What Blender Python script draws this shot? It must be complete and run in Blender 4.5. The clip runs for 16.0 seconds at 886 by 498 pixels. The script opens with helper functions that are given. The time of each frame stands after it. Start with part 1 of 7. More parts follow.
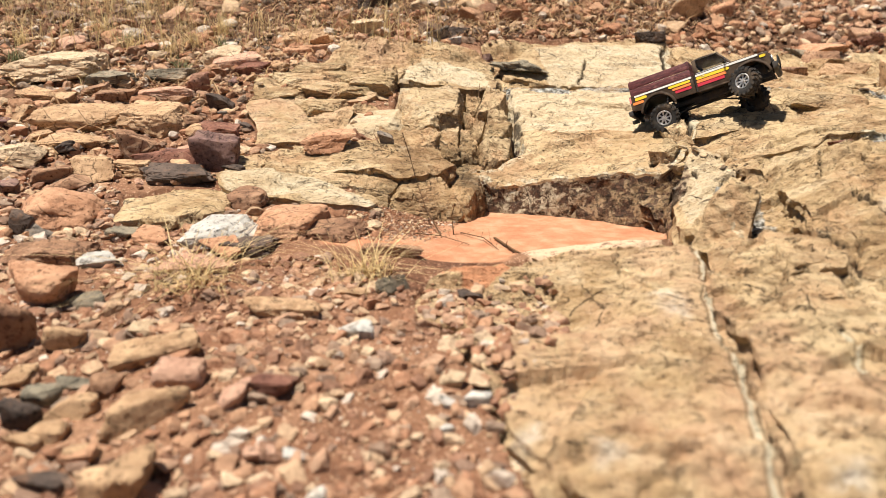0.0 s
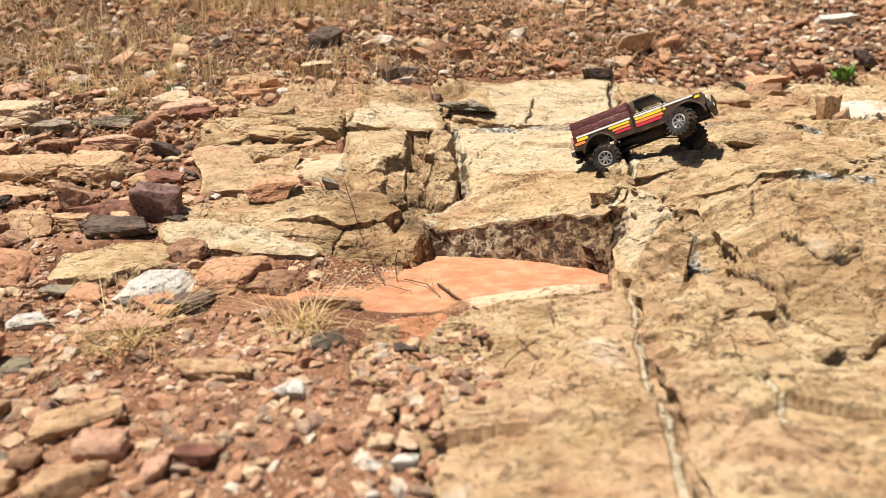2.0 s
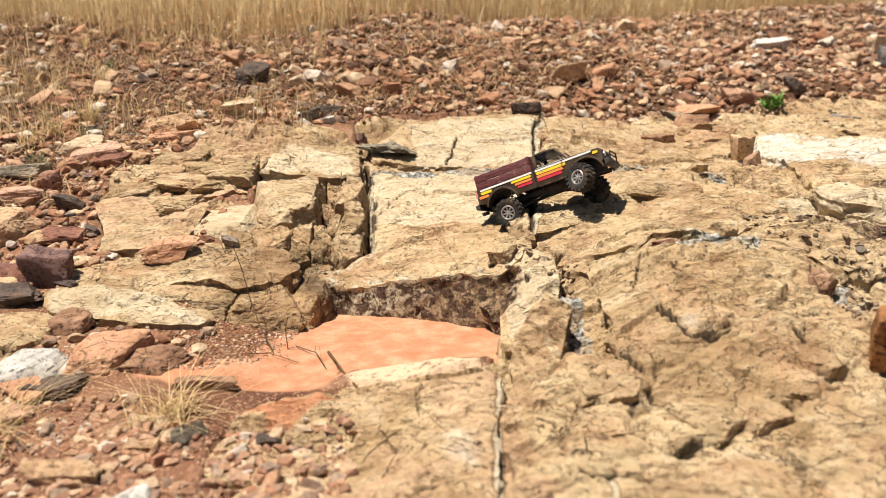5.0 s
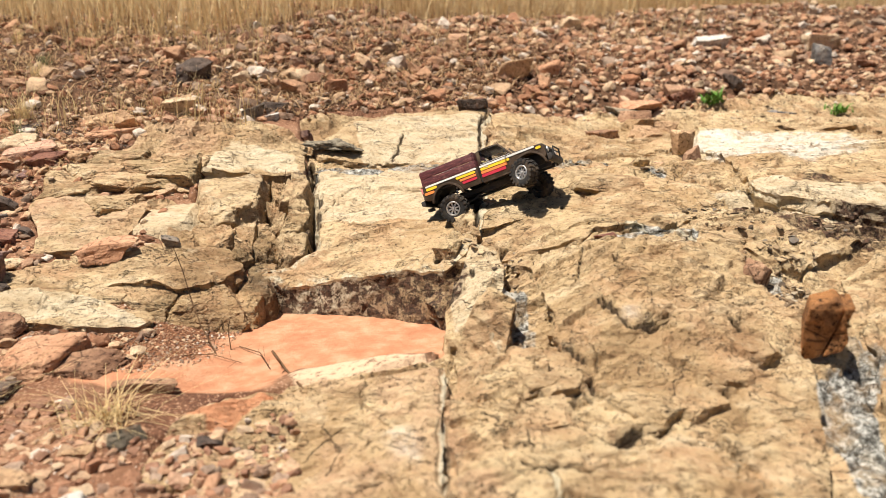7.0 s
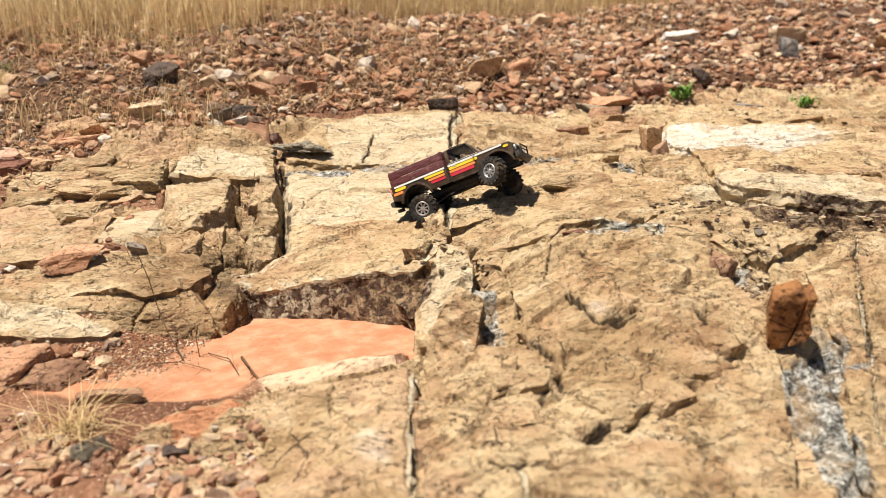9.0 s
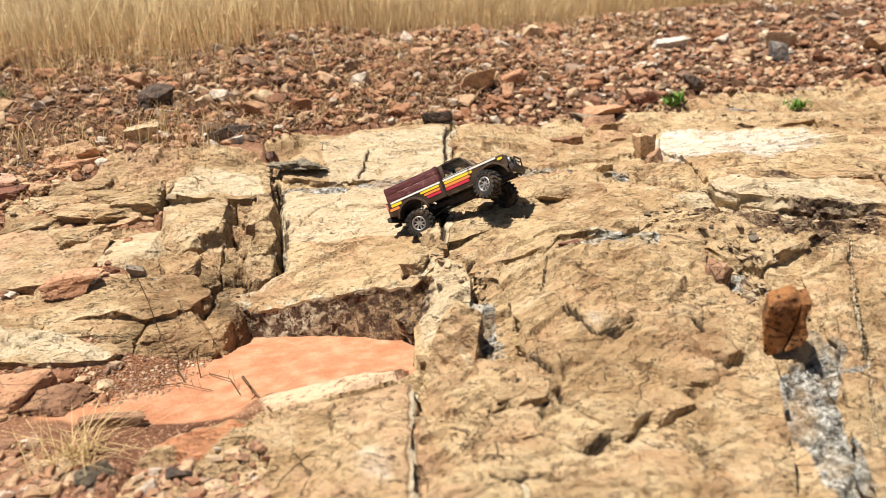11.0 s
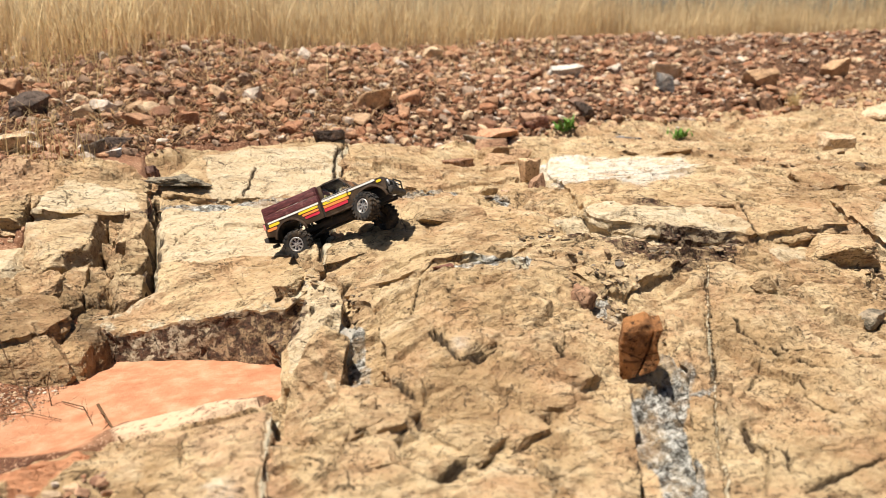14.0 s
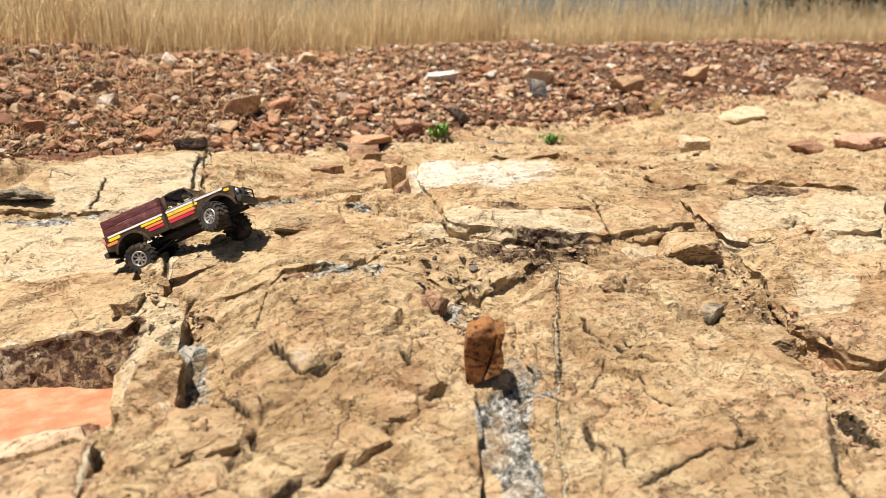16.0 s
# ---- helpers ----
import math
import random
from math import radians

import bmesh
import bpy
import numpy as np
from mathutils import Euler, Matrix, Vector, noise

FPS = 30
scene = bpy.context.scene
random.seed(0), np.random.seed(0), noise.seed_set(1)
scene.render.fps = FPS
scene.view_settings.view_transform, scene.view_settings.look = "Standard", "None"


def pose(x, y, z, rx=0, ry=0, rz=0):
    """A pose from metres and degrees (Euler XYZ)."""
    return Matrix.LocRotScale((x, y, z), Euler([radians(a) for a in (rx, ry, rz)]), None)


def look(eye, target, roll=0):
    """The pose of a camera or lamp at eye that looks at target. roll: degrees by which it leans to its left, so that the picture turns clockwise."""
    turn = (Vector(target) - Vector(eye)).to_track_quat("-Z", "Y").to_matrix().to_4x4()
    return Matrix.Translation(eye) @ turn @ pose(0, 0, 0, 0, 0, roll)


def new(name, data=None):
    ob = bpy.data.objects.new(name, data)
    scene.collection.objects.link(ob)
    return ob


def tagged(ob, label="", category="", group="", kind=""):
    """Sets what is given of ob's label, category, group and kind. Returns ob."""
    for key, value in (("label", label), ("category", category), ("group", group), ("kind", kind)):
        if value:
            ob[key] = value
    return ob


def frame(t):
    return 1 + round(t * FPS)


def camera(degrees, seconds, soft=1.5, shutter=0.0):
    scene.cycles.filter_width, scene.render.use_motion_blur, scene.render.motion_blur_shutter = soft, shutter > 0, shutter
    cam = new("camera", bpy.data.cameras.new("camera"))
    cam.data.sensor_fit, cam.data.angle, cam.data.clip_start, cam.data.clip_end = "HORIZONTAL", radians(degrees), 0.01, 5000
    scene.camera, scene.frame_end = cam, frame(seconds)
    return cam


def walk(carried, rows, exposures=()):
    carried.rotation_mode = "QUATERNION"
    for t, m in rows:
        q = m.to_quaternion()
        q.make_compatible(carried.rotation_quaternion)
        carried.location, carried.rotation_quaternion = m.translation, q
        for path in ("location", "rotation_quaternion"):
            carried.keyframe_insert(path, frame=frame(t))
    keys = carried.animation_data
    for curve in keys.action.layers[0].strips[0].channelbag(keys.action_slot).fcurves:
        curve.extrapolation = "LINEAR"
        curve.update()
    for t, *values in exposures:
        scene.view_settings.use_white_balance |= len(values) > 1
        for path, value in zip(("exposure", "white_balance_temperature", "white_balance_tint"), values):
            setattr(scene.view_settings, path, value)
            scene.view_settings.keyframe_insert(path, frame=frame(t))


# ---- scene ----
# The camera, held by hand, and its slow drift to the right.
cam = camera(61.2, 16.0, soft=0.7)
cam.data.dof.use_dof = True
cam.data.dof.focus_distance = 1.40
cam.data.dof.aperture_fstop = 4.2
PATH = [
    (0, -0.0094, 0.0030, 0.3281, -0.34, -20.80, 0.28),
    (0.5, 0.0033, 0.0036, 0.3268, -0.71, -20.58, -0.16),
    (1, 0.0101, 0.0062, 0.3405, -1.23, -20.02, -0.59),
    (1.5, 0.0230, 0.0105, 0.3499, -1.99, -19.27, -0.73),
    (2, 0.0344, 0.0131, 0.3562, -2.71, -18.71, -0.53),
    (2.5, 0.0605, 0.0321, 0.3770, -3.10, -18.36, -0.31),
    (3, 0.1045, 0.0525, 0.4025, -3.07, -18.38, -0.35),
    (5.5, 0.1713, 0.0461, 0.4428, -5.98, -18.42, -0.55),
    (6, 0.1768, 0.0472, 0.4397, -7.31, -18.42, -0.26),
    (6.5, 0.1816, 0.0482, 0.4376, -8.15, -18.51, -0.26),
    (7, 0.1809, 0.0464, 0.4397, -8.63, -18.65, -0.34),
    (7.5, 0.1834, 0.0486, 0.4363, -8.97, -18.83, -0.50),
    (8, 0.1837, 0.0510, 0.4325, -9.33, -18.95, -0.63),
    (8.5, 0.1888, 0.0501, 0.4350, -9.83, -18.94, -0.88),
    (9, 0.1987, 0.0470, 0.4393, -10.26, -18.71, -1.25),
    (11.5, 0.2020, 0.0397, 0.4483, -10.36, -17.71, -3.00),
    (12, 0.2030, 0.0386, 0.4496, -10.56, -17.55, -2.97),
    (12.5, 0.2025, 0.0394, 0.4486, -11.37, -17.46, -2.49),
    (13, 0.2120, 0.0387, 0.4489, -12.94, -17.33, -1.62),
    (13.5, 0.2386, 0.0382, 0.4514, -15.06, -17.10, -0.70),
    (14, 0.2594, 0.0344, 0.4542, -17.57, -16.79, 0.04),
    (14.5, 0.2781, 0.0275, 0.4648, -20.09, -16.47, 0.45),
    (15, 0.2959, 0.0297, 0.4585, -22.41, -16.29, 0.66),
    (15.5, 0.3209, 0.0320, 0.4490, -24.33, -16.24, 0.65),
    (16, 0.3354, 0.0307, 0.4475, -25.76, -16.20, 0.58),
]
walk(cam, [(t, pose(x, y, z, 90 + pitch, 0, yaw) @ pose(0, 0, 0, 0, 0, roll)) for t, x, y, z, yaw, pitch, roll in PATH])

# Clear midday sky and a high sun.
SUN_WAY = Vector((-0.27, -0.02, 0.96)).normalized()
world = bpy.data.worlds.new("sky")
scene.world = world
world.use_nodes = True
sky = world.node_tree.nodes.new("ShaderNodeTexSky")
sky.sky_type, sky.sun_disc = "NISHITA", False
sky.sun_elevation = math.asin(SUN_WAY.z)
sky.sun_rotation = math.atan2(SUN_WAY.x, SUN_WAY.y)
sky.air_density, sky.dust_density = 1.0, 1.5
background = world.node_tree.nodes["Background"]
background.inputs["Strength"].default_value = 0.036
world.node_tree.links.new(sky.outputs["Color"], background.inputs["Color"])
sun_data = bpy.data.lights.new("sun", "SUN")
sun_data.energy, sun_data.angle, sun_data.color = 5.0, radians(0.55), (1.0, 0.95, 0.87)
sun = new("sun", sun_data)
sun.matrix_world = look(SUN_WAY * 20, (0, 0, 0))
scene.view_settings.exposure = 0.71

# ---- materials ----
class Nodes:
    """A small builder of node materials."""

    def __init__(self, name):
        self.mat = bpy.data.materials.new(name)
        self.mat.use_nodes = True
        self.tree = self.mat.node_tree
        self.shader = self.tree.nodes["Principled BSDF"]

    def add(self, kind, **values):
        node = self.tree.nodes.new("ShaderNode" + kind)
        for key, value in values.items():
            if key in node.inputs:
                node.inputs[key].default_value = value
        return node

    def link(self, a, b):
        self.tree.links.new(a, b)

    def place(self, scale=1.0, stretch=(1, 1, 1)):
        geo = self.add("NewGeometry")
        mapping = self.add("Mapping")
        mapping.inputs["Scale"].default_value = [scale * s for s in stretch]
        self.link(geo.outputs["Position"], mapping.inputs["Vector"])
        return mapping.outputs["Vector"]

    def local(self, scale=1.0):
        tex = self.add("TexCoord")
        mapping = self.add("Mapping")
        mapping.inputs["Scale"].default_value = [scale] * 3
        self.link(tex.outputs["Object"], mapping.inputs["Vector"])
        return mapping.outputs["Vector"]

    def noise(self, vector, scale, detail=6.0, rough=0.6, warp=0.0):
        node = self.add("TexNoise")
        node.inputs["Scale"].default_value = scale
        node.inputs["Detail"].default_value = detail
        node.inputs["Roughness"].default_value = rough
        node.inputs["Distortion"].default_value = warp
        self.link(vector, node.inputs["Vector"])
        return node.outputs["Fac"]

    def ridges(self, vector, scale, detail=6.0, rough=0.6):
        node = self.add("TexNoise")
        node.noise_type = "RIDGED_MULTIFRACTAL"
        node.inputs["Scale"].default_value = scale
        node.inputs["Detail"].default_value = detail
        node.inputs["Roughness"].default_value = rough
        self.link(vector, node.inputs["Vector"])
        return node.outputs["Fac"]

    def cracks(self, vector, scale):
        node = self.add("TexVoronoi")
        node.feature = "DISTANCE_TO_EDGE"
        node.inputs["Scale"].default_value = scale
        self.link(vector, node.inputs["Vector"])
        return node.outputs["Distance"]

    def cells(self, vector, scale):
        node = self.add("TexVoronoi")
        node.inputs["Scale"].default_value = scale
        self.link(vector, node.inputs["Vector"])
        return node

    def ramp(self, value, stops, constant=False):
        node = self.add("ValToRGB")
        band = node.color_ramp
        if constant:
            band.interpolation = "CONSTANT"
        while len(band.elements) < len(stops):
            band.elements.new(0.5)
        for element, (at, colour) in zip(band.elements, stops):
            element.position = at
            element.color = (*colour, 1) if isinstance(colour, tuple) else (colour, colour, colour, 1)
        self.link(value, node.inputs["Fac"])
        return node.outputs["Color"]

    def mix(self, factor, a, b, kind="MIX"):
        node = self.add("Mix")
        node.data_type, node.blend_type = "RGBA", kind
        for socket, value in ((node.inputs[0], factor), (node.inputs[6], a), (node.inputs[7], b)):
            if isinstance(value, bpy.types.NodeSocket):
                self.link(value, socket)
            elif isinstance(value, tuple):
                socket.default_value = (*value, 1)
            else:
                socket.default_value = value
        return node.outputs[2]

    def math(self, kind, a, b=0.0):
        node = self.add("Math")
        node.operation = kind
        for socket, value in zip(node.inputs, (a, b)):
            if isinstance(value, bpy.types.NodeSocket):
                self.link(value, socket)
            else:
                socket.default_value = value
        return node.outputs[0]

    def mask(self, name):
        node = self.add("Attribute")
        node.attribute_name = name
        return node.outputs["Fac"]

    def bump(self, height, strength, distance, under=None):
        node = self.add("Bump")
        node.inputs["Strength"].default_value = strength
        node.inputs["Distance"].default_value = distance
        self.link(height, node.inputs["Height"])
        if under is not None:
            self.link(under, node.inputs["Normal"])
        return node.outputs["Normal"]

    def done(self, colour, rough=0.9, normal=None, metal=0.0, gloss=0.2):
        for name, value in (("Base Color", colour), ("Roughness", rough), ("Metallic", metal), ("Specular IOR Level", gloss)):
            socket = self.shader.inputs[name]
            if isinstance(value, bpy.types.NodeSocket):
                self.link(value, socket)
            elif isinstance(value, tuple):
                socket.default_value = (*value, 1)
            else:
                socket.default_value = value
        if normal is not None:
            self.link(normal, self.shader.inputs["Normal"])
        return self.mat


def rock_material(name, light, mid, dark, patch=0.5):
    """Weathered sandstone: warm blotches, streaks along the bedding, dark specks, hairline joints; masks add pale,
    grey, dusty and darkened parts.
    """
    n = Nodes(name)
    v = n.place(1.0)
    turned = n.add("Mapping")
    turned.inputs["Rotation"].default_value = (0, 0, radians(14))
    n.link(v, turned.inputs["Vector"])
    along = n.add("Mapping")
    along.inputs["Scale"].default_value = (0.50, 1.0, 1.25)
    n.link(turned.outputs["Vector"], along.inputs["Vector"])
    along = along.outputs["Vector"]
    blotch = n.noise(v, 4.2, 9, 0.66, 0.5)
    fine = n.noise(v, 44.0, 9, 0.70, 0.3)
    grain = n.noise(v, 420.0, 3, 0.7)
    speck = n.noise(v, 150.0, 6, 0.75)
    beds = n.noise(along, 19.0, 9, 0.68, 0.7)
    colour = n.ramp(blotch, [(0.30, dark), (0.43, mid), (patch + 0.06, light), (0.68, mid)])
    own = n.add("ObjectInfo").outputs["Random"]
    colour = n.mix(0.5, colour, n.mix(1.0, colour, n.ramp(own, [(0.0, (0.80, 0.72, 0.64)), (0.35, (1.05, 1.0, 0.92)), (0.7, (0.90, 0.85, 0.80)), (1.0, (1.16, 1.14, 1.08))]), "MULTIPLY"))
    colour = n.mix(n.ramp(n.noise(v, 8.5, 7, 0.7, 0.3), [(0.47, 0.0), (0.62, 0.72)]), colour, n.mix(fine, (0.36, 0.18, 0.082), (0.57, 0.36, 0.20)))
    colour = n.mix(n.ramp(n.noise(v, 2.6, 6, 0.66, 0.4), [(0.52, 0.0), (0.66, 0.5)]), colour, n.mix(fine, (0.30, 0.20, 0.10), (0.50, 0.37, 0.20)))
    colour = n.mix(n.ramp(beds, [(0.34, 0.72), (0.47, 0.0)]), colour, (0.225, 0.125, 0.058))
    colour = n.mix(n.ramp(beds, [(0.54, 0.0), (0.68, 0.68)]), colour, (0.68, 0.53, 0.34))
    colour = n.mix(n.ramp(fine, [(0.35, 0.75), (0.46, 0.0)]), colour, dark)
    colour = n.mix(n.ramp(fine, [(0.53, 0.0), (0.70, 0.55)]), colour, light)
    colour = n.mix(n.ramp(speck, [(0.355, 0.9), (0.425, 0.0)]), colour, (0.085, 0.052, 0.030))
    edge = n.noise(v, 24.0, 8, 0.7)
    soft = lambda name: n.ramp(n.math("ADD", n.mask(name), n.math("MULTIPLY", n.math("SUBTRACT", edge, 0.5), 1.0)), [(0.42, 0.0), (0.58, 1.0)])
    pale_tone = n.mix(n.ramp(beds, [(0.38, 0.0), (0.62, 1.0)]), n.mix(fine, (0.50, 0.36, 0.20), (0.60, 0.47, 0.30)), n.mix(fine, (0.60, 0.48, 0.315), (0.72, 0.615, 0.44)))
    colour = n.mix(n.math("MULTIPLY", soft("pale"), n.ramp(speck, [(0.40, 0.45), (0.50, 0.85)])), colour, pale_tone)
    colour = n.mix(n.math("MULTIPLY", n.mask("white"), n.ramp(edge, [(0.38, 0.1), (0.56, 0.85)])), colour, n.mix(fine, (0.58, 0.51, 0.40), (0.80, 0.76, 0.67)))
    colour = n.mix(n.math("MULTIPLY", soft("grey"), n.ramp(n.noise(v, 15.0, 6, 0.65, 0.3), [(0.40, 0.35), (0.54, 0.92)])), colour, n.ramp(n.noise(v, 92.0, 6, 0.75, 0.3), [(0.40, (0.030, 0.030, 0.028)), (0.48, (0.16, 0.16, 0.145)), (0.54, (0.38, 0.37, 0.33)), (0.64, (0.70, 0.67, 0.60))]))
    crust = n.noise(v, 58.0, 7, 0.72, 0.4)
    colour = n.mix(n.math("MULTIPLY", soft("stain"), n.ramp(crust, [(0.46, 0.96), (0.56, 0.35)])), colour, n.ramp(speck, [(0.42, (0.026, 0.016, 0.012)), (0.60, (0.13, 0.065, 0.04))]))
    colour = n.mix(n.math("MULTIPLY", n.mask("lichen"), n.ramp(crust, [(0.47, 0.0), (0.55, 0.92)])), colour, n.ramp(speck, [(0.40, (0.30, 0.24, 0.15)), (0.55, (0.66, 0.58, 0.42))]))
    colour = n.mix(n.math("MULTIPLY", soft("dust"), 0.9), colour, n.mix(fine, (0.44, 0.17, 0.08), (0.60, 0.29, 0.15)))
    rosy = n.math("MULTIPLY", n.mask("rosy"), n.ramp(n.noise(v, 8.0, 7, 0.7, 0.3), [(0.40, 0.0), (0.62, 0.62)]))
    colour = n.mix(rosy, colour, n.mix(fine, (0.48, 0.25, 0.135), (0.66, 0.45, 0.29)))
    vein = n.mask("vein")
    colour = n.mix(n.ramp(vein, [(0.08, 0.0), (0.28, 0.85), (0.45, 0.0)]), colour, (0.10, 0.072, 0.04))
    colour = n.mix(n.ramp(n.math("ADD", vein, n.math("MULTIPLY", n.math("SUBTRACT", speck, 0.5), 0.8)), [(0.46, 0.0), (0.66, 0.8)]), colour, n.mix(fine, (0.44, 0.38, 0.25), (0.70, 0.63, 0.47)))
    # hairline joints, straight and broken, and thin seams along the bedding
    bent = n.add("VectorMath")
    squeezed = n.add("Mapping")
    squeezed.inputs["Scale"].default_value = (1.25, 0.8, 1.2)
    n.link(turned.outputs["Vector"], squeezed.inputs["Vector"])
    n.link(squeezed.outputs["Vector"], bent.inputs[0])
    swirl = n.add("TexNoise", Scale=34.0, Detail=5.0)
    n.link(v, swirl.inputs["Vector"])
    pull = n.add("VectorMath")
    pull.operation = "SCALE"
    pull.inputs["Scale"].default_value = 0.030
    n.link(swirl.outputs["Color"], pull.inputs[0])
    n.link(pull.outputs[0], bent.inputs[1])
    joints = n.ramp(n.cracks(bent.outputs[0], 7.5), [(0.0, 0.9), (0.005, 0.7), (0.010, 0.0)])
    joints = n.math("MULTIPLY", joints, n.ramp(n.noise(v, 7.0, 4, 0.6), [(0.57, 0.0), (0.62, 1.0)]))
    seam_noise = n.noise(along, 30.0, 6, 0.62, 0.4)
    seams = n.math("MULTIPLY", n.ramp(seam_noise, [(0.452, 0.0), (0.466, 0.9), (0.480, 0.0)]), n.ramp(n.noise(v, 10.0, 4, 0.6), [(0.48, 0.0), (0.56, 1.0)]))
    more = n.math("MULTIPLY", n.ramp(seam_noise, [(0.553, 0.0), (0.566, 0.8), (0.576, 0.0)]), n.ramp(n.noise(v, 13.0, 4, 0.6), [(0.52, 0.0), (0.58, 1.0)]))
    lines = n.math("MAXIMUM", joints, n.math("MAXIMUM", seams, more))
    lines = n.math("MAXIMUM", lines, n.ramp(n.mask("crack"), [(0.35, 0.0), (0.8, 0.95)]))
    colour = n.mix(n.math("MULTIPLY", lines, 0.9), colour, (0.045, 0.028, 0.017))
    chips = n.cells(n.place(1.0, (0.6, 1.3, 1.3)), 80.0)
    flakes = n.ramp(seam_noise, [(0.40, 0.0), (0.466, 0.30), (0.474, 0.52), (0.56, 0.66), (0.57, 0.90), (0.66, 1.0)])
    normal = n.bump(grain, 0.6, 0.0022)
    normal = n.bump(n.ridges(v, 46.0, 7, 0.62), 0.6, 0.0045, normal)
    normal = n.bump(chips.outputs["Color"], 0.7, 0.0032, normal)
    normal = n.bump(fine, 0.85, 0.012, normal)
    normal = n.bump(flakes, 0.8, 0.006, normal)
    normal = n.bump(n.math("SUBTRACT", 1.0, lines), 0.8, 0.004, normal)
    return n.done(colour, n.ramp(fine, [(0.3, 0.95), (0.7, 0.75)]), normal)


def soil_material():
    """Red-brown earth with fine grit, powdery orange sand where the mask 'sand' says so, brown humus where 'humus' does."""
    n = Nodes("red soil")
    v = n.place(1.0)
    large, fine = n.noise(v, 6.0, 8, 0.65), n.noise(v, 90.0, 6, 0.7)
    colour = n.ramp(large, [(0.3, (0.105, 0.047, 0.028)), (0.5, (0.20, 0.097, 0.054)), (0.7, (0.34, 0.195, 0.115))])
    grit = n.cells(v, 210.0)
    grit_tone = n.ramp(n.noise(v, 300.0, 2), [(0.35, (0.13, 0.058, 0.035)), (0.5, (0.33, 0.165, 0.092)), (0.66, (0.58, 0.40, 0.27))])
    colour = n.mix(n.ramp(grit.outputs["Distance"], [(0.25, 0.85), (0.5, 0.0)]), colour, grit_tone)
    edge = n.noise(v, 18.0, 7, 0.65)
    near = lambda name, wide=0.6: n.ramp(n.math("ADD", n.mask(name), n.math("MULTIPLY", n.math("SUBTRACT", edge, 0.5), wide)), [(0.38, 0.0), (0.62, 1.0)])
    sand = n.ramp(n.noise(v, 30.0, 7, 0.6), [(0.3, (0.40, 0.165, 0.085)), (0.5, (0.47, 0.222, 0.12)), (0.74, (0.55, 0.33, 0.20))])
    colour = n.mix(near("sand"), colour, sand)
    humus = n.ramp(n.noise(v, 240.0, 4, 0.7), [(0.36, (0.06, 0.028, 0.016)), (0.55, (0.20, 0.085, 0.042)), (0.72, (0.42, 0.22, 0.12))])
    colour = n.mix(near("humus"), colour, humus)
    straw = n.ramp(n.noise(v, 45.0, 6, 0.7), [(0.3, (0.20, 0.13, 0.06)), (0.7, (0.46, 0.33, 0.16))])
    colour = n.mix(near("straw"), colour, straw)
    colour = n.mix(near("pale", 0.4), colour, n.mix(fine, (0.52, 0.33, 0.20), (0.62, 0.46, 0.31)))
    bank = n.ramp(n.noise(v, 60.0, 6, 0.7), [(0.38, (0.04, 0.022, 0.013)), (0.56, (0.12, 0.062, 0.034)), (0.75, (0.33, 0.19, 0.11))])
    colour = n.mix(near("bank"), colour, bank)
    pink = n.ramp(fine, [(0.3, (0.42, 0.23, 0.15)), (0.7, (0.62, 0.44, 0.33))])
    colour = n.mix(near("pink"), colour, pink)
    colour = n.mix(n.math("MULTIPLY", n.ramp(fine, [(0.36, 0.7), (0.47, 0.0)]), n.ramp(n.mask("sand"), [(0.2, 1.0), (0.6, 0.15)])), colour, (0.07, 0.032, 0.02))
    normal = n.bump(n.noise(v, 500.0, 3), 0.5, 0.0015)
    normal = n.bump(fine, 0.8, 0.005, normal)
    return n.done(colour, 0.95, normal, gloss=0.1)


STONE_TONES = {
    "tan": ((0.55, 0.355, 0.20), (0.33, 0.19, 0.10)),
    "cream": ((0.64, 0.48, 0.31), (0.42, 0.28, 0.165)),
    "white": ((0.62, 0.58, 0.51), (0.36, 0.32, 0.275)),
    "pink": ((0.58, 0.345, 0.235), (0.40, 0.215, 0.14)),
    "orange": ((0.54, 0.29, 0.165), (0.38, 0.18, 0.095)),
    "red": ((0.27, 0.12, 0.08), (0.14, 0.06, 0.042)),
    "brown": ((0.36, 0.20, 0.115), (0.17, 0.085, 0.05)),
    "purple": ((0.25, 0.145, 0.12), (0.13, 0.075, 0.065)),
    "rust": ((0.37, 0.165, 0.06), (0.09, 0.04, 0.018)),
    "dark": ((0.12, 0.085, 0.065), (0.05, 0.038, 0.032)),
    "grey": ((0.24, 0.20, 0.16), (0.10, 0.085, 0.07)),
    "blue": ((0.22, 0.20, 0.18), (0.09, 0.085, 0.08)),
    "green": ((0.28, 0.235, 0.165), (0.13, 0.11, 0.08)),
    "slate": ((0.40, 0.385, 0.33), (0.12, 0.12, 0.105)),
}


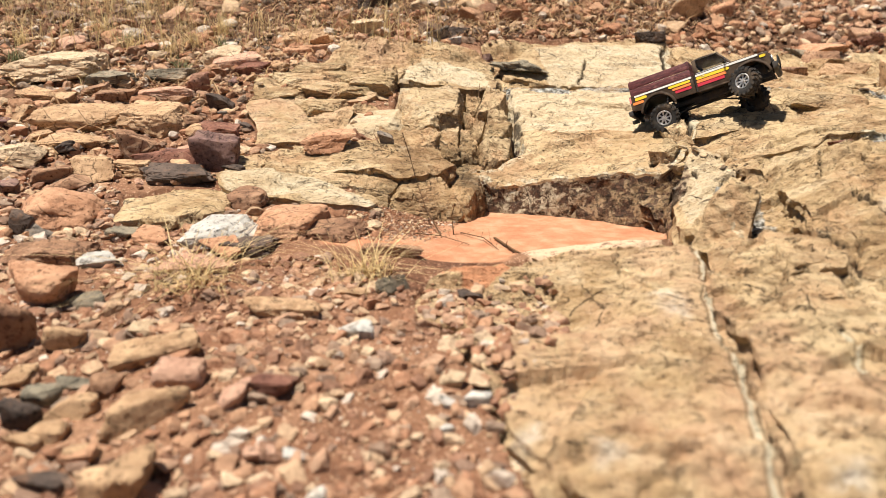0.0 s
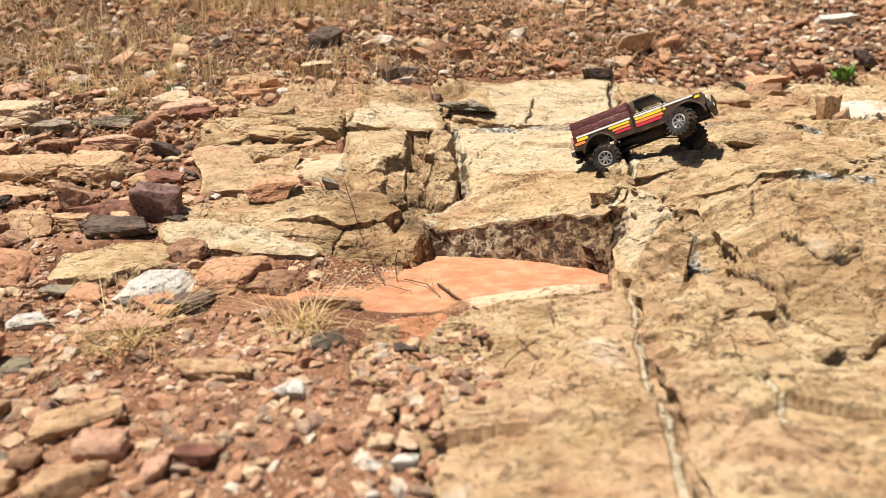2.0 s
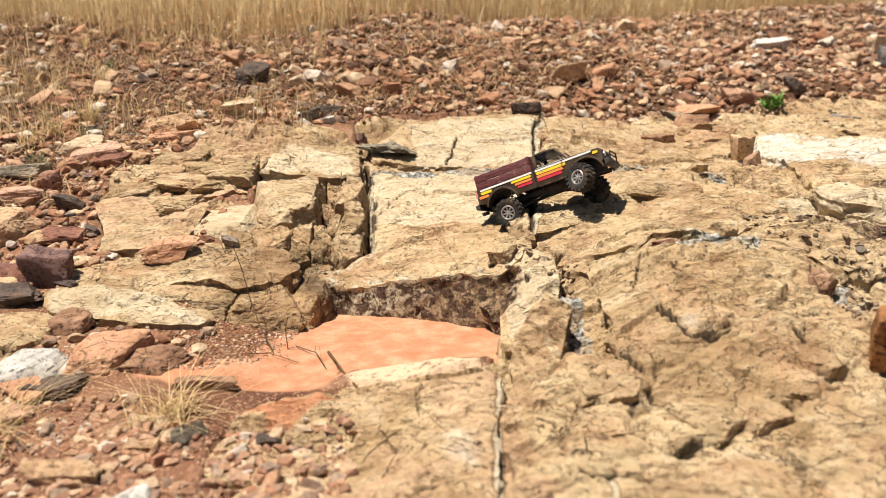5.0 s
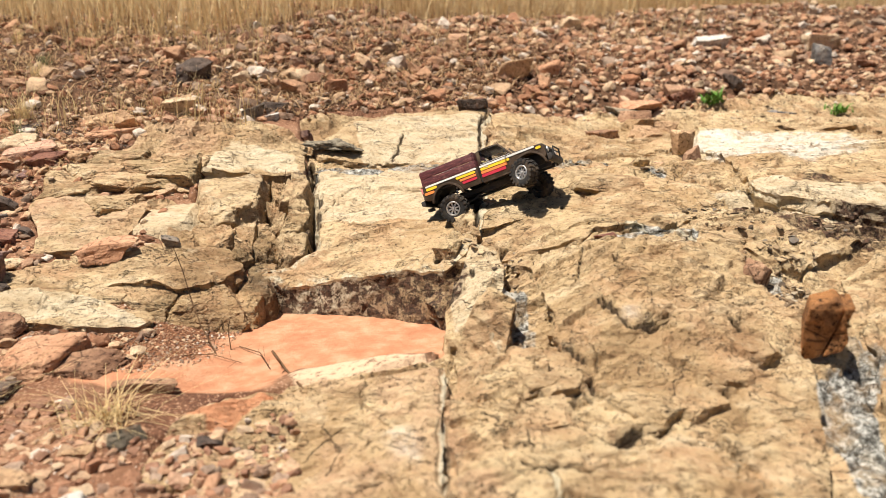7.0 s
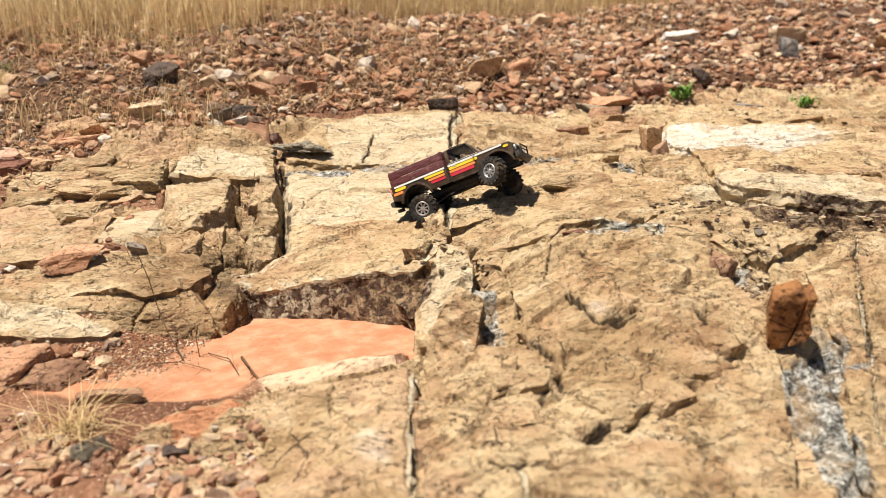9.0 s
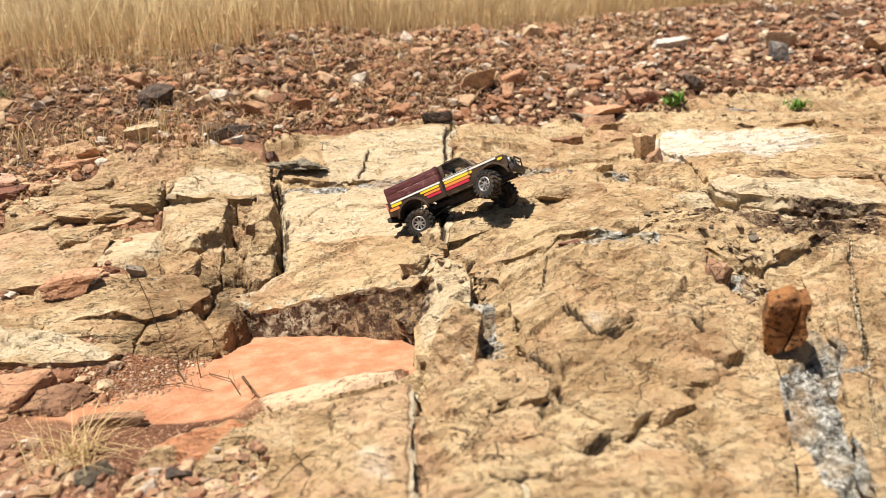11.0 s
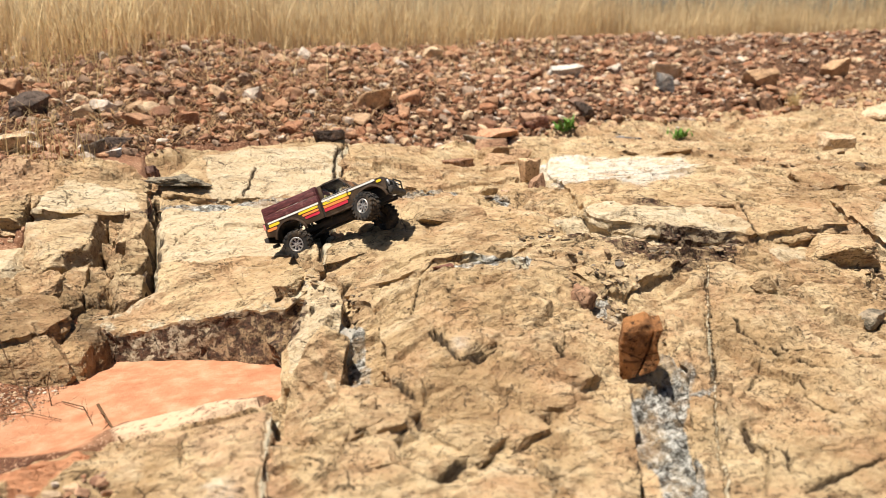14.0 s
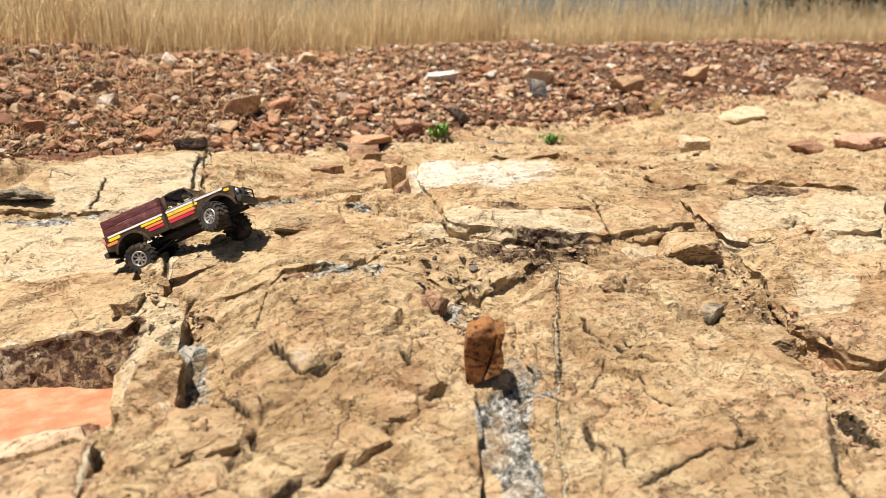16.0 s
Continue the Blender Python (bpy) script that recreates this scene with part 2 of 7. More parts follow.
def stone_material(tone):
    """Weathered stone: mottled skin, dark pits, dusty pale crust, flaking relief."""
    light, dark = STONE_TONES[tone]
    n = Nodes(tone + " stone")
    v = n.place(1.0)
    blotch, fine = n.noise(v, 26.0, 8, 0.7, 0.6), n.noise(v, 120.0, 7, 0.75)
    colour = n.ramp(blotch, [(0.34, dark), (0.58, light)])
    pale = tuple(min(0.85, 0.81 * c + 0.4 * d) if tone not in ("rust", "dark") else 1.6 * c for c, d in zip(light, (0.64, 0.45, 0.29)))
    colour = n.mix(n.ramp(n.noise(v, 14.0, 7, 0.7, 0.3), [(0.50, 0.0), (0.66, 0.7)]), colour, pale)
    colour = n.mix(n.ramp(fine, [(0.38, 0.95), (0.46, 0.0)]), colour, tuple(0.35 * c for c in dark))
    colour = n.mix(n.ramp(fine, [(0.55, 0.0), (0.75, 0.6)]), colour, pale)
    colour = n.mix(n.ramp(n.noise(v, 55.0, 6, 0.7), [(0.56, 0.0), (0.70, 0.5)]), colour, (0.30, 0.15, 0.075))
    lines = n.math("MULTIPLY", n.ramp(n.cracks(n.place(1.0, (0.8, 1.2, 1.7)), 21.0), [(0.0, 0.9), (0.03, 0.0)]), n.ramp(n.noise(v, 17.0, 4, 0.6), [(0.5, 0.0), (0.58, 1.0)]))
    colour = n.mix(lines, colour, tuple(0.3 * c for c in dark))
    normal = n.bump(n.noise(v, 600.0, 3), 0.5, 0.0010)
    normal = n.bump(n.ridges(v, 70.0, 6, 0.65), 0.5, 0.0030, normal)
    normal = n.bump(fine, 0.8, 0.0045, normal)
    normal = n.bump(blotch, 0.7, 0.010, normal)
    return n.done(colour, 0.88, normal)


def mixed_stone_material(name, by_island, dusty=0.22, earth=(0.36, 0.21, 0.125)):
    """Many small stones, each of one of the tones found on the bank."""
    n = Nodes(name)
    if by_island:
        pick = n.add("NewGeometry").outputs["Random Per Island"]
    else:
        pick = n.add("ObjectInfo").outputs["Random"]
    tones = [(0.0, (0.345, 0.152, 0.078)), (0.16, (0.43, 0.235, 0.13)), (0.34, (0.56, 0.385, 0.23)), (0.46, (0.20, 0.088, 0.052)), (0.58, (0.66, 0.50, 0.32)),
             (0.68, (0.50, 0.30, 0.185)), (0.79, (0.30, 0.235, 0.175)), (0.85, (0.70, 0.62, 0.51)), (0.91, (0.20, 0.13, 0.095)), (0.965, (0.22, 0.155, 0.11))]
    colour = n.ramp(pick, tones, constant=True)
    colour = n.mix(dusty, colour, earth)
    v = n.place(1.0)
    blotch, fine = n.noise(v, 40.0, 6, 0.65), n.noise(v, 180.0, 5, 0.7)
    colour = n.mix(1.0, colour, n.ramp(blotch, [(0.3, 0.55), (0.7, 1.25)]), "MULTIPLY")
    colour = n.mix(n.ramp(fine, [(0.3, 0.6), (0.5, 0.0)]), colour, (0.17, 0.085, 0.05))
    colour = n.mix(n.ramp(fine, [(0.56, 0.0), (0.75, 0.45)]), colour, (0.62, 0.48, 0.33))
    normal = n.bump(fine, 0.8, 0.004)
    normal = n.bump(blotch, 0.6, 0.008, normal)
    return n.done(colour, 0.9, normal)


ROCK = rock_material("ochre sandstone", (0.60, 0.45, 0.265), (0.45, 0.305, 0.16), (0.25, 0.15, 0.075))
DARK_ROCK = rock_material("brown weathered sandstone", (0.50, 0.36, 0.20), (0.32, 0.215, 0.11), (0.13, 0.085, 0.045))
SOIL = soil_material()
STONE = {tone: stone_material(tone) for tone in STONE_TONES}
MIXED = mixed_stone_material("bank stones", False, 0.14, (0.36, 0.19, 0.10))
GRAVEL = mixed_stone_material("bank gravel", True, 0.28, (0.42, 0.235, 0.135))
NEAR_GRAVEL = mixed_stone_material("near gravel", True, 0.34, (0.46, 0.27, 0.17))

def chip_material():
    n = Nodes("rock flakes")
    colour = n.ramp(n.add("NewGeometry").outputs["Random Per Island"], [(0.0, (0.06, 0.045, 0.032)), (0.35, (0.18, 0.12, 0.07)), (0.6, (0.36, 0.25, 0.14)), (0.85, (0.50, 0.38, 0.23)), (1.0, (0.14, 0.12, 0.10))])
    v = n.place(1.0)
    return n.done(n.mix(n.ramp(n.noise(v, 160.0, 5, 0.7), [(0.35, 0.6), (0.55, 0.0)]), colour, (0.12, 0.075, 0.045)), 0.9, n.bump(n.noise(v, 300.0, 4), 0.5, 0.002))


CHIP = chip_material()

# ---- helpers for meshes ----
def link_mesh(name, verts, faces, material, smooth=True, sharp=0):
    mesh = bpy.data.meshes.new(name)
    mesh.from_pydata(verts, [], faces)
    mesh.materials.append(material)
    if smooth:
        mesh.polygons.foreach_set("use_smooth", [True] * len(mesh.polygons))
        if sharp:
            mesh.set_sharp_from_angle(angle=radians(sharp))
    return new(name, mesh)


def part(name, bm, material, parent=None, label="", sharp=40):
    """Links a bmesh as one mesh object under its thing; edges sharper than the angle stay crisp."""
    bm.normal_update()
    for face in bm.faces:
        face.smooth = True
    for edge in bm.edges:
        edge.smooth = not (len(edge.link_faces) == 2 and edge.calc_face_angle(0) > radians(sharp))
    mesh = bpy.data.meshes.new(name)
    bm.to_mesh(mesh)
    bm.free()
    mesh.materials.append(material)
    ob = new(name, mesh)
    if parent is not None:
        ob.parent = parent
    return tagged(ob, label)


def hashed(ix, iy, seed):
    h = (ix.astype(np.int64) * 374761393 + iy.astype(np.int64) * 668265263 + seed * 144269504) & 0xFFFFFFFF
    h = ((h ^ (h >> 13)) * 1274126177) & 0xFFFFFFFF
    h = ((h ^ (h >> 16)) * 2246822519) & 0xFFFFFFFF
    return ((h ^ (h >> 15)) & 0xFFFFF) / 1048575.0


def smooth_noise(x, y, seed):
    ix, iy = np.floor(x), np.floor(y)
    fx, fy = x - ix, y - iy
    fx, fy = fx * fx * (3 - 2 * fx), fy * fy * (3 - 2 * fy)
    a, b = hashed(ix, iy, seed), hashed(ix + 1, iy, seed)
    c, d = hashed(ix, iy + 1, seed), hashed(ix + 1, iy + 1, seed)
    return (a + (b - a) * fx) * (1 - fy) + (c + (d - c) * fx) * fy - 0.5


def fractal(x, y, size, octaves, seed, rough=0.5):
    total, weight = 0.0, 1.0
    for n in range(octaves):
        total = total + weight * smooth_noise(x / size + 7.3 * n, y / size - 3.1 * n, seed + n)
        size, weight = size / 2.03, weight * rough
    return total


def facets(x, y, size, seed, tilt, step):
    """Broken faces: the plane is split into cells, each with its own slope and level. Also how near the next cell is."""
    ix, iy = np.floor(x / size), np.floor(y / size)
    best, second = np.full(x.shape, 9.0), np.full(x.shape, 9.0)
    level = np.zeros(x.shape)
    for a in (-1, 0, 1):
        for b in (-1, 0, 1):
            cx, cy = ix + a, iy + b
            px, py = cx + hashed(cx, cy, seed), cy + hashed(cx, cy, seed + 1)
            dx, dy = x / size - px, y / size - py
            d = np.sqrt(dx * dx + dy * dy)
            z = step * (hashed(cx, cy, seed + 2) - 0.5) + tilt * size * (dx * (hashed(cx, cy, seed + 3) - 0.5) + dy * (hashed(cx, cy, seed + 4) - 0.5))
            nearer = d < best
            second = np.where(nearer, best, np.minimum(second, d))
            level = np.where(nearer, z, level)
            best = np.where(nearer, d, best)
    return level, (second - best) * size


def outside(x, y, corners):
    """Signed distance to a polygon: below zero inside."""
    far, inside = np.full(x.shape, 1e9), np.zeros(x.shape, bool)
    for (ax, ay), (bx, by) in zip(corners, corners[1:] + corners[:1]):
        ex, ey = bx - ax, by - ay
        t = np.clip(((x - ax) * ex + (y - ay) * ey) / (ex * ex + ey * ey + 1e-12), 0, 1)
        far = np.minimum(far, (x - ax - t * ex) ** 2 + (y - ay - t * ey) ** 2)
        crosses = (ay > y) != (by > y)
        inside ^= crosses & (x < ax + (y - ay) * ex / (ey if abs(ey) > 1e-9 else 1e-9))
    far = np.sqrt(far)
    return np.where(inside, -far, far)


def from_line(x, y, corners):
    far = np.full(x.shape, 1e9)
    for (ax, ay), (bx, by) in zip(corners, corners[1:]):
        ex, ey = bx - ax, by - ay
        t = np.clip(((x - ax) * ex + (y - ay) * ey) / (ex * ex + ey * ey + 1e-12), 0, 1)
        far = np.minimum(far, (x - ax - t * ex) ** 2 + (y - ay - t * ey) ** 2)
    return np.sqrt(far)


def ramp01(v, low, high):
    t = np.clip((v - low) / (high - low), 0, 1)
    return t * t * (3 - 2 * t)


# ---- the lie of the land: coarse relief, from the near rock up to the bank of rubble ----
RELIEF_X = np.array([-1.3, -0.8, -0.4, -0.15, 0.1, 0.35, 0.6, 1, 1.5, 2.2, 3.3])
RELIEF_Y = np.array([0.25, 0.65, 0.9, 1.1, 1.25, 1.5, 1.85, 2.4, 3.4])
RELIEF = np.array([
    [-0.084, -0.072, -0.065, -0.063, -0.054, -0.060, -0.062, -0.061, -0.054, -0.037, -0.038],
    [-0.058, -0.054, -0.054, -0.027, -0.026, -0.005, -0.029, -0.012, -0.025, 0.007, -0.004],
    [-0.038, -0.045, -0.036, -0.028, -0.035, 0.009, 0.054, 0.034, -0.001, 0.036, 0.013],
    [-0.016, -0.029, -0.029, -0.028, -0.052, -0.031, 0.084, 0.080, 0.050, 0.052, 0.026],
    [0.007, -0.015, -0.010, -0.014, -0.044, 0.014, 0.080, 0.105, 0.079, 0.061, 0.033],
    [0.046, 0.029, 0.023, 0.030, 0.009, 0.042, 0.081, 0.121, 0.116, 0.062, 0.046],
    [0.104, 0.086, 0.089, 0.101, 0.080, 0.054, 0.065, 0.046, 0.066, 0.060, 0.060],
    [0.201, 0.193, 0.199, 0.200, 0.192, 0.168, 0.135, 0.041, 0.043, 0.021, 0.095],
    [0.394, 0.385, 0.394, 0.412, 0.422, 0.409, 0.370, 0.355, 0.266, 0.198, 0.255],
])


def relief(x, y):
    cx, cy = np.clip(x, RELIEF_X[0], RELIEF_X[-1]), np.clip(y, RELIEF_Y[0], RELIEF_Y[-1])
    i = np.clip(np.searchsorted(RELIEF_X, cx) - 1, 0, len(RELIEF_X) - 2)
    j = np.clip(np.searchsorted(RELIEF_Y, cy) - 1, 0, len(RELIEF_Y) - 2)
    fx = (cx - RELIEF_X[i]) / (RELIEF_X[i + 1] - RELIEF_X[i])
    fy = (cy - RELIEF_Y[j]) / (RELIEF_Y[j + 1] - RELIEF_Y[j])
    z = (RELIEF[j, i] * (1 - fx) + RELIEF[j, i + 1] * fx) * (1 - fy) + (RELIEF[j + 1, i] * (1 - fx) + RELIEF[j + 1, i + 1] * fx) * fy
    rise = ramp01(y, 3.35, 4.4)
    return z * (1 - rise) + 0.375 * rise


PIT = [(-0.212, 1.146), (-0.122, 1.260), (-0.040, 1.348), (0.071, 1.384), (0.155, 1.372), (0.279, 1.315), (0.363, 1.270), (0.393, 1.202), (0.344, 0.961), (0.312, 0.971), (0.250, 0.997), (0.122, 1.010), (0.064, 0.954), (0.028, 0.945), (-0.095, 0.941), (-0.166, 0.991)]
CLEFT = [(-0.085, 1.42), (0.02, 1.385), (0.135, 1.385), (0.140, 1.83), (0.10, 1.74), (-0.10, 1.74), (-0.11, 1.52)]
PIT_LIP = [(0.100, 0.980), (0.146, 1.014), (0.210, 1.013), (0.314, 0.957), (0.310, 0.916), (0.250, 0.917), (0.191, 0.912), (0.118, 0.922)]
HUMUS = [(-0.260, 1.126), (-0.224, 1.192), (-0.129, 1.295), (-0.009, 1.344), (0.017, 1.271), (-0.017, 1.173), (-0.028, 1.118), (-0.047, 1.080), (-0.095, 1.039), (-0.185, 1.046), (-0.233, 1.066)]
PINK_GRAVEL = [(1.403, 0.992), (1.309, 0.860), (1.271, 0.768), (1.277, 0.711), (1.164, 0.586), (1.183, 0.530), (1.291, 0.606), (1.314, 0.701), (1.356, 0.786), (1.373, 0.883)]


def soil_level(x, y):
    """Height of the loose ground between the slabs."""
    z = relief(x, y) - 0.012
    pit = outside(x, y, PIT)
    sink = ramp01(-pit, -0.012, 0.035)
    z = z * (1 - sink) + sink * np.minimum(z, -0.058 - 0.085 * (y - 0.9) + 0.045 * ramp01(0.06 - x, 0.0, 0.25) + 0.006 * fractal(x, y, 0.2, 2, 5))
    loose = ramp01(pit, -0.02, 0.03)
    z = z - 0.075 * ramp01(-outside(x, y, CLEFT), -0.01, 0.02)
    return z + (0.010 * loose + 0.002) * fractal(x, y, 0.09, 5, 11, 0.55) + 0.06 * ramp01(y, 2.0, 2.6) * fractal(x, y, 0.5, 5, 21, 0.5) * ramp01(8.0 - y, 0, 3)


# ---- rock slabs: corners on the plan, height over the relief, lean ----
SLABS = []


def slab(label, corners, lift, deep=0.06, rough=1.0, lean=(0, 0), block=0.11, ragged=1.0):
    SLABS.append((label, corners, 0.4 * lift, deep, rough, lean, block, ragged))


TAN = "ochre sandstone slab with fine cracks, bare and sunlit"
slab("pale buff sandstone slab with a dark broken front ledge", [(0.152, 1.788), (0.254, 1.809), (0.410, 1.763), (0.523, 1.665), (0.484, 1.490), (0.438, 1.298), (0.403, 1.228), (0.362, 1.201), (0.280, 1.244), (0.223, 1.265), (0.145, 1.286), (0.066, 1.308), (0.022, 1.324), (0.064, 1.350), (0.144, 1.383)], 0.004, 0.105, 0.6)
slab("cracked ochre rock block with a sheer dark side", [(0.129, 1.838), (0.068, 1.885), (-0.066, 1.894), (-0.112, 1.800), (-0.102, 1.728), (-0.048, 1.716), (0.050, 1.704), (0.127, 1.712)], 0.03, 0.10, 0.7)
slab(TAN, [(-0.377, 1.495), (-0.425, 1.613), (-0.438, 1.846), (-0.264, 1.626), (-0.152, 1.624), (-0.117, 1.612), (-0.182, 1.556), (-0.201, 1.459), (-0.271, 1.403), (-0.349, 1.413)], 0.006, 0.05, 0.8)
slab("flaking layered rock outcrop with dark seams", [(-0.388, 1.847), (-0.286, 1.921), (-0.239, 2.131), (-0.064, 2.145), (0.091, 1.980), (0.127, 1.915), (0.125, 1.859), (0.066, 1.895), (-0.068, 1.903), (-0.118, 1.800), (-0.110, 1.652), (-0.208, 1.628)], 0.010, 0.06, 1.3, (0, 0), 0.07)
slab("pale buff sandstone paving split by one crack", [(0.131, 1.915), (0.192, 2.020), (0.273, 2.148), (0.471, 2.205), (0.652, 2.270), (0.612, 2.049), (0.545, 1.770), (0.449, 1.840), (0.256, 1.859), (0.143, 1.870)], 0.004, 0.05, 0.5)
slab(TAN, [(0.672, 2.283), (1.090, 2.492), (1.160, 2.411), (1.247, 2.252), (1.145, 2.000), (0.882, 1.628), (0.830, 1.815), (0.582, 1.867)], 0.004, 0.05, 1.0)
slab(TAN, [(0.545, 1.703), (0.633, 1.629), (0.761, 1.587), (0.850, 1.441), (0.867, 1.307), (0.853, 1.197), (0.712, 1.135), (0.627, 1.162), (0.538, 1.148), (0.465, 1.192), (0.419, 1.274), (0.442, 1.308), (0.486, 1.466)], 0.006, 0.05, 0.9)
slab("low ochre ledge with layered weathered front", [(-0.392, 1.365), (-0.308, 1.396), (-0.180, 1.399), (-0.112, 1.419), (-0.021, 1.413), (0.011, 1.363), (0.030, 1.300), (-0.02, 1.262), (-0.085, 1.250), (-0.165, 1.262), (-0.253, 1.275), (-0.366, 1.289)], 0.004, 0.07, 1.1)
slab("pale flat sandstone sheet at the ledge's foot", [(-0.400, 1.275), (-0.315, 1.275), (-0.246, 1.252), (-0.173, 1.235), (-0.100, 1.195), (-0.106, 1.158), (-0.150, 1.130), (-0.238, 1.160), (-0.314, 1.165), (-0.372, 1.200)], -0.004, 0.04, 0.6)
slab("upright ochre rock knob beside the sand hollow", [(0.324, 0.991), (0.343, 1.093), (0.363, 1.150), (0.409, 1.209), (0.445, 1.188), (0.447, 1.133), (0.409, 0.990), (0.394, 0.901), (0.355, 0.922)], 0.030, 0.1, 1.2, (0.05, 0.1), 0.06)
slab("broad ochre sandstone slab crossed by dark cracks", [(0.447, 1.198), (0.534, 1.136), (0.612, 1.118), (0.711, 1.090), (0.779, 1.041), (0.788, 0.973), (0.779, 0.881), (0.748, 0.789), (0.723, 0.732), (0.691, 0.663), (0.650, 0.585), (0.526, 0.382), (0.255, 0.418), (0.283, 0.628), (0.306, 0.784), (0.322, 0.924), (0.394, 0.894), (0.453, 0.873), (0.462, 0.973), (0.472, 1.102), (0.458, 1.155)], 0.012, 0.06, 1.1)
slab("sloping sandstone slab dusted with red sand", [(0.312, 0.927), (0.251, 0.933), (0.184, 0.934), (0.116, 0.962), (0.088, 0.946), (0.031, 0.934), (-0.016, 0.881), (-0.042, 0.825), (-0.040, 0.759), (0.011, 0.671), (0.089, 0.444), (0.253, 0.419), (0.276, 0.629), (0.299, 0.787)], 0.004, 0.05, 0.9)
slab("ochre sandstone slab with branching dark cracks", [(0.846, 0.865), (0.908, 0.980), (1.049, 1.049), (1.110, 1.019), (1.128, 0.964), (1.314, 0.986), (1.314, 0.917), (1.254, 0.809), (1.241, 0.702), (1.169, 0.598), (1.112, 0.530), (1.036, 0.458), (0.829, 0.283), (0.601, 0.381), (0.728, 0.598), (0.790, 0.714), (0.840, 0.789)], 0.012, 0.06, 1.0)
slab("ochre sandstone slab with a worn lip", [(1.462, 1.065), (1.671, 1.067), (1.853, 1.007), (1.597, 0.748), (1.373, 0.663), (1.340, 0.722), (1.347, 0.790), (1.375, 0.873), (1.439, 0.964)], 0.012, 0.06, 0.9)
slab("sunlit buff rock shelf with a bleached white patch", [(1.298, 2.216), (1.533, 2.191), (1.641, 1.894), (1.612, 1.546), (1.524, 1.320), (1.489, 1.174), (1.377, 1.169), (1.207, 1.150), (1.067, 1.190), (0.942, 1.250), (0.987, 1.495)], 0.016, 0.06, 0.7)
slab("buff rock shelf split by a diagonal seam", [(1.559, 1.339), (1.743, 1.401), (2.009, 1.352), (2.183, 1.241), (1.877, 1.025), (1.704, 1.081), (1.477, 1.081), (1.492, 1.160)], 0.014, 0.06, 0.7)
slab("weathered ochre rock apron below the rubble bank", [(1.305, 2.476), (1.550, 2.481), (2.009, 2.426), (2.303, 2.130), (2.441, 1.751), (2.529, 1.480), (2.237, 1.278), (1.857, 1.437), (1.582, 1.385), (1.659, 1.651), (1.714, 2.062), (1.374, 2.293)], 0.008, 0.06, 1.1)
slab("low cracked rock with dark lichen streaks", [(0.789, 1.243), (0.893, 1.234), (1.001, 1.146), (1.148, 1.112), (1.118, 1.064), (1.054, 1.072), (0.917, 1.018), (0.858, 1.001), (0.826, 1.025), (0.801, 1.066), (0.780, 1.100), (0.733, 1.123)], 0.004, 0.05, 1.6, (0, 0), 0.07)
slab("pale half-buried slab among stones", [(-0.510, 1.075), (-0.529, 1.182), (-0.464, 1.224), (-0.364, 1.205), (-0.328, 1.162), (-0.342, 1.118), (-0.391, 1.077), (-0.437, 1.042)], 0.002, 0.05, 0.7)

# the rock that shows between and below the slabs
slab("rough weathered bedrock in the joints between slabs", [(0.02, 0.86), (0.03, 0.66), (0.06, 0.47), (0.03, 0.24), (1.4, 0.23), (2.7, 0.27), (3.6, 0.40), (4.1, 0.75), (3.95, 1.5), (4.25, 2.2), (4.1, 2.88), (3.3, 2.85), (2.4, 2.8), (1.7, 2.72), (1.25, 2.5), (0.62, 2.36), (0.10, 2.12), (0.12, 1.85), (0.12, 1.42), (0.14, 1.30), (0.33, 1.24), (0.37, 1.06), (0.31, 0.96), (0.13, 0.93)], -0.045, 0.03, 1.2)

slab("rounded rock hump below the toy truck", [(0.395, 1.378), (0.438, 1.376), (0.503, 1.393), (0.553, 1.368), (0.578, 1.360), (0.572, 1.303), (0.514, 1.303), (0.450, 1.303), (0.396, 1.320)], 0.020, 0.05, 0.7)

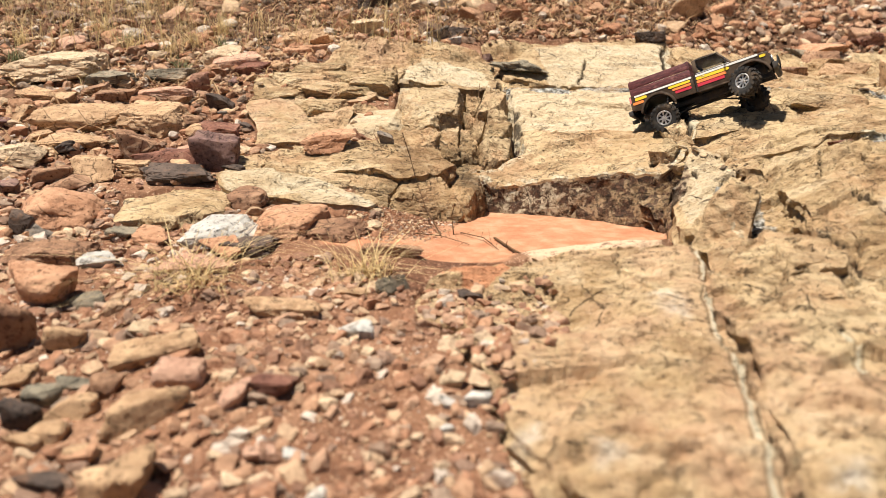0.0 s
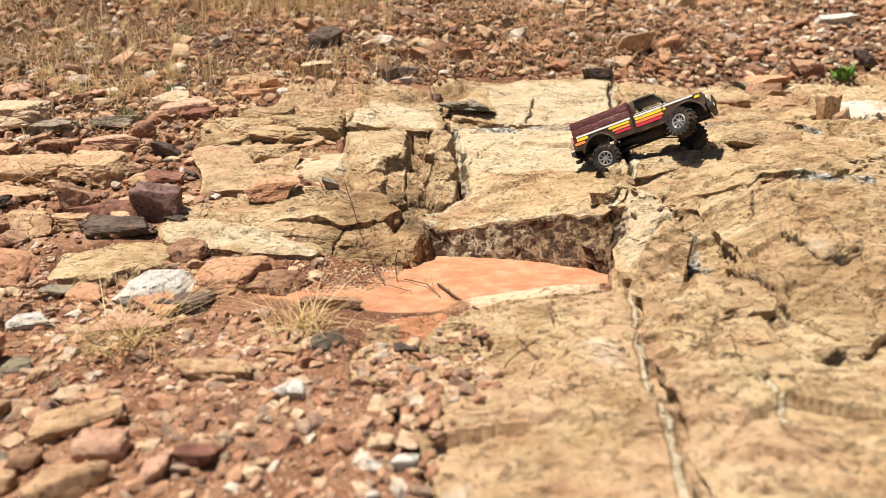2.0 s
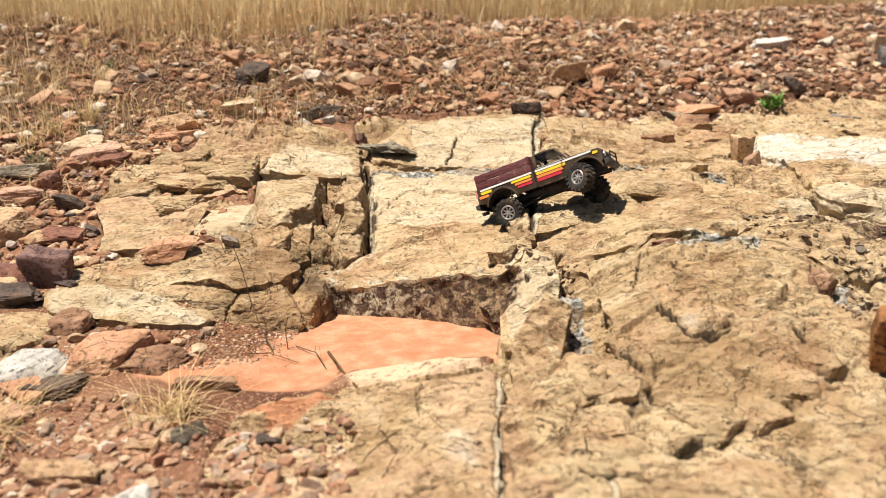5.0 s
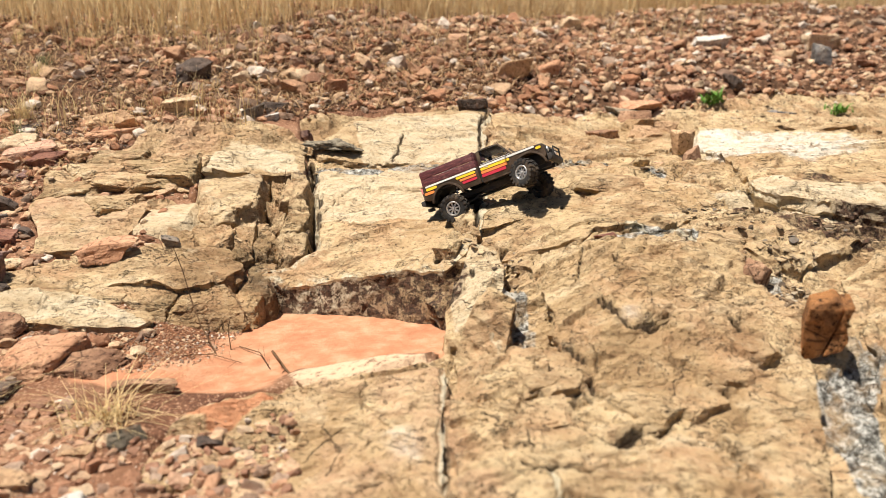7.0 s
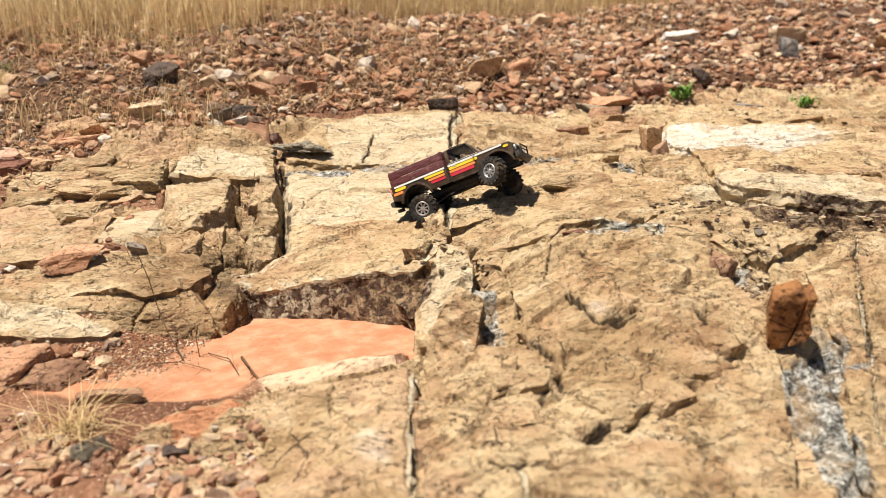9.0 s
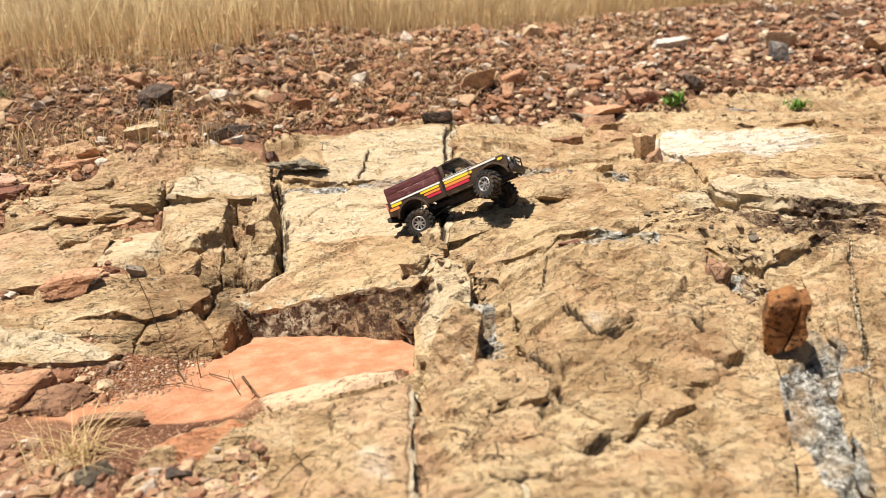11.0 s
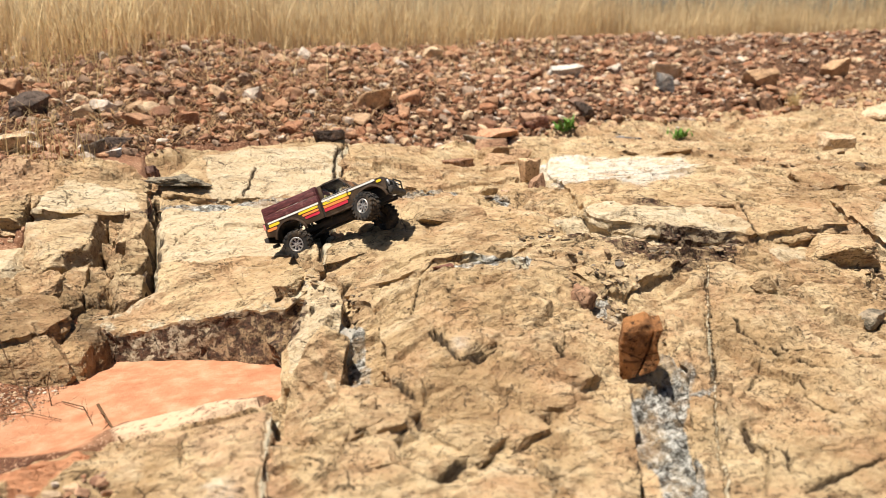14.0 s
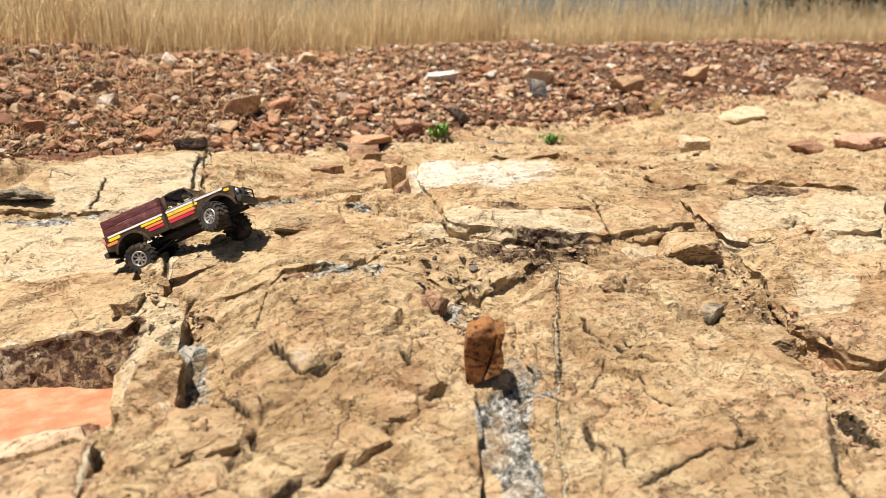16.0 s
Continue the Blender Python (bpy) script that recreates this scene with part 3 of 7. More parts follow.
CRACKS = [
    ([(0.655, 2.270), (0.598, 2.122), (0.522, 1.668), (0.476, 1.502), (0.436, 1.319), (0.404, 1.225)], 0.005, 0.018),
    ([(0.139, 1.852), (0.143, 1.657), (0.145, 1.525), (0.142, 1.399)], 0.012, 0.045),
    ([(0.374, 2.028), (0.354, 1.938), (0.332, 1.874)], 0.004, 0.012),
    ([(0.154, 1.523), (0.194, 1.587), (0.257, 1.645), (0.287, 1.747)], 0.003, 0.008),
    ([(0.146, 1.437), (0.234, 1.449), (0.299, 1.440)], 0.002, 0.004),
    ([(0.570, 1.128), (0.533, 1.038), (0.520, 1.007)], 0.0025, 0.008),
    ([(0.520, 0.936), (0.532, 0.916), (0.545, 0.860), (0.598, 0.895), (0.649, 0.885)], 0.004, 0.010),
    ([(0.507, 0.875), (0.541, 0.849), (0.608, 0.864)], 0.003, 0.008),
    ([(0.459, 0.777), (0.440, 0.804), (0.485, 0.814), (0.491, 0.861)], 0.004, 0.012),
    ([(0.394, 0.735), (0.420, 0.718), (0.457, 0.698), (0.502, 0.716), (0.555, 0.747), (0.601, 0.755)], 0.005, 0.012),
    ([(0.308, 0.819), (0.353, 0.838), (0.384, 0.851), (0.418, 0.823)], 0.003, 0.008),
    ([(0.324, 0.699), (0.367, 0.728), (0.389, 0.741)], 0.004, 0.009),
    ([(0.356, 0.662), (0.397, 0.661), (0.431, 0.659), (0.457, 0.633)], 0.004, 0.009),
    ([(0.555, 0.747), (0.629, 0.783), (0.658, 0.756)], 0.005, 0.010),
    ([(0.712, 0.930), (0.703, 0.882), (0.673, 0.840), (0.698, 0.801), (0.748, 0.836)], 0.004, 0.010),
    ([(0.584, 0.671), (0.646, 0.687), (0.690, 0.671)], 0.004, 0.010),
    ([(0.607, 1.083), (0.584, 1.013), (0.565, 0.951)], 0.0015, 0.004),
    ([(1.033, 1.033), (0.939, 0.900), (0.881, 0.797), (0.823, 0.714), (0.781, 0.636), (0.761, 0.604)], 0.002, 0.006),
    ([(0.983, 0.889), (0.962, 0.845), (0.985, 0.809), (1.017, 0.786), (1.057, 0.749)], 0.004, 0.012),
    ([(1.007, 0.811), (1.084, 0.790), (1.183, 0.788)], 0.003, 0.009),
    ([(0.863, 0.744), (0.911, 0.761), (0.959, 0.800)], 0.003, 0.007),
    ([(0.963, 0.744), (0.961, 0.707), (0.974, 0.678)], 0.003, 0.009),
    ([(0.861, 0.704), (0.847, 0.661), (0.859, 0.633), (0.848, 0.609)], 0.004, 0.010),
    ([(0.843, 0.582), (0.904, 0.589), (0.966, 0.591), (1.020, 0.582)], 0.004, 0.010),
    ([(1.110, 1.019), (1.117, 0.965), (1.157, 0.955)], 0.006, 0.014),
    ([(1.323, 1.327), (1.272, 1.229), (1.236, 1.153)], 0.004, 0.012),
    ([(1.507, 1.080), (1.644, 1.118), (1.726, 1.129)], 0.005, 0.014),
    ([(1.770, 1.428), (1.738, 1.322), (1.726, 1.258)], 0.003, 0.008),
    ([(1.524, 1.282), (1.465, 1.190), (1.462, 1.112)], 0.002, 0.006),
    ([(1.149, 0.591), (1.098, 0.534), (1.046, 0.472)], 0.004, 0.010),
    ([(1.011, 1.343), (0.997, 1.279)], 0.003, 0.008),
    ([(-0.294, 1.222), (-0.248, 1.205), (-0.228, 1.225), (-0.176, 1.219)], 0.002, 0.005),
    ([(0.003, 1.370), (0.051, 1.419), (0.080, 1.492), (0.124, 1.528)], 0.005, 0.016),
    ([(0.478, 1.340), (0.565, 1.345), (0.657, 1.244), (0.732, 1.180)], 0.002, 0.004),
    ([(0.537, 1.498), (0.631, 1.494)], 0.002, 0.005),
    ([(0.698, 2.167), (0.903, 2.276), (1.025, 2.209)], 0.003, 0.006),
    ([(0.703, 1.994), (0.797, 1.893), (0.943, 1.911)], 0.003, 0.006),
    ([(-0.295, 1.494), (-0.199, 1.524), (-0.146, 1.588)], 0.002, 0.005),
    ([(-0.332, 1.889), (-0.139, 1.758), (-0.031, 1.927)], 0.003, 0.007),
    ([(-0.226, 1.659), (-0.125, 1.669), (-0.091, 1.790)], 0.004, 0.009),
    ([(-0.219, 2.000), (-0.050, 1.991), (0.093, 1.913)], 0.003, 0.007),
    ([(0.213, 0.874), (0.191, 0.746), (0.210, 0.701), (0.236, 0.693), (0.251, 0.706)], 0.0025, 0.0090),
    ([(0.214, 0.632), (0.234, 0.630), (0.261, 0.646), (0.284, 0.664)], 0.0030, 0.0105),
    ([(0.203, 0.570), (0.222, 0.581), (0.245, 0.597), (0.263, 0.600)], 0.0030, 0.0097),
    ([(0.285, 0.637), (0.291, 0.618), (0.316, 0.609), (0.334, 0.603), (0.359, 0.591)], 0.0045, 0.0097),
    ([(0.263, 0.579), (0.281, 0.572)], 0.0030, 0.0075),
    ([(0.306, 0.562), (0.331, 0.563), (0.372, 0.557)], 0.0025, 0.0075),
    ([(0.152, 0.573), (0.181, 0.570)], 0.0020, 0.0060),
    ([(0.343, 0.661), (0.362, 0.654), (0.398, 0.660), (0.422, 0.645)], 0.0040, 0.0120),
    ([(0.300, 0.710), (0.329, 0.725), (0.372, 0.744), (0.392, 0.777)], 0.0050, 0.0090),
    ([(0.380, 0.729), (0.400, 0.713), (0.425, 0.723)], 0.0040, 0.0120),
    ([(0.376, 0.649), (0.375, 0.614), (0.363, 0.572)], 0.0025, 0.0075),
    ([(0.150, 0.565), (0.154, 0.548)], 0.0025, 0.0075),
    ([(0.124, 0.505), (0.139, 0.512)], 0.0020, 0.0060),
    ([(-0.116, 1.724), (-0.056, 1.702), (0.028, 1.677), (0.077, 1.635)], 0.005, 0.020),
    ([(0.036, 1.539), (0.021, 1.460), (0.009, 1.396)], 0.008, 0.030),
    ([(-0.018, 1.501), (0.030, 1.506), (0.079, 1.507)], 0.005, 0.016),
    ([(-0.337, 2.010), (-0.177, 1.947), (-0.060, 1.995)], 0.003, 0.010),
    ([(-0.441, 1.948), (-0.310, 1.875), (-0.205, 1.873)], 0.003, 0.010),
    ([(0.151, 1.819), (0.309, 1.825), (0.425, 1.774), (0.527, 1.675)], 0.006, 0.016),
    ([(0.579, 1.840), (0.737, 1.751), (0.824, 1.583), (0.860, 1.449)], 0.007, 0.014),
    ([(0.406, 1.222), (0.381, 1.190), (0.362, 1.144), (0.342, 1.076)], 0.006, 0.022),
    ([(0.771, 1.030), (0.773, 0.980), (0.784, 0.950)], 0.008, 0.022),
    ([(1.731, 1.319), (1.798, 1.308), (1.916, 1.309), (1.969, 1.268)], 0.012, 0.022),
    ([(1.263, 0.715), (1.207, 0.645), (1.232, 0.621), (1.199, 0.569)], 0.014, 0.050),
    ([(1.351, 0.997), (1.441, 1.060), (1.452, 1.041), (1.443, 1.000), (1.417, 0.950)], 0.006, 0.018),
    ([(1.397, 0.945), (1.362, 0.883), (1.334, 0.810)], 0.006, 0.018),
    ([(0.739, 1.033), (0.795, 1.031), (0.785, 0.964)], 0.006, 0.018),
    ([(0.710, 0.926), (0.753, 0.916)], 0.006, 0.016),
    ([(0.519, 1.420), (0.617, 1.340), (0.686, 1.265)], 0.003, 0.006),
    ([(0.467, 0.862), (0.466, 0.794), (0.436, 0.768)], 0.006, 0.014),
    ([(0.662, 0.842), (0.671, 0.809), (0.703, 0.794)], 0.005, 0.012),
    ([(0.608, 0.781), (0.646, 0.770), (0.689, 0.782)], 0.006, 0.013),
    ([(0.693, 0.683), (0.692, 0.655), (0.675, 0.631)], 0.005, 0.012),
]

# Sharp joints across the broad slabs.
JOINTS = [
    ([(0.351, 1.23), (0.362, 1.252), (0.381, 1.273), (0.397, 1.299), (0.421, 1.327)], 0.005, 0.022),
    ([(0.381, 1.203), (0.392, 1.208), (0.404, 1.217)], 0.007, 0.024),
    ([(0.434, 1.264), (0.434, 1.216), (0.452, 1.212), (0.469, 1.22)], 0.006, 0.018),
    ([(0.392, 1.128), (0.401, 1.161)], 0.003, 0.01),
    ([(0.451, 1.127), (0.44, 1.091), (0.419, 1.022)], 0.005, 0.016),
    ([(0.681, 0.872), (0.681, 0.842), (0.66, 0.817)], 0.004, 0.014),
    ([(0.532, 0.93), (0.541, 0.879), (0.548, 0.857), (0.578, 0.874), (0.606, 0.885)], 0.004, 0.012),
    ([(0.463, 0.865), (0.472, 0.824), (0.468, 0.789)], 0.005, 0.012),
    ([(0.203, 0.673), (0.218, 0.685), (0.244, 0.686)], 0.004, 0.012),
    ([(0.351, 0.653), (0.374, 0.652), (0.406, 0.661), (0.428, 0.657), (0.432, 0.645)], 0.004, 0.012),
    ([(0.465, 0.694), (0.499, 0.717), (0.535, 0.733), (0.566, 0.736)], 0.006, 0.016),
    ([(0.32, 0.719), (0.353, 0.73), (0.369, 0.746), (0.382, 0.765)], 0.004, 0.01),
    ([(0.427, 0.962), (0.449, 0.889)], 0.003, 0.008),
    ([(0.522, 0.931), (0.54, 0.876), (0.548, 0.858), (0.604, 0.87)], 0.004, 0.012),
    ([(0.515, 0.712), (0.55, 0.735), (0.588, 0.743), (0.615, 0.755)], 0.006, 0.016),
    ([(0.856, 0.703), (0.849, 0.669), (0.854, 0.637)], 0.004, 0.012),
    ([(0.976, 0.583), (1.013, 0.602), (1.034, 0.632)], 0.003, 0.01),
    ([(1.049, 0.775), (1.098, 0.759)], 0.006, 0.016),
    ([(1.008, 0.996), (0.953, 0.905), (0.888, 0.804), (0.853, 0.741)], 0.0025, 0.008),
    ([(1.101, 0.809), (1.141, 0.781), (1.159, 0.732)], 0.002, 0.006),
]

# Thin pale mineral veins through the rock: their line and width.
VEINS = [
    ([(0.313, 0.914), (0.299, 0.818), (0.286, 0.749), (0.280, 0.702), (0.277, 0.660), (0.274, 0.621), (0.263, 0.579), (0.259, 0.540), (0.254, 0.505), (0.241, 0.480), (0.237, 0.445)], 0.0048),
    ([(0.665, 2.275), (0.608, 2.122), (0.530, 1.668), (0.484, 1.502), (0.444, 1.319), (0.410, 1.218)], 0.010),
    ([(1.037, 1.031), (0.942, 0.899), (0.881, 0.797), (0.823, 0.714), (0.781, 0.636), (0.751, 0.589)], 0.0022),
    ([(0.376, 0.649), (0.375, 0.614), (0.363, 0.574)], 0.0035),
    ([(0.654, 1.161), (0.713, 1.112), (0.773, 1.068)], 0.008),
]

# Bleached, grey-veined, darkened and dusty parts of the rock: corners on the plan.
MARKS = {
    "pale": [[(-0.391, 1.271), (-0.315, 1.269), (-0.246, 1.24), (-0.173, 1.217), (-0.106, 1.162), (-0.153, 1.113), (-0.238, 1.168), (-0.314, 1.172), (-0.366, 1.202)], [(-0.099, 1.735), (-0.051, 1.881), (0.108, 1.838), (0.1, 1.746), (-0.049, 1.726)], [(0.349, 1.107), (0.385, 1.197), (0.412, 1.206), (0.447, 1.16), (0.413, 0.999), (0.386, 0.927), (0.343, 0.998)], [(1.361, 0.827), (1.499, 0.933), (1.614, 0.914), (1.59, 0.849), (1.436, 0.81)], [(1.227, 1.106), (1.289, 1.15), (1.47, 1.163), (1.417, 1.114), (1.242, 1.075)], [(0.979, 1.313), (1.215, 1.278), (1.258, 1.201), (1.205, 1.165), (0.939, 1.198)], [(1.764, 1.163), (1.923, 1.249), (2.226, 1.272), (1.801, 0.97), (1.672, 0.987)], [(1.608, 1.248), (1.773, 1.304), (1.711, 1.125), (1.597, 1.062), (1.461, 1.097)], [(1.584, 1.213), (1.865, 1.265), (1.746, 1.114), (1.592, 1.056), (1.471, 1.082)], [(1.951, 1.279), (2.153, 1.220), (1.890, 1.034), (1.752, 1.099)], [(0.994, 1.674), (1.272, 2.175), (1.391, 1.995), (1.105, 1.546)], [(0.901, 1.334), (1.238, 1.224), (1.166, 1.134), (0.942, 1.224)], [(0.143, 1.757), (0.278, 1.775), (0.510, 1.655), (0.446, 1.365), (0.300, 1.445), (0.147, 1.479)], [(0.247, 2.091), (0.366, 2.132), (0.630, 2.205), (0.546, 1.797), (0.257, 1.863)]],
    "white": [[(0.75, 0.699), (0.77, 0.688), (0.755, 0.657), (0.733, 0.653)], [(1.232, 2.154), (1.448, 2.110), (1.487, 1.699), (1.393, 1.537), (1.217, 1.436), (1.051, 1.500)], [(1.015, 1.646), (1.436, 2.071), (1.592, 1.904), (1.402, 1.569), (1.157, 1.418), (0.967, 1.487)], [(0.114, 1.004), (0.178, 1.015), (0.299, 0.950), (0.206, 0.920), (0.147, 0.928)], [(0.554, 0.898), (0.567, 0.895), (0.561, 0.881), (0.550, 0.883)], [(0.234, 0.750), (0.252, 0.748), (0.244, 0.715), (0.228, 0.715)], [(0.062, 0.524), (0.085, 0.539), (0.087, 0.520), (0.065, 0.510)], [(0.122, 0.495), (0.136, 0.482), (0.142, 0.470), (0.126, 0.473)], [(0.282, 0.467), (0.308, 0.468), (0.299, 0.449), (0.276, 0.449)], [(0.760, 0.703), (0.776, 0.697), (0.762, 0.672), (0.745, 0.674)]],
    "grey": [[(0.836, 0.860), (0.845, 0.840), (0.838, 0.792), (0.816, 0.763), (0.795, 0.726), (0.780, 0.681), (0.732, 0.599), (0.692, 0.605), (0.721, 0.698), (0.718, 0.721), (0.739, 0.762), (0.753, 0.774), (0.808, 0.812)], [(0.813, 0.758), (0.857, 0.767), (0.850, 0.748), (0.811, 0.748)], [(0.810, 1.001), (0.836, 1.005), (0.818, 0.932), (0.780, 0.919)], [(0.449, 1.108), (0.465, 1.055), (0.437, 0.927), (0.409, 0.931)], [(0.582, 1.867), (0.755, 1.808), (0.847, 1.607), (0.869, 1.456), (0.848, 1.421), (0.751, 1.594), (0.559, 1.762)], [(0.148, 1.844), (0.418, 1.818), (0.539, 1.719), (0.521, 1.630), (0.327, 1.733), (0.148, 1.765)], [(0.639, 1.156), (0.732, 1.136), (0.795, 1.070), (0.770, 1.041), (0.712, 1.094), (0.631, 1.124)]],
    "rosy": [[(-0.377, 1.495), (-0.425, 1.613), (-0.388, 1.847), (-0.286, 1.921), (-0.239, 2.131), (-0.092, 2.128), (-0.085, 1.876), (-0.107, 1.661), (-0.203, 1.597), (-0.271, 1.403)], [(1.338, 0.772), (1.534, 0.777), (1.291, 0.606), (1.250, 0.634)], [(0.040, 0.816), (0.123, 0.705), (0.207, 0.669), (0.269, 0.704), (0.319, 0.617), (0.381, 0.566), (0.313, 0.439), (0.009, 0.442)], [(0.147, 0.908), (0.320, 0.890), (0.287, 0.627), (0.150, 0.659)]],
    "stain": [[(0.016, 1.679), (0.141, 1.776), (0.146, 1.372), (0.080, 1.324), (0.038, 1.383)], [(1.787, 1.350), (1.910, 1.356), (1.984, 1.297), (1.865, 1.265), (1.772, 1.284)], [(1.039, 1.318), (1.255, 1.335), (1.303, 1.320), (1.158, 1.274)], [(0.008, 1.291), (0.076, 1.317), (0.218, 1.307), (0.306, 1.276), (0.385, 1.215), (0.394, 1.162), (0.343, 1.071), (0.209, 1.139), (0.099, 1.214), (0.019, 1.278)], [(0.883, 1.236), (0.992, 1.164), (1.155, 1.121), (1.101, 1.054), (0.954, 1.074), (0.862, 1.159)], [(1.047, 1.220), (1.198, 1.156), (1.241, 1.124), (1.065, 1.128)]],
    "dust": [[(0.074, 1.143), (0.144, 1.165), (0.269, 1.134), (0.334, 1.073), (0.316, 0.988), (0.177, 0.984), (0.098, 1.025)], [(-0.010, 0.884), (0.081, 0.941), (0.104, 0.910), (0.029, 0.845)]],
}

STEP = 0.0034
fine_x = [-0.75]
while fine_x[-1] < 4.3:
    fine_x.append(fine_x[-1] + STEP * (1 + 1.6 * max(0.0, fine_x[-1] - 1.5)))
fine_x = np.concatenate([np.arange(-1.45, -0.76, 0.006), fine_x])
fine_y = [0.22]
while fine_y[-1] < 3.2:
    fine_y.append(fine_y[-1] + 0.0030 + 0.0030 * max(0.0, fine_y[-1] - 0.9))
fine_y = np.array(fine_y)
GX, GY = np.meshgrid(fine_x, fine_y)


def stepped_rock(x, y, block, rough, seed):
    """Surface of broken sandstone: long tilted faces with sharp steps and thin flaking layers along the bedding."""
    wx, wy = x + 0.006 * fractal(x, y, 0.05, 4, 31), y + 0.006 * fractal(x, y, 0.05, 4, 41)
    u, v = 0.66 * wx + 0.20 * wy, 1.2 * wy - 0.16 * wx
    large, gap = facets(u, v, block, 50 + seed, 0.22, 0.010)
    small, small_gap = facets(u + 0.3 * large, v * 1.2, block * 0.30, 60 + seed, 0.36, 0.0055)
    tiny, _ = facets(u, v * 1.4, 0.012, 65 + seed, 0.40, 0.0014)
    waves = fractal(0.45 * x + 0.3 * y, y * 1.3 - 0.2 * x, 0.12, 6, 71 + seed, 0.55)
    layers = waves * 7 + 0.4 * fractal(0.6 * x, y, 0.02, 3, 75)
    layers = (np.floor(layers) + ramp01(layers - np.floor(layers), 0.86, 1.0)) / 7
    worn = ramp01(fractal(x, y, 0.22, 3, 78 + seed), -0.15, 0.2)
    z = rough * (large + worn * small + (0.35 + 0.65 * worn) * tiny + 0.026 * layers + 0.002 * waves)
    joint = ramp01(fractal(x, y, 0.16, 3, 79 + seed), 0.05, 0.14)
    z = z - rough * 0.004 * joint * np.exp(-((gap / 0.0022) ** 2))
    return z - rough * 0.003 * worn * joint * np.exp(-((small_gap / 0.0016) ** 2))


def marks_at(x, y):
    wx, wy = x + 0.02 * fractal(x, y, 0.06, 4, 81), y + 0.02 * fractal(x, y, 0.06, 4, 91)
    out = {}
    for name, shapes in MARKS.items():
        best = np.full(x.shape, 9.0)
        for corners in shapes:
            best = np.minimum(best, outside(wx, wy, corners))
        out[name] = ramp01(-best, -0.014, 0.014)
    wx, wy = x + 0.006 * fractal(x, y, 0.03, 4, 84), y + 0.006 * fractal(x, y, 0.03, 4, 94)
    out["vein"] = np.zeros(x.shape)
    for line, wide in VEINS:
        broken = wide * (0.6 + 1.5 * smooth_noise(x / 0.03, y / 0.03, 97))
        out["vein"] = np.maximum(out["vein"], np.exp(-((from_line(wx, wy, line) / np.maximum(broken, 0.001)) ** 2)))
    return out


crack_depth = np.zeros(GX.shape)
warp_x = GX + 0.009 * fractal(GX, GY, 0.03, 4, 101)
warp_y = GY + 0.009 * fractal(GX, GY, 0.03, 4, 111)
for line, wide, deep in CRACKS + JOINTS:
    near = from_line(warp_x, warp_y, line)
    scale = 1.5 if deep > 0.04 else 1.4 if (line, wide, deep) in JOINTS else 0.45 if max(p[1] for p in line) < 0.95 and max(p[0] for p in line) < 0.80 else 1.0
    wide = wide * (0.5 + 1.2 * (smooth_noise(GX / 0.04, GY / 0.04, 121) + 0.5))
    crack_depth = np.maximum(crack_depth, scale * deep * np.exp(-((near / (0.5 * wide)) ** 2)))
BASE = relief(GX, GY)
ground_z = soil_level(GX, GY)
top_z = np.full(GX.shape, -9.0)

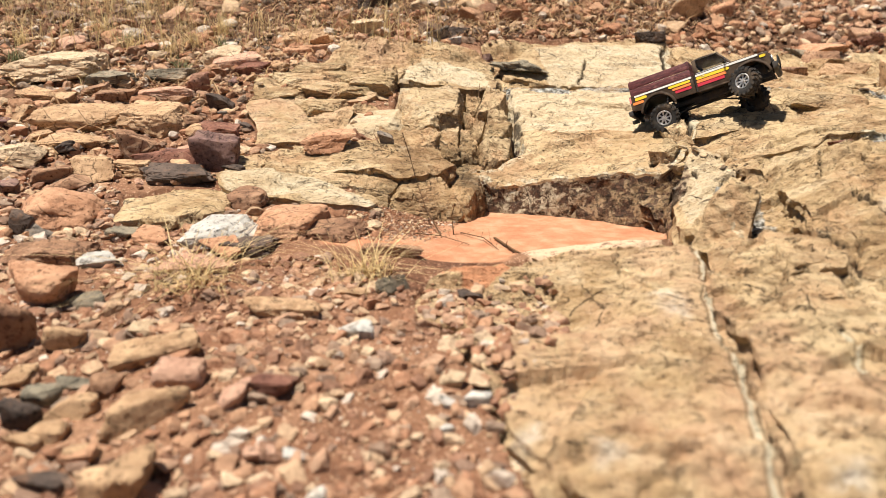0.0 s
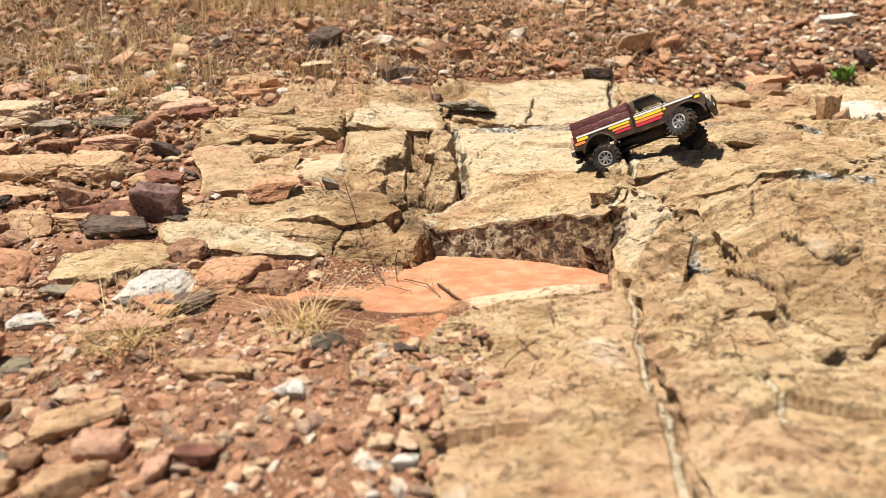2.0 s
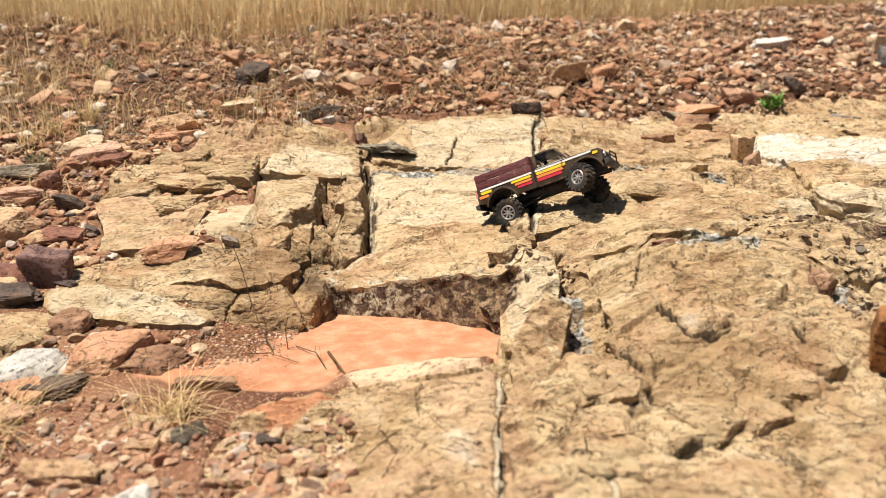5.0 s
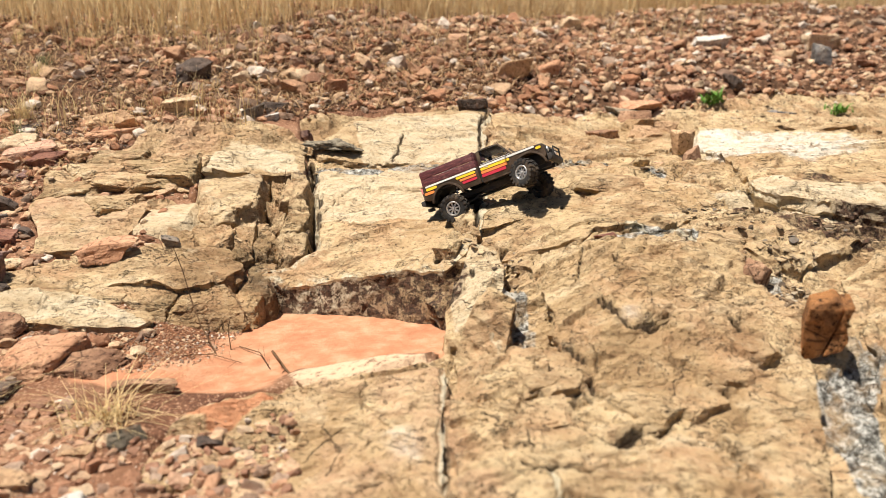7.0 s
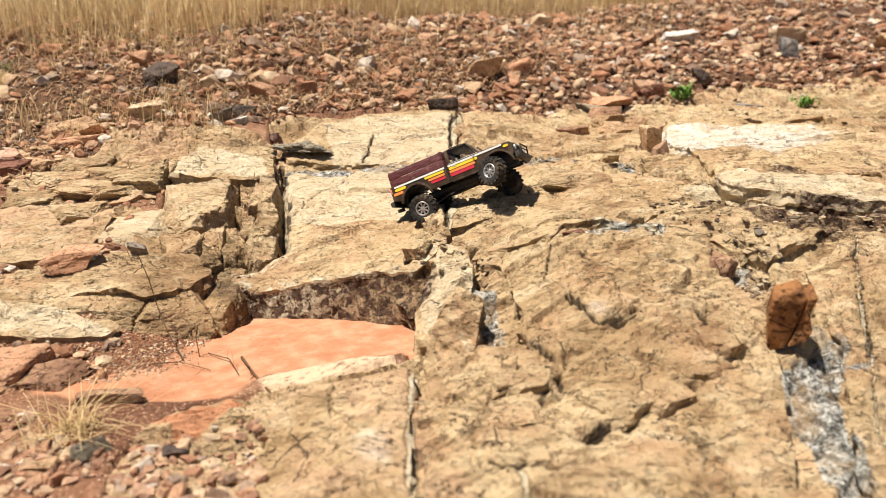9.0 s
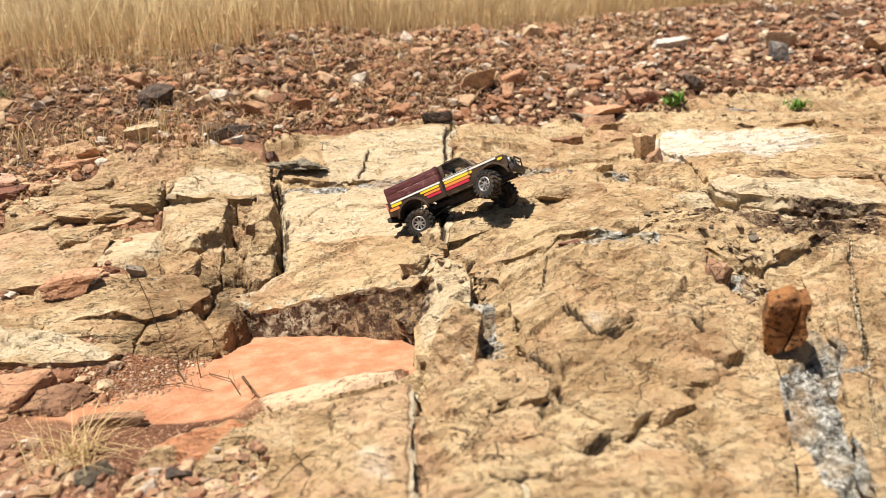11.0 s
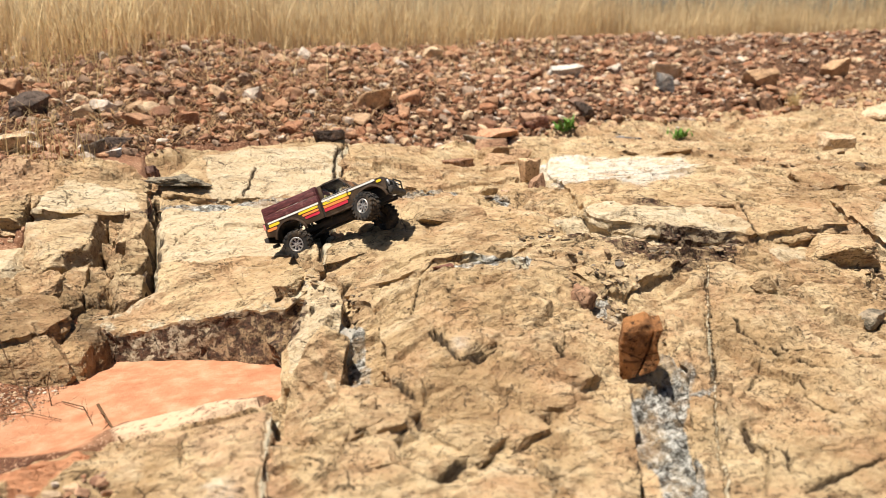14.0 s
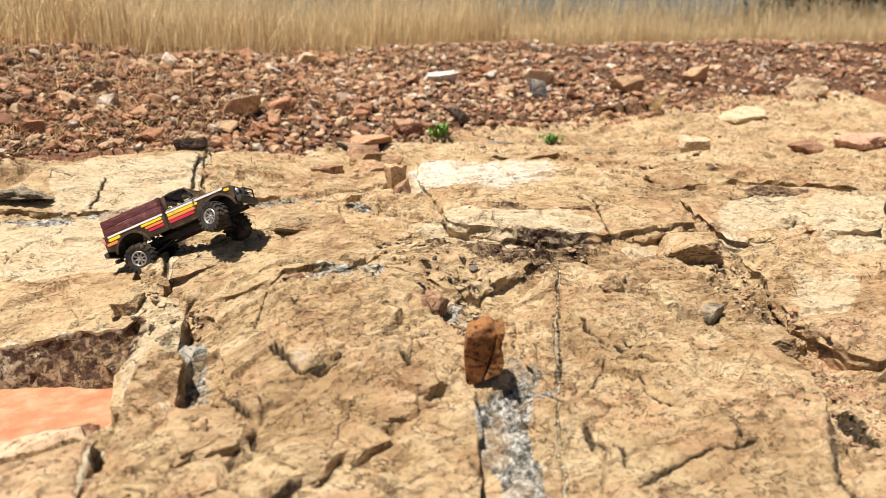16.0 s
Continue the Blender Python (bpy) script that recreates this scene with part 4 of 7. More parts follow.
bedrock = tagged(new("bedrock"), "weathered ochre sandstone bedrock broken into slabs", "bedrock", kind="structure")
edge_gap = 0.5 * STEP
for index, (label, corners, lift, deep, rough, lean, block, ragged) in enumerate(SLABS):
    xs, ys = [c[0] for c in corners], [c[1] for c in corners]
    i0, i1 = np.searchsorted(fine_x, (min(xs) - 0.05, max(xs) + 0.05))
    j0, j1 = np.searchsorted(fine_y, (min(ys) - 0.05, max(ys) + 0.05))
    if i1 - i0 < 4 or j1 - j0 < 4:
        continue
    x, y = GX[j0:j1, i0:i1], GY[j0:j1, i0:i1]
    wx = x + ragged * 0.016 * fractal(x, y, 0.08, 3, 131 + index, 0.42)
    wy = y + ragged * 0.016 * fractal(x, y, 0.08, 3, 151 + index, 0.42)
    d = outside(wx, wy, corners) + (0.0035 if lift > -0.015 else 0.0)
    cx, cy = sum(xs) / len(xs), sum(ys) / len(ys)
    z = BASE[j0:j1, i0:i1] + lift + lean[0] * (x - cx) + lean[1] * (y - cy) + stepped_rock(x, y, block, rough, 17 * index)
    z = z - crack_depth[j0:j1, i0:i1]
    z = z - 0.007 * np.exp(d / 0.004) * (0.6 + smooth_noise(x / 0.02, y / 0.02, 171)) - 0.004 * np.exp(d / 0.02)
    inside = d < -edge_gap
    if inside.sum() < 30:
        continue
    gy_, gx_ = np.gradient(d, fine_y[j0:j1], fine_x[i0:i1])
    quad = inside[:-1, :-1] & inside[1:, :-1] & inside[:-1, 1:] & inside[1:, 1:]
    used = np.zeros(inside.shape, bool)
    for a in (0, 1):
        for b in (0, 1):
            used[a : a + quad.shape[0], b : b + quad.shape[1]] |= quad
    rim = np.zeros(inside.shape, bool)
    full = np.zeros(inside.shape, int)
    for a in (0, 1):
        for b in (0, 1):
            full[a : a + quad.shape[0], b : b + quad.shape[1]] += quad
    rim = used & (full < 4)
    slope = np.maximum(gx_**2 + gy_**2, 0.3)
    reach = 1.3 * np.maximum(np.gradient(fine_x)[i0:i1][None, :], np.gradient(fine_y)[j0:j1][:, None])
    move = np.where(rim, np.clip(-d / slope, -reach, reach), 0)
    px, py = x + move * gx_, y + move * gy_
    number = np.full(inside.shape, -1)
    number[used] = np.arange(used.sum())
    verts = np.stack([px[used], py[used], z[used]], -1)
    q = np.stack([number[:-1, :-1][quad], number[:-1, 1:][quad], number[1:, 1:][quad], number[1:, :-1][quad]], -1)
    sides = np.concatenate([q[:, [n, (n + 1) % 4]] for n in range(4)])
    keys = {(int(a), int(b)) for a, b in sides}
    border = [(a, b) for a, b in keys if (b, a) not in keys]
    ring = sorted({a for a, _ in border} | {b for _, b in border})
    faces = q.tolist()
    # a worn, even rim
    after, before = dict(border), {b: a for a, b in border}
    here = np.array(ring)
    step_on = np.array([after[v] for v in ring])
    step_back = np.array([before.get(v, v) for v in ring])
    for _ in range(4):
        verts[here] = 0.4 * verts[here] + 0.3 * verts[step_on] + 0.3 * verts[step_back]
    # the broken side of the slab, in uneven layers down to its foot
    normal_x, normal_y = gx_[used][ring], gy_[used][ring]
    size = np.maximum(np.hypot(normal_x, normal_y), 0.3)
    upper = {v: v for v in ring}
    ring_xyz = verts[ring]
    rows = 10
    for level in range(1, rows + 1):
        fall = deep * level / rows
        rx, ry = ring_xyz[:, 0], ring_xyz[:, 1]
        broken, _ = facets(rx + 0.6 * ry, np.full(len(ring), 1.7 * fall) + 0.3 * rx, 0.026, 211 + index, 0.6, 0.004)
        bed = 0.012 * (float(hashed(np.array([(level + 1) // 2]), np.array([index]), 9)[0]) - 0.6) * (0.7 + smooth_noise(rx / 0.12, ry / 0.12, 7 * level))
        if index == 0:
            bed, broken = 0.3 * bed, 0.35 * broken
        out = (0.22 * fall if index == 0 else 0.0) + bed + broken + 0.010 * fractal(rx + 1.3 * fall, ry - 0.9 * fall, 0.05, 4, 181 + index, 0.5)
        row = np.stack([rx + out * normal_x / size, ry + out * normal_y / size, ring_xyz[:, 2] - fall * (0.95 + 0.2 * smooth_noise(rx / 0.09, ry / 0.09, 5))], -1)
        lower = {v: len(verts) + n for n, v in enumerate(ring)}
        verts = np.concatenate([verts, row])
        faces += [[upper[b], upper[a], lower[a], lower[b]] for a, b in border]
        upper = lower
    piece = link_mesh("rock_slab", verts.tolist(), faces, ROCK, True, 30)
    marks = marks_at(verts[:, 0], verts[:, 1])
    dirt = np.zeros(len(verts))
    dirt[: used.sum()] = np.clip(crack_depth[j0:j1, i0:i1][used] / 0.008, 0, 1)
    marks["crack"] = dirt
    marks["lichen"] = np.zeros(len(verts))
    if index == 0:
        # the front of the ledge alone is darkened; crusts of pale lichen grow along its rim
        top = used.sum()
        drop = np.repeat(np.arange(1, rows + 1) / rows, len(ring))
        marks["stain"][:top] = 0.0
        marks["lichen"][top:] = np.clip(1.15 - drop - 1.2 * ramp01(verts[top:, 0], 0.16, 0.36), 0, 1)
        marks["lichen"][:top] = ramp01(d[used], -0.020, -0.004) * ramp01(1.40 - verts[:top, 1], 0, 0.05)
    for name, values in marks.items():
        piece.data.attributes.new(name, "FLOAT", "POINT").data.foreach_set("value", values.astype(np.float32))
    piece.parent = bedrock
    tagged(piece, label)
    area = top_z[j0:j1, i0:i1]
    top_z[j0:j1, i0:i1] = np.where(d < 0.004, np.maximum(area, z), area)
    ground = ground_z[j0:j1, i0:i1]
    ground_z[j0:j1, i0:i1] = np.where(d < 0.0, np.minimum(ground, z - 0.024), np.minimum(ground, np.where(d < 0.012, z - 0.012, 9.0)) if lift > 0.014 else ground)

# The loose ground: one sheet, fine close by, coarse out to the horizon.
far_x = [0.05]
while far_x[-1] < 900:
    far_x.append(far_x[-1] * 1.32 + 0.02)
low_x, high_x = fine_x[0] - np.array(far_x[::-1]), fine_x[-1] + np.array(far_x)
low_y, high_y = fine_y[0] - np.array(far_x[::-1]), fine_y[-1] + np.concatenate([np.arange(0.02, 3.0, 0.03), 3.0 + np.array(far_x)])
full_ground = ground_z
all_x, all_y = np.concatenate([low_x, fine_x, high_x]), np.concatenate([low_y, fine_y, high_y])
AX, AY = np.meshgrid(all_x, all_y)
az = soil_level(AX, AY)
ox, oy = len(low_x), len(low_y)
az[oy : oy + len(fine_y), ox : ox + len(fine_x)] = ground_z
keep_y = np.concatenate([np.arange(oy), oy + np.arange(0, len(fine_y), 2), np.arange(oy + len(fine_y), len(all_y))])
keep_x = np.concatenate([np.arange(ox), ox + np.arange(0, len(fine_x), 2), np.arange(ox + len(fine_x), len(all_x))])
SX, SY, sz = AX[np.ix_(keep_y, keep_x)], AY[np.ix_(keep_y, keep_x)], az[np.ix_(keep_y, keep_x)]
index = np.arange(SX.size).reshape(SX.shape)
quads = np.stack([index[:-1, :-1], index[:-1, 1:], index[1:, 1:], index[1:, :-1]], -1).reshape(-1, 4)
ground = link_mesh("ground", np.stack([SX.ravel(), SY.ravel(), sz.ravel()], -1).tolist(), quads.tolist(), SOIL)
tagged(ground, "red-brown earth with sandy hollow and grit", "ground", kind="structure")
wx, wy = SX + 0.04 * fractal(SX, SY, 0.12, 4, 201), SY + 0.04 * fractal(SX, SY, 0.12, 4, 211)
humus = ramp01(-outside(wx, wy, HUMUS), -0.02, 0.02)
masks = {"sand": ramp01(-outside(wx, wy, PIT), -0.03, 0.03) * (1 - humus), "humus": humus, "straw": ramp01(SY, 3.6, 4.3), "pale": ramp01(-outside(wx, wy, PIT_LIP), -0.02, 0.02), "pink": ramp01(-outside(wx, wy, PINK_GRAVEL), -0.03, 0.03), "bank": ramp01(SY - np.interp(SX, [-1.5, -0.75, -0.3, 0.1, 0.6, 1.2, 1.8, 3.0], [1.5, 1.7, 2.0, 2.15, 2.4, 2.5, 2.7, 2.75]), -0.1, 0.1) * (0.80 + 0.20 * ramp01(SX, -0.5, 0.3)) * ramp01(SX + 0.4 * fractal(SX, SY, 0.8, 4, 231), -3.4, -1.9)}
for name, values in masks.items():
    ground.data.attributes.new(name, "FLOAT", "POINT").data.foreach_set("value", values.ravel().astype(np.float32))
all_z = az.copy()
all_z[oy : oy + len(fine_y), ox : ox + len(fine_x)] = np.maximum(full_ground, top_z)


def ground_at(x, y):
    """Height of the rock or earth at a place on the plan."""
    return float(all_z[np.searchsorted(all_y, y), np.searchsorted(all_x, x)])

# ---- stones ----
def stone_bmesh(seed, wide, deep, high, cuts=9, detail=3, rough=0.05):
    """A weathered stone: broken faces with worn edges, chipped and pitted. Few cuts make a rounder one."""
    rnd = random.Random(seed)
    bm = bmesh.new()
    bmesh.ops.create_icosphere(bm, subdivisions={0: 1, 1: 2, 2: 3, 3: 4, 4: 5}[detail], radius=1.0)
    way = np.array([v.co[:] for v in bm.verts])
    planes = []
    for axis in range(3):
        for side in (-1, 1):
            n = [rnd.gauss(0, 0.24) for _ in range(3)]
            n[axis] += side
            planes.append((n, rnd.uniform(0.72, 1.0)))
    for _ in range(cuts - 4):
        planes.append(([rnd.gauss(0, 1) for _ in range(3)], rnd.uniform(0.84, 1.05)))
    total = 0.0
    power = 44 if cuts > 7 else 8
    for n, h in planes:
        n = np.array(n) / np.linalg.norm(n)
        total = total + np.maximum(way @ n, 0) ** power / h**power
    p = way * (total ** (-1 / power))[:, None]
    p = (p - (p.max(0) + p.min(0)) / 2) / ((p.max(0) - p.min(0)) / 2)
    shift = Vector((rnd.random() * 50, rnd.random() * 50, rnd.random() * 50))
    tilt = Vector((rnd.gauss(0, 0.3), rnd.gauss(0, 0.3), 1)).normalized()
    for v, q in zip(bm.verts, p):
        q = Vector(q)
        lumps = noise.fractal(q * 1.6 + shift, 0.7, 2.1, 6 if detail > 2 else 3)
        bed = (q.dot(tilt) * 4 + 1.5 * noise.noise(q * 1.3 - shift)) % 1.0
        q = q * (1 + rough * (0.9 * lumps + 0.22 * (bed - 0.5) ** 2))
        if cuts > 7:
            apart, seats = noise.voronoi(q * 2.1 + shift)
            own = noise.noise(seats[0] * 7.3)
            q = q * (1 + rough * (0.55 * own - 0.5 * max(0.0, 1 - 9 * (apart[1] - apart[0])) * (own > 0)))
        v.co = Vector((q.x * wide * 0.5, q.y * deep * 0.5, q.z * high * 0.5))
    return bm


def stone(label, tone, x, y, wide, high, deep=None, turn=0, tip=0, seed=0, cuts=9, sink=0.25, lift=0.0, name="stone", rough=0.09):
    """One stone on the ground; wide and high as they show, deep away from the viewer."""
    fall = 0.5 / math.hypot(0.5, y)
    deep = min(deep or wide * 0.75, 0.75 * high / fall)
    high = max((high - 0.55 * deep * fall) / math.sqrt(1 - fall * fall), wide * 0.22, 0.4 * high)
    if cuts == 9 and (y < 0.75 or "rounded" in label or "boulder" in label):
        cuts = 7
    bm = stone_bmesh(seed or int(1000 * (x + 3) + 77 * y * 10), wide * 1.04, deep, high * 1.1, cuts, 4 if wide > 0.055 else 3, rough)
    ob = part(name, bm, STONE[tone], None, sharp=27)
    z = ground_at(x, y + 0.25 * deep)
    ob.matrix_basis = pose(x, y + 0.2 * deep, z + high * (0.5 - sink) + lift, 0, tip, turn)
    return tagged(ob, label, "stone")


stone("pale grey-buff flat stone on the rubble slope", "cream", -0.920, 1.792, 0.217, 0.087, 0.2, 8)
stone("tan sandstone boulder among small rubble", "tan", -0.732, 1.502, 0.164, 0.068)
stone("tan weathered stone half bedded in earth", "tan", -0.578, 1.495, 0.142, 0.070)
stone("pale angular stone on the slope", "cream", -0.556, 1.924, 0.094, 0.062, None, 10)
stone("pinkish-orange flat stone on dark stones", "pink", -0.510, 1.884, 0.123, 0.062, None, -6)
stone("rounded pinkish-brown stone in rubble", "pink", -0.620, 1.666, 0.131, 0.050)
stone("reddish-brown stone in rubble", "brown", -0.708, 1.633, 0.095, 0.049)
stone("small dark red stone among others", "red", -0.554, 1.709, 0.059, 0.056)
stone("dark red stone beside a pink one", "red", -0.468, 1.848, 0.086, 0.042)
stone("brown angular stone on the earth", "brown", -0.568, 1.341, 0.076, 0.062, None, 20, 15)
stone("reddish-brown slab stone leaning on others", "red", -0.490, 1.308, 0.116, 0.058, None, 5, -8)
stone("purple-grey pointed stone standing on edge", "purple", -0.407, 1.299, 0.088, 0.084, 0.05, -15, 12, 31)
stone("dark brown flat stone under a purple one", "dark", -0.459, 1.245, 0.126, 0.035)
stone("big orange-tan boulder with a flat top", "orange", -0.580, 1.080, 0.115, 0.077, 0.13, 10, 10)
stone("dark grey stone against an orange boulder", "dark", -0.627, 1.049, 0.052, 0.052)
stone("dark grey-brown jagged stone in rubble", "brown", -0.545, 0.941, 0.125, 0.042)
stone("rounded orange boulder with pitted skin", "orange", -0.495, 0.822, 0.087, 0.062)
stone("dark brown rounded boulder on earth", "brown", -0.473, 0.726, 0.044, 0.068)
stone("tan blocky stone on red grit", "tan", -0.417, 0.727, 0.044, 0.040)
stone("white and grey angular stone with dark underside", "white", -0.320, 0.991, 0.113, 0.057, 0.09, -8, -10, 52)
# Dark stone added to draw the shade under the white stone.
stone("dark shadowed stone below a white one", "dark", -0.270, 0.957, 0.070, 0.031)
stone("pink-tan flat stone beside dry grass", "pink", -0.329, 0.902, 0.099, 0.025)
stone("rough pinkish-red boulder at the hollow's edge", "orange", -0.232, 1.024, 0.119, 0.075, 0.16, 10, 0, 9, 9, 0.4)
stone("dark brown flaking flat stone by the hollow", "brown", -0.174, 1.014, 0.110, 0.033, 0.07, -10)
stone("brown flaking flat stone in red earth", "brown", -0.076, 0.954, 0.093, 0.020, 0.06)
stone("tan elongated flat stone on grit", "tan", -0.185, 0.762, 0.092, 0.029, 0.06, -8)
stone("grey-green stone beside dry grass", "green", -0.066, 0.820, 0.043, 0.032)
stone("small dark stone in grit", "dark", 0.028, 0.810, 0.029, 0.015)
stone("pale grey flat stone in grit", "white", -0.097, 0.712, 0.037, 0.020)
stone("flat tan stone in grit", "tan", -0.113, 0.805, 0.035, 0.017)
stone("tan and rust boulder in the near gravel", "tan", -0.268, 0.564, 0.072, 0.040, None, 4, -6, 88, 7)
stone("tan upright stone in gravel", "tan", -0.250, 0.479, 0.034, 0.052, 0.09, -4, 3, 91, 11)
stone("pink angular stone in red grit", "pink", -0.254, 0.619, 0.045, 0.033)
stone("pink rounded stone in grit", "pink", -0.196, 0.590, 0.029, 0.028)
stone("red-brown rounded stone in grit", "red", -0.162, 0.602, 0.044, 0.026)
stone("small tan stone among others", "tan", -0.368, 0.549, 0.029, 0.023)
stone("small tan stone among others", "tan", -0.354, 0.562, 0.031, 0.023)
stone("blocky tan stone on grit", "tan", -0.352, 0.595, 0.050, 0.029, 0.07, -6, 0, 71)
stone("flat grey-green stone on grit", "green", -0.368, 0.651, 0.048, 0.014)
stone("long flat tan-brown stone in grit", "tan", -0.300, 0.679, 0.086, 0.031, 0.06, 14, -8)
stone("dark stone packed among tan ones", "dark", -0.389, 0.581, 0.031, 0.036)
stone("grey-green stone packed among tan ones", "green", -0.389, 0.614, 0.037, 0.030)
stone("brown block packed among others", "brown", -0.328, 0.625, 0.030, 0.027)
stone("tan flat stone on grit", "tan", -0.433, 0.658, 0.034, 0.025)
stone("orange stone in red grit", "orange", -0.311, 0.523, 0.033, 0.021)
stone("tan stone packed among others", "tan", -0.273, 0.478, 0.026, 0.030)
stone("flat tan stone in rubble", "tan", -0.709, 1.395, 0.126, 0.026)
stone("tan weathered stone in rubble", "tan", -0.605, 1.254, 0.082, 0.054)
stone("tan weathered stone in rubble", "cream", -0.761, 1.319, 0.085, 0.053)
stone("reddish stone wedged below others", "red", -0.450, 1.481, 0.085, 0.038)
stone("slate-dark stone wedged between others", "dark", -0.480, 1.624, 0.054, 0.049)
stone("flat tan stone in rubble", "tan", -0.537, 1.263, 0.068, 0.033)
stone("small tan flake in rubble", "cream", -0.736, 1.433, 0.050, 0.017)
stone("small red flake in rubble", "pink", -0.677, 1.434, 0.044, 0.017)
stone("tan stone in rubble", "tan", -0.887, 1.647, 0.110, 0.037)
stone("grey-green stone in shade", "green", -0.774, 1.745, 0.116, 0.052)
stone("grey-green stone in shade", "green", -0.646, 1.798, 0.107, 0.045)
stone("tan stone in red grit", "tan", -0.309, 0.527, 0.030, 0.018)
stone("dark grey stone in grit", "dark", -0.323, 0.490, 0.040, 0.023)
stone("tan stone in red grit", "tan", -0.276, 0.487, 0.028, 0.027)
stone("white quartz pebble on the gravel", "white", 0.026, 0.580, 0.025, 0.016)
stone("white quartz pebble on the gravel", "white", 0.000, 0.575, 0.018, 0.013)
stone("white quartz pebble on the gravel", "white", -0.003, 0.548, 0.016, 0.012)
stone("cream pebble on the gravel", "cream", 0.003, 0.607, 0.027, 0.015)
stone("cream pebble on the gravel", "cream", 0.045, 0.636, 0.014, 0.011)
stone("white pebble in the gravel", "white", -0.126, 0.509, 0.018, 0.013)
stone("pink-tan pebble in the gravel", "pink", -0.155, 0.512, 0.027, 0.014)
stone("white pebble in the gravel", "white", -0.103, 0.465, 0.019, 0.015)
stone("orange pebble in the gravel", "orange", -0.052, 0.476, 0.017, 0.014)
stone("cream flat stone in red grit", "cream", -0.338, 0.749, 0.029, 0.016)
stone("grey stone in red grit", "green", -0.432, 0.821, 0.043, 0.023)
stone("pale grey stone in rubble", "white", -0.519, 0.943, 0.046, 0.020)
stone("pale grey stone in rubble", "white", -0.470, 0.935, 0.075, 0.018)
stone("orange-brown stone lying on the rock ledge", "orange", -0.211, 1.345, 0.097, 0.040, 0.06, 8, -6, 21, 9, 0.22, 0.0)
stone("small speckled grey stone on the ledge", "grey", -0.109, 1.378, 0.029, 0.029)
stone("small white stone on the ledge", "white", -0.180, 1.349, 0.017, 0.009)
stone("tan stone leaning on an orange one", "tan", -0.360, 2.061, 0.133, 0.070)
stone("flat orange-red stone under a tan one", "orange", -0.343, 2.000, 0.148, 0.038, 0.05, 16)
stone("pale blocky stone at the outcrop's top", "cream", -0.211, 2.154, 0.092, 0.067)
stone("small tan stone among others", "tan", -0.877, 1.551, 0.070, 0.042)
stone("small tan stone among others", "tan", -0.818, 1.621, 0.051, 0.041)
stone("cream flake of stone", "cream", -0.388, 1.379, 0.038, 0.017)
stone("green-grey stone below a pale slab", "green", -0.469, 1.025, 0.049, 0.024)
stone("small reddish stone lying on the slab", "red", 0.611, 1.130, 0.036, 0.018)
stone("tan upright stone in a gap", "tan", 1.034, 1.743, 0.050, 0.075)
stone("brown wedge of stone in a crack", "brown", 0.779, 0.978, 0.054, 0.041, None, 30)


def prism(bm, outline, wide, high, front, back, shrink):
    """An upright piece of broken rock with a flat front."""
    near = [bm.verts.new((p * wide, (front + 0.05 * math.sin(7 * p + 4 * q)) * wide, q * high)) for p, q in outline]
    far = [bm.verts.new((p * wide * shrink, back * wide, q * high * shrink + 0.06 * high)) for p, q in outline]
    for n in range(len(outline)):
        m = (n + 1) % len(outline)
        bm.faces.new((near[m], near[n], far[n], far[m]))
    bm.faces.new(near)
    bm.faces.new(far[::-1])


def break_up(bm, wide, wear, rough):
    """Worn edges and chipped faces for a prism."""
    bmesh.ops.recalc_face_normals(bm, faces=bm.faces)
    bmesh.ops.bevel(bm, geom=list(bm.edges), offset=wear * wide, segments=1, affect="EDGES", clamp_overlap=True)
    bmesh.ops.triangulate(bm, faces=bm.faces)
    for _ in range(3):
        bmesh.ops.subdivide_edges(bm, edges=[e for e in bm.edges if e.calc_length() > 0.09 * wide], cuts=1, use_grid_fill=True)
        bmesh.ops.triangulate(bm, faces=bm.faces)
    for v in bm.verts:
        v.co += rough * wide * Vector((0.3, 1.0, 0.3)) * noise.fractal(v.co * (4 / wide), 0.7, 2.1, 5)


stone("brown block standing in a gap between shelves", "brown", 1.006, 1.640, 0.049, 0.073, None, 10, 4, 41)
stone("pinkish block wedged between shelves", "pink", 0.932, 1.563, 0.077, 0.041, None, -8, 0, 42)
stone("tan block stacked below the rubble", "tan", 1.105, 2.121, 0.090, 0.055, None, 12, 0, 43)
stone("brown block stacked below the rubble", "brown", 1.162, 2.350, 0.117, 0.053, None, -10, 0, 44)
stone("tan block stacked below the rubble", "tan", 1.228, 2.273, 0.082, 0.059, None, 5, 0, 45)
stone("grey-brown block stacked below the rubble", "green", 1.190, 2.493, 0.123, 0.056, None, 0, 0, 46)
stone("brown block stacked below the rubble", "brown", 0.972, 2.138, 0.095, 0.044, None, 15, 0, 47)


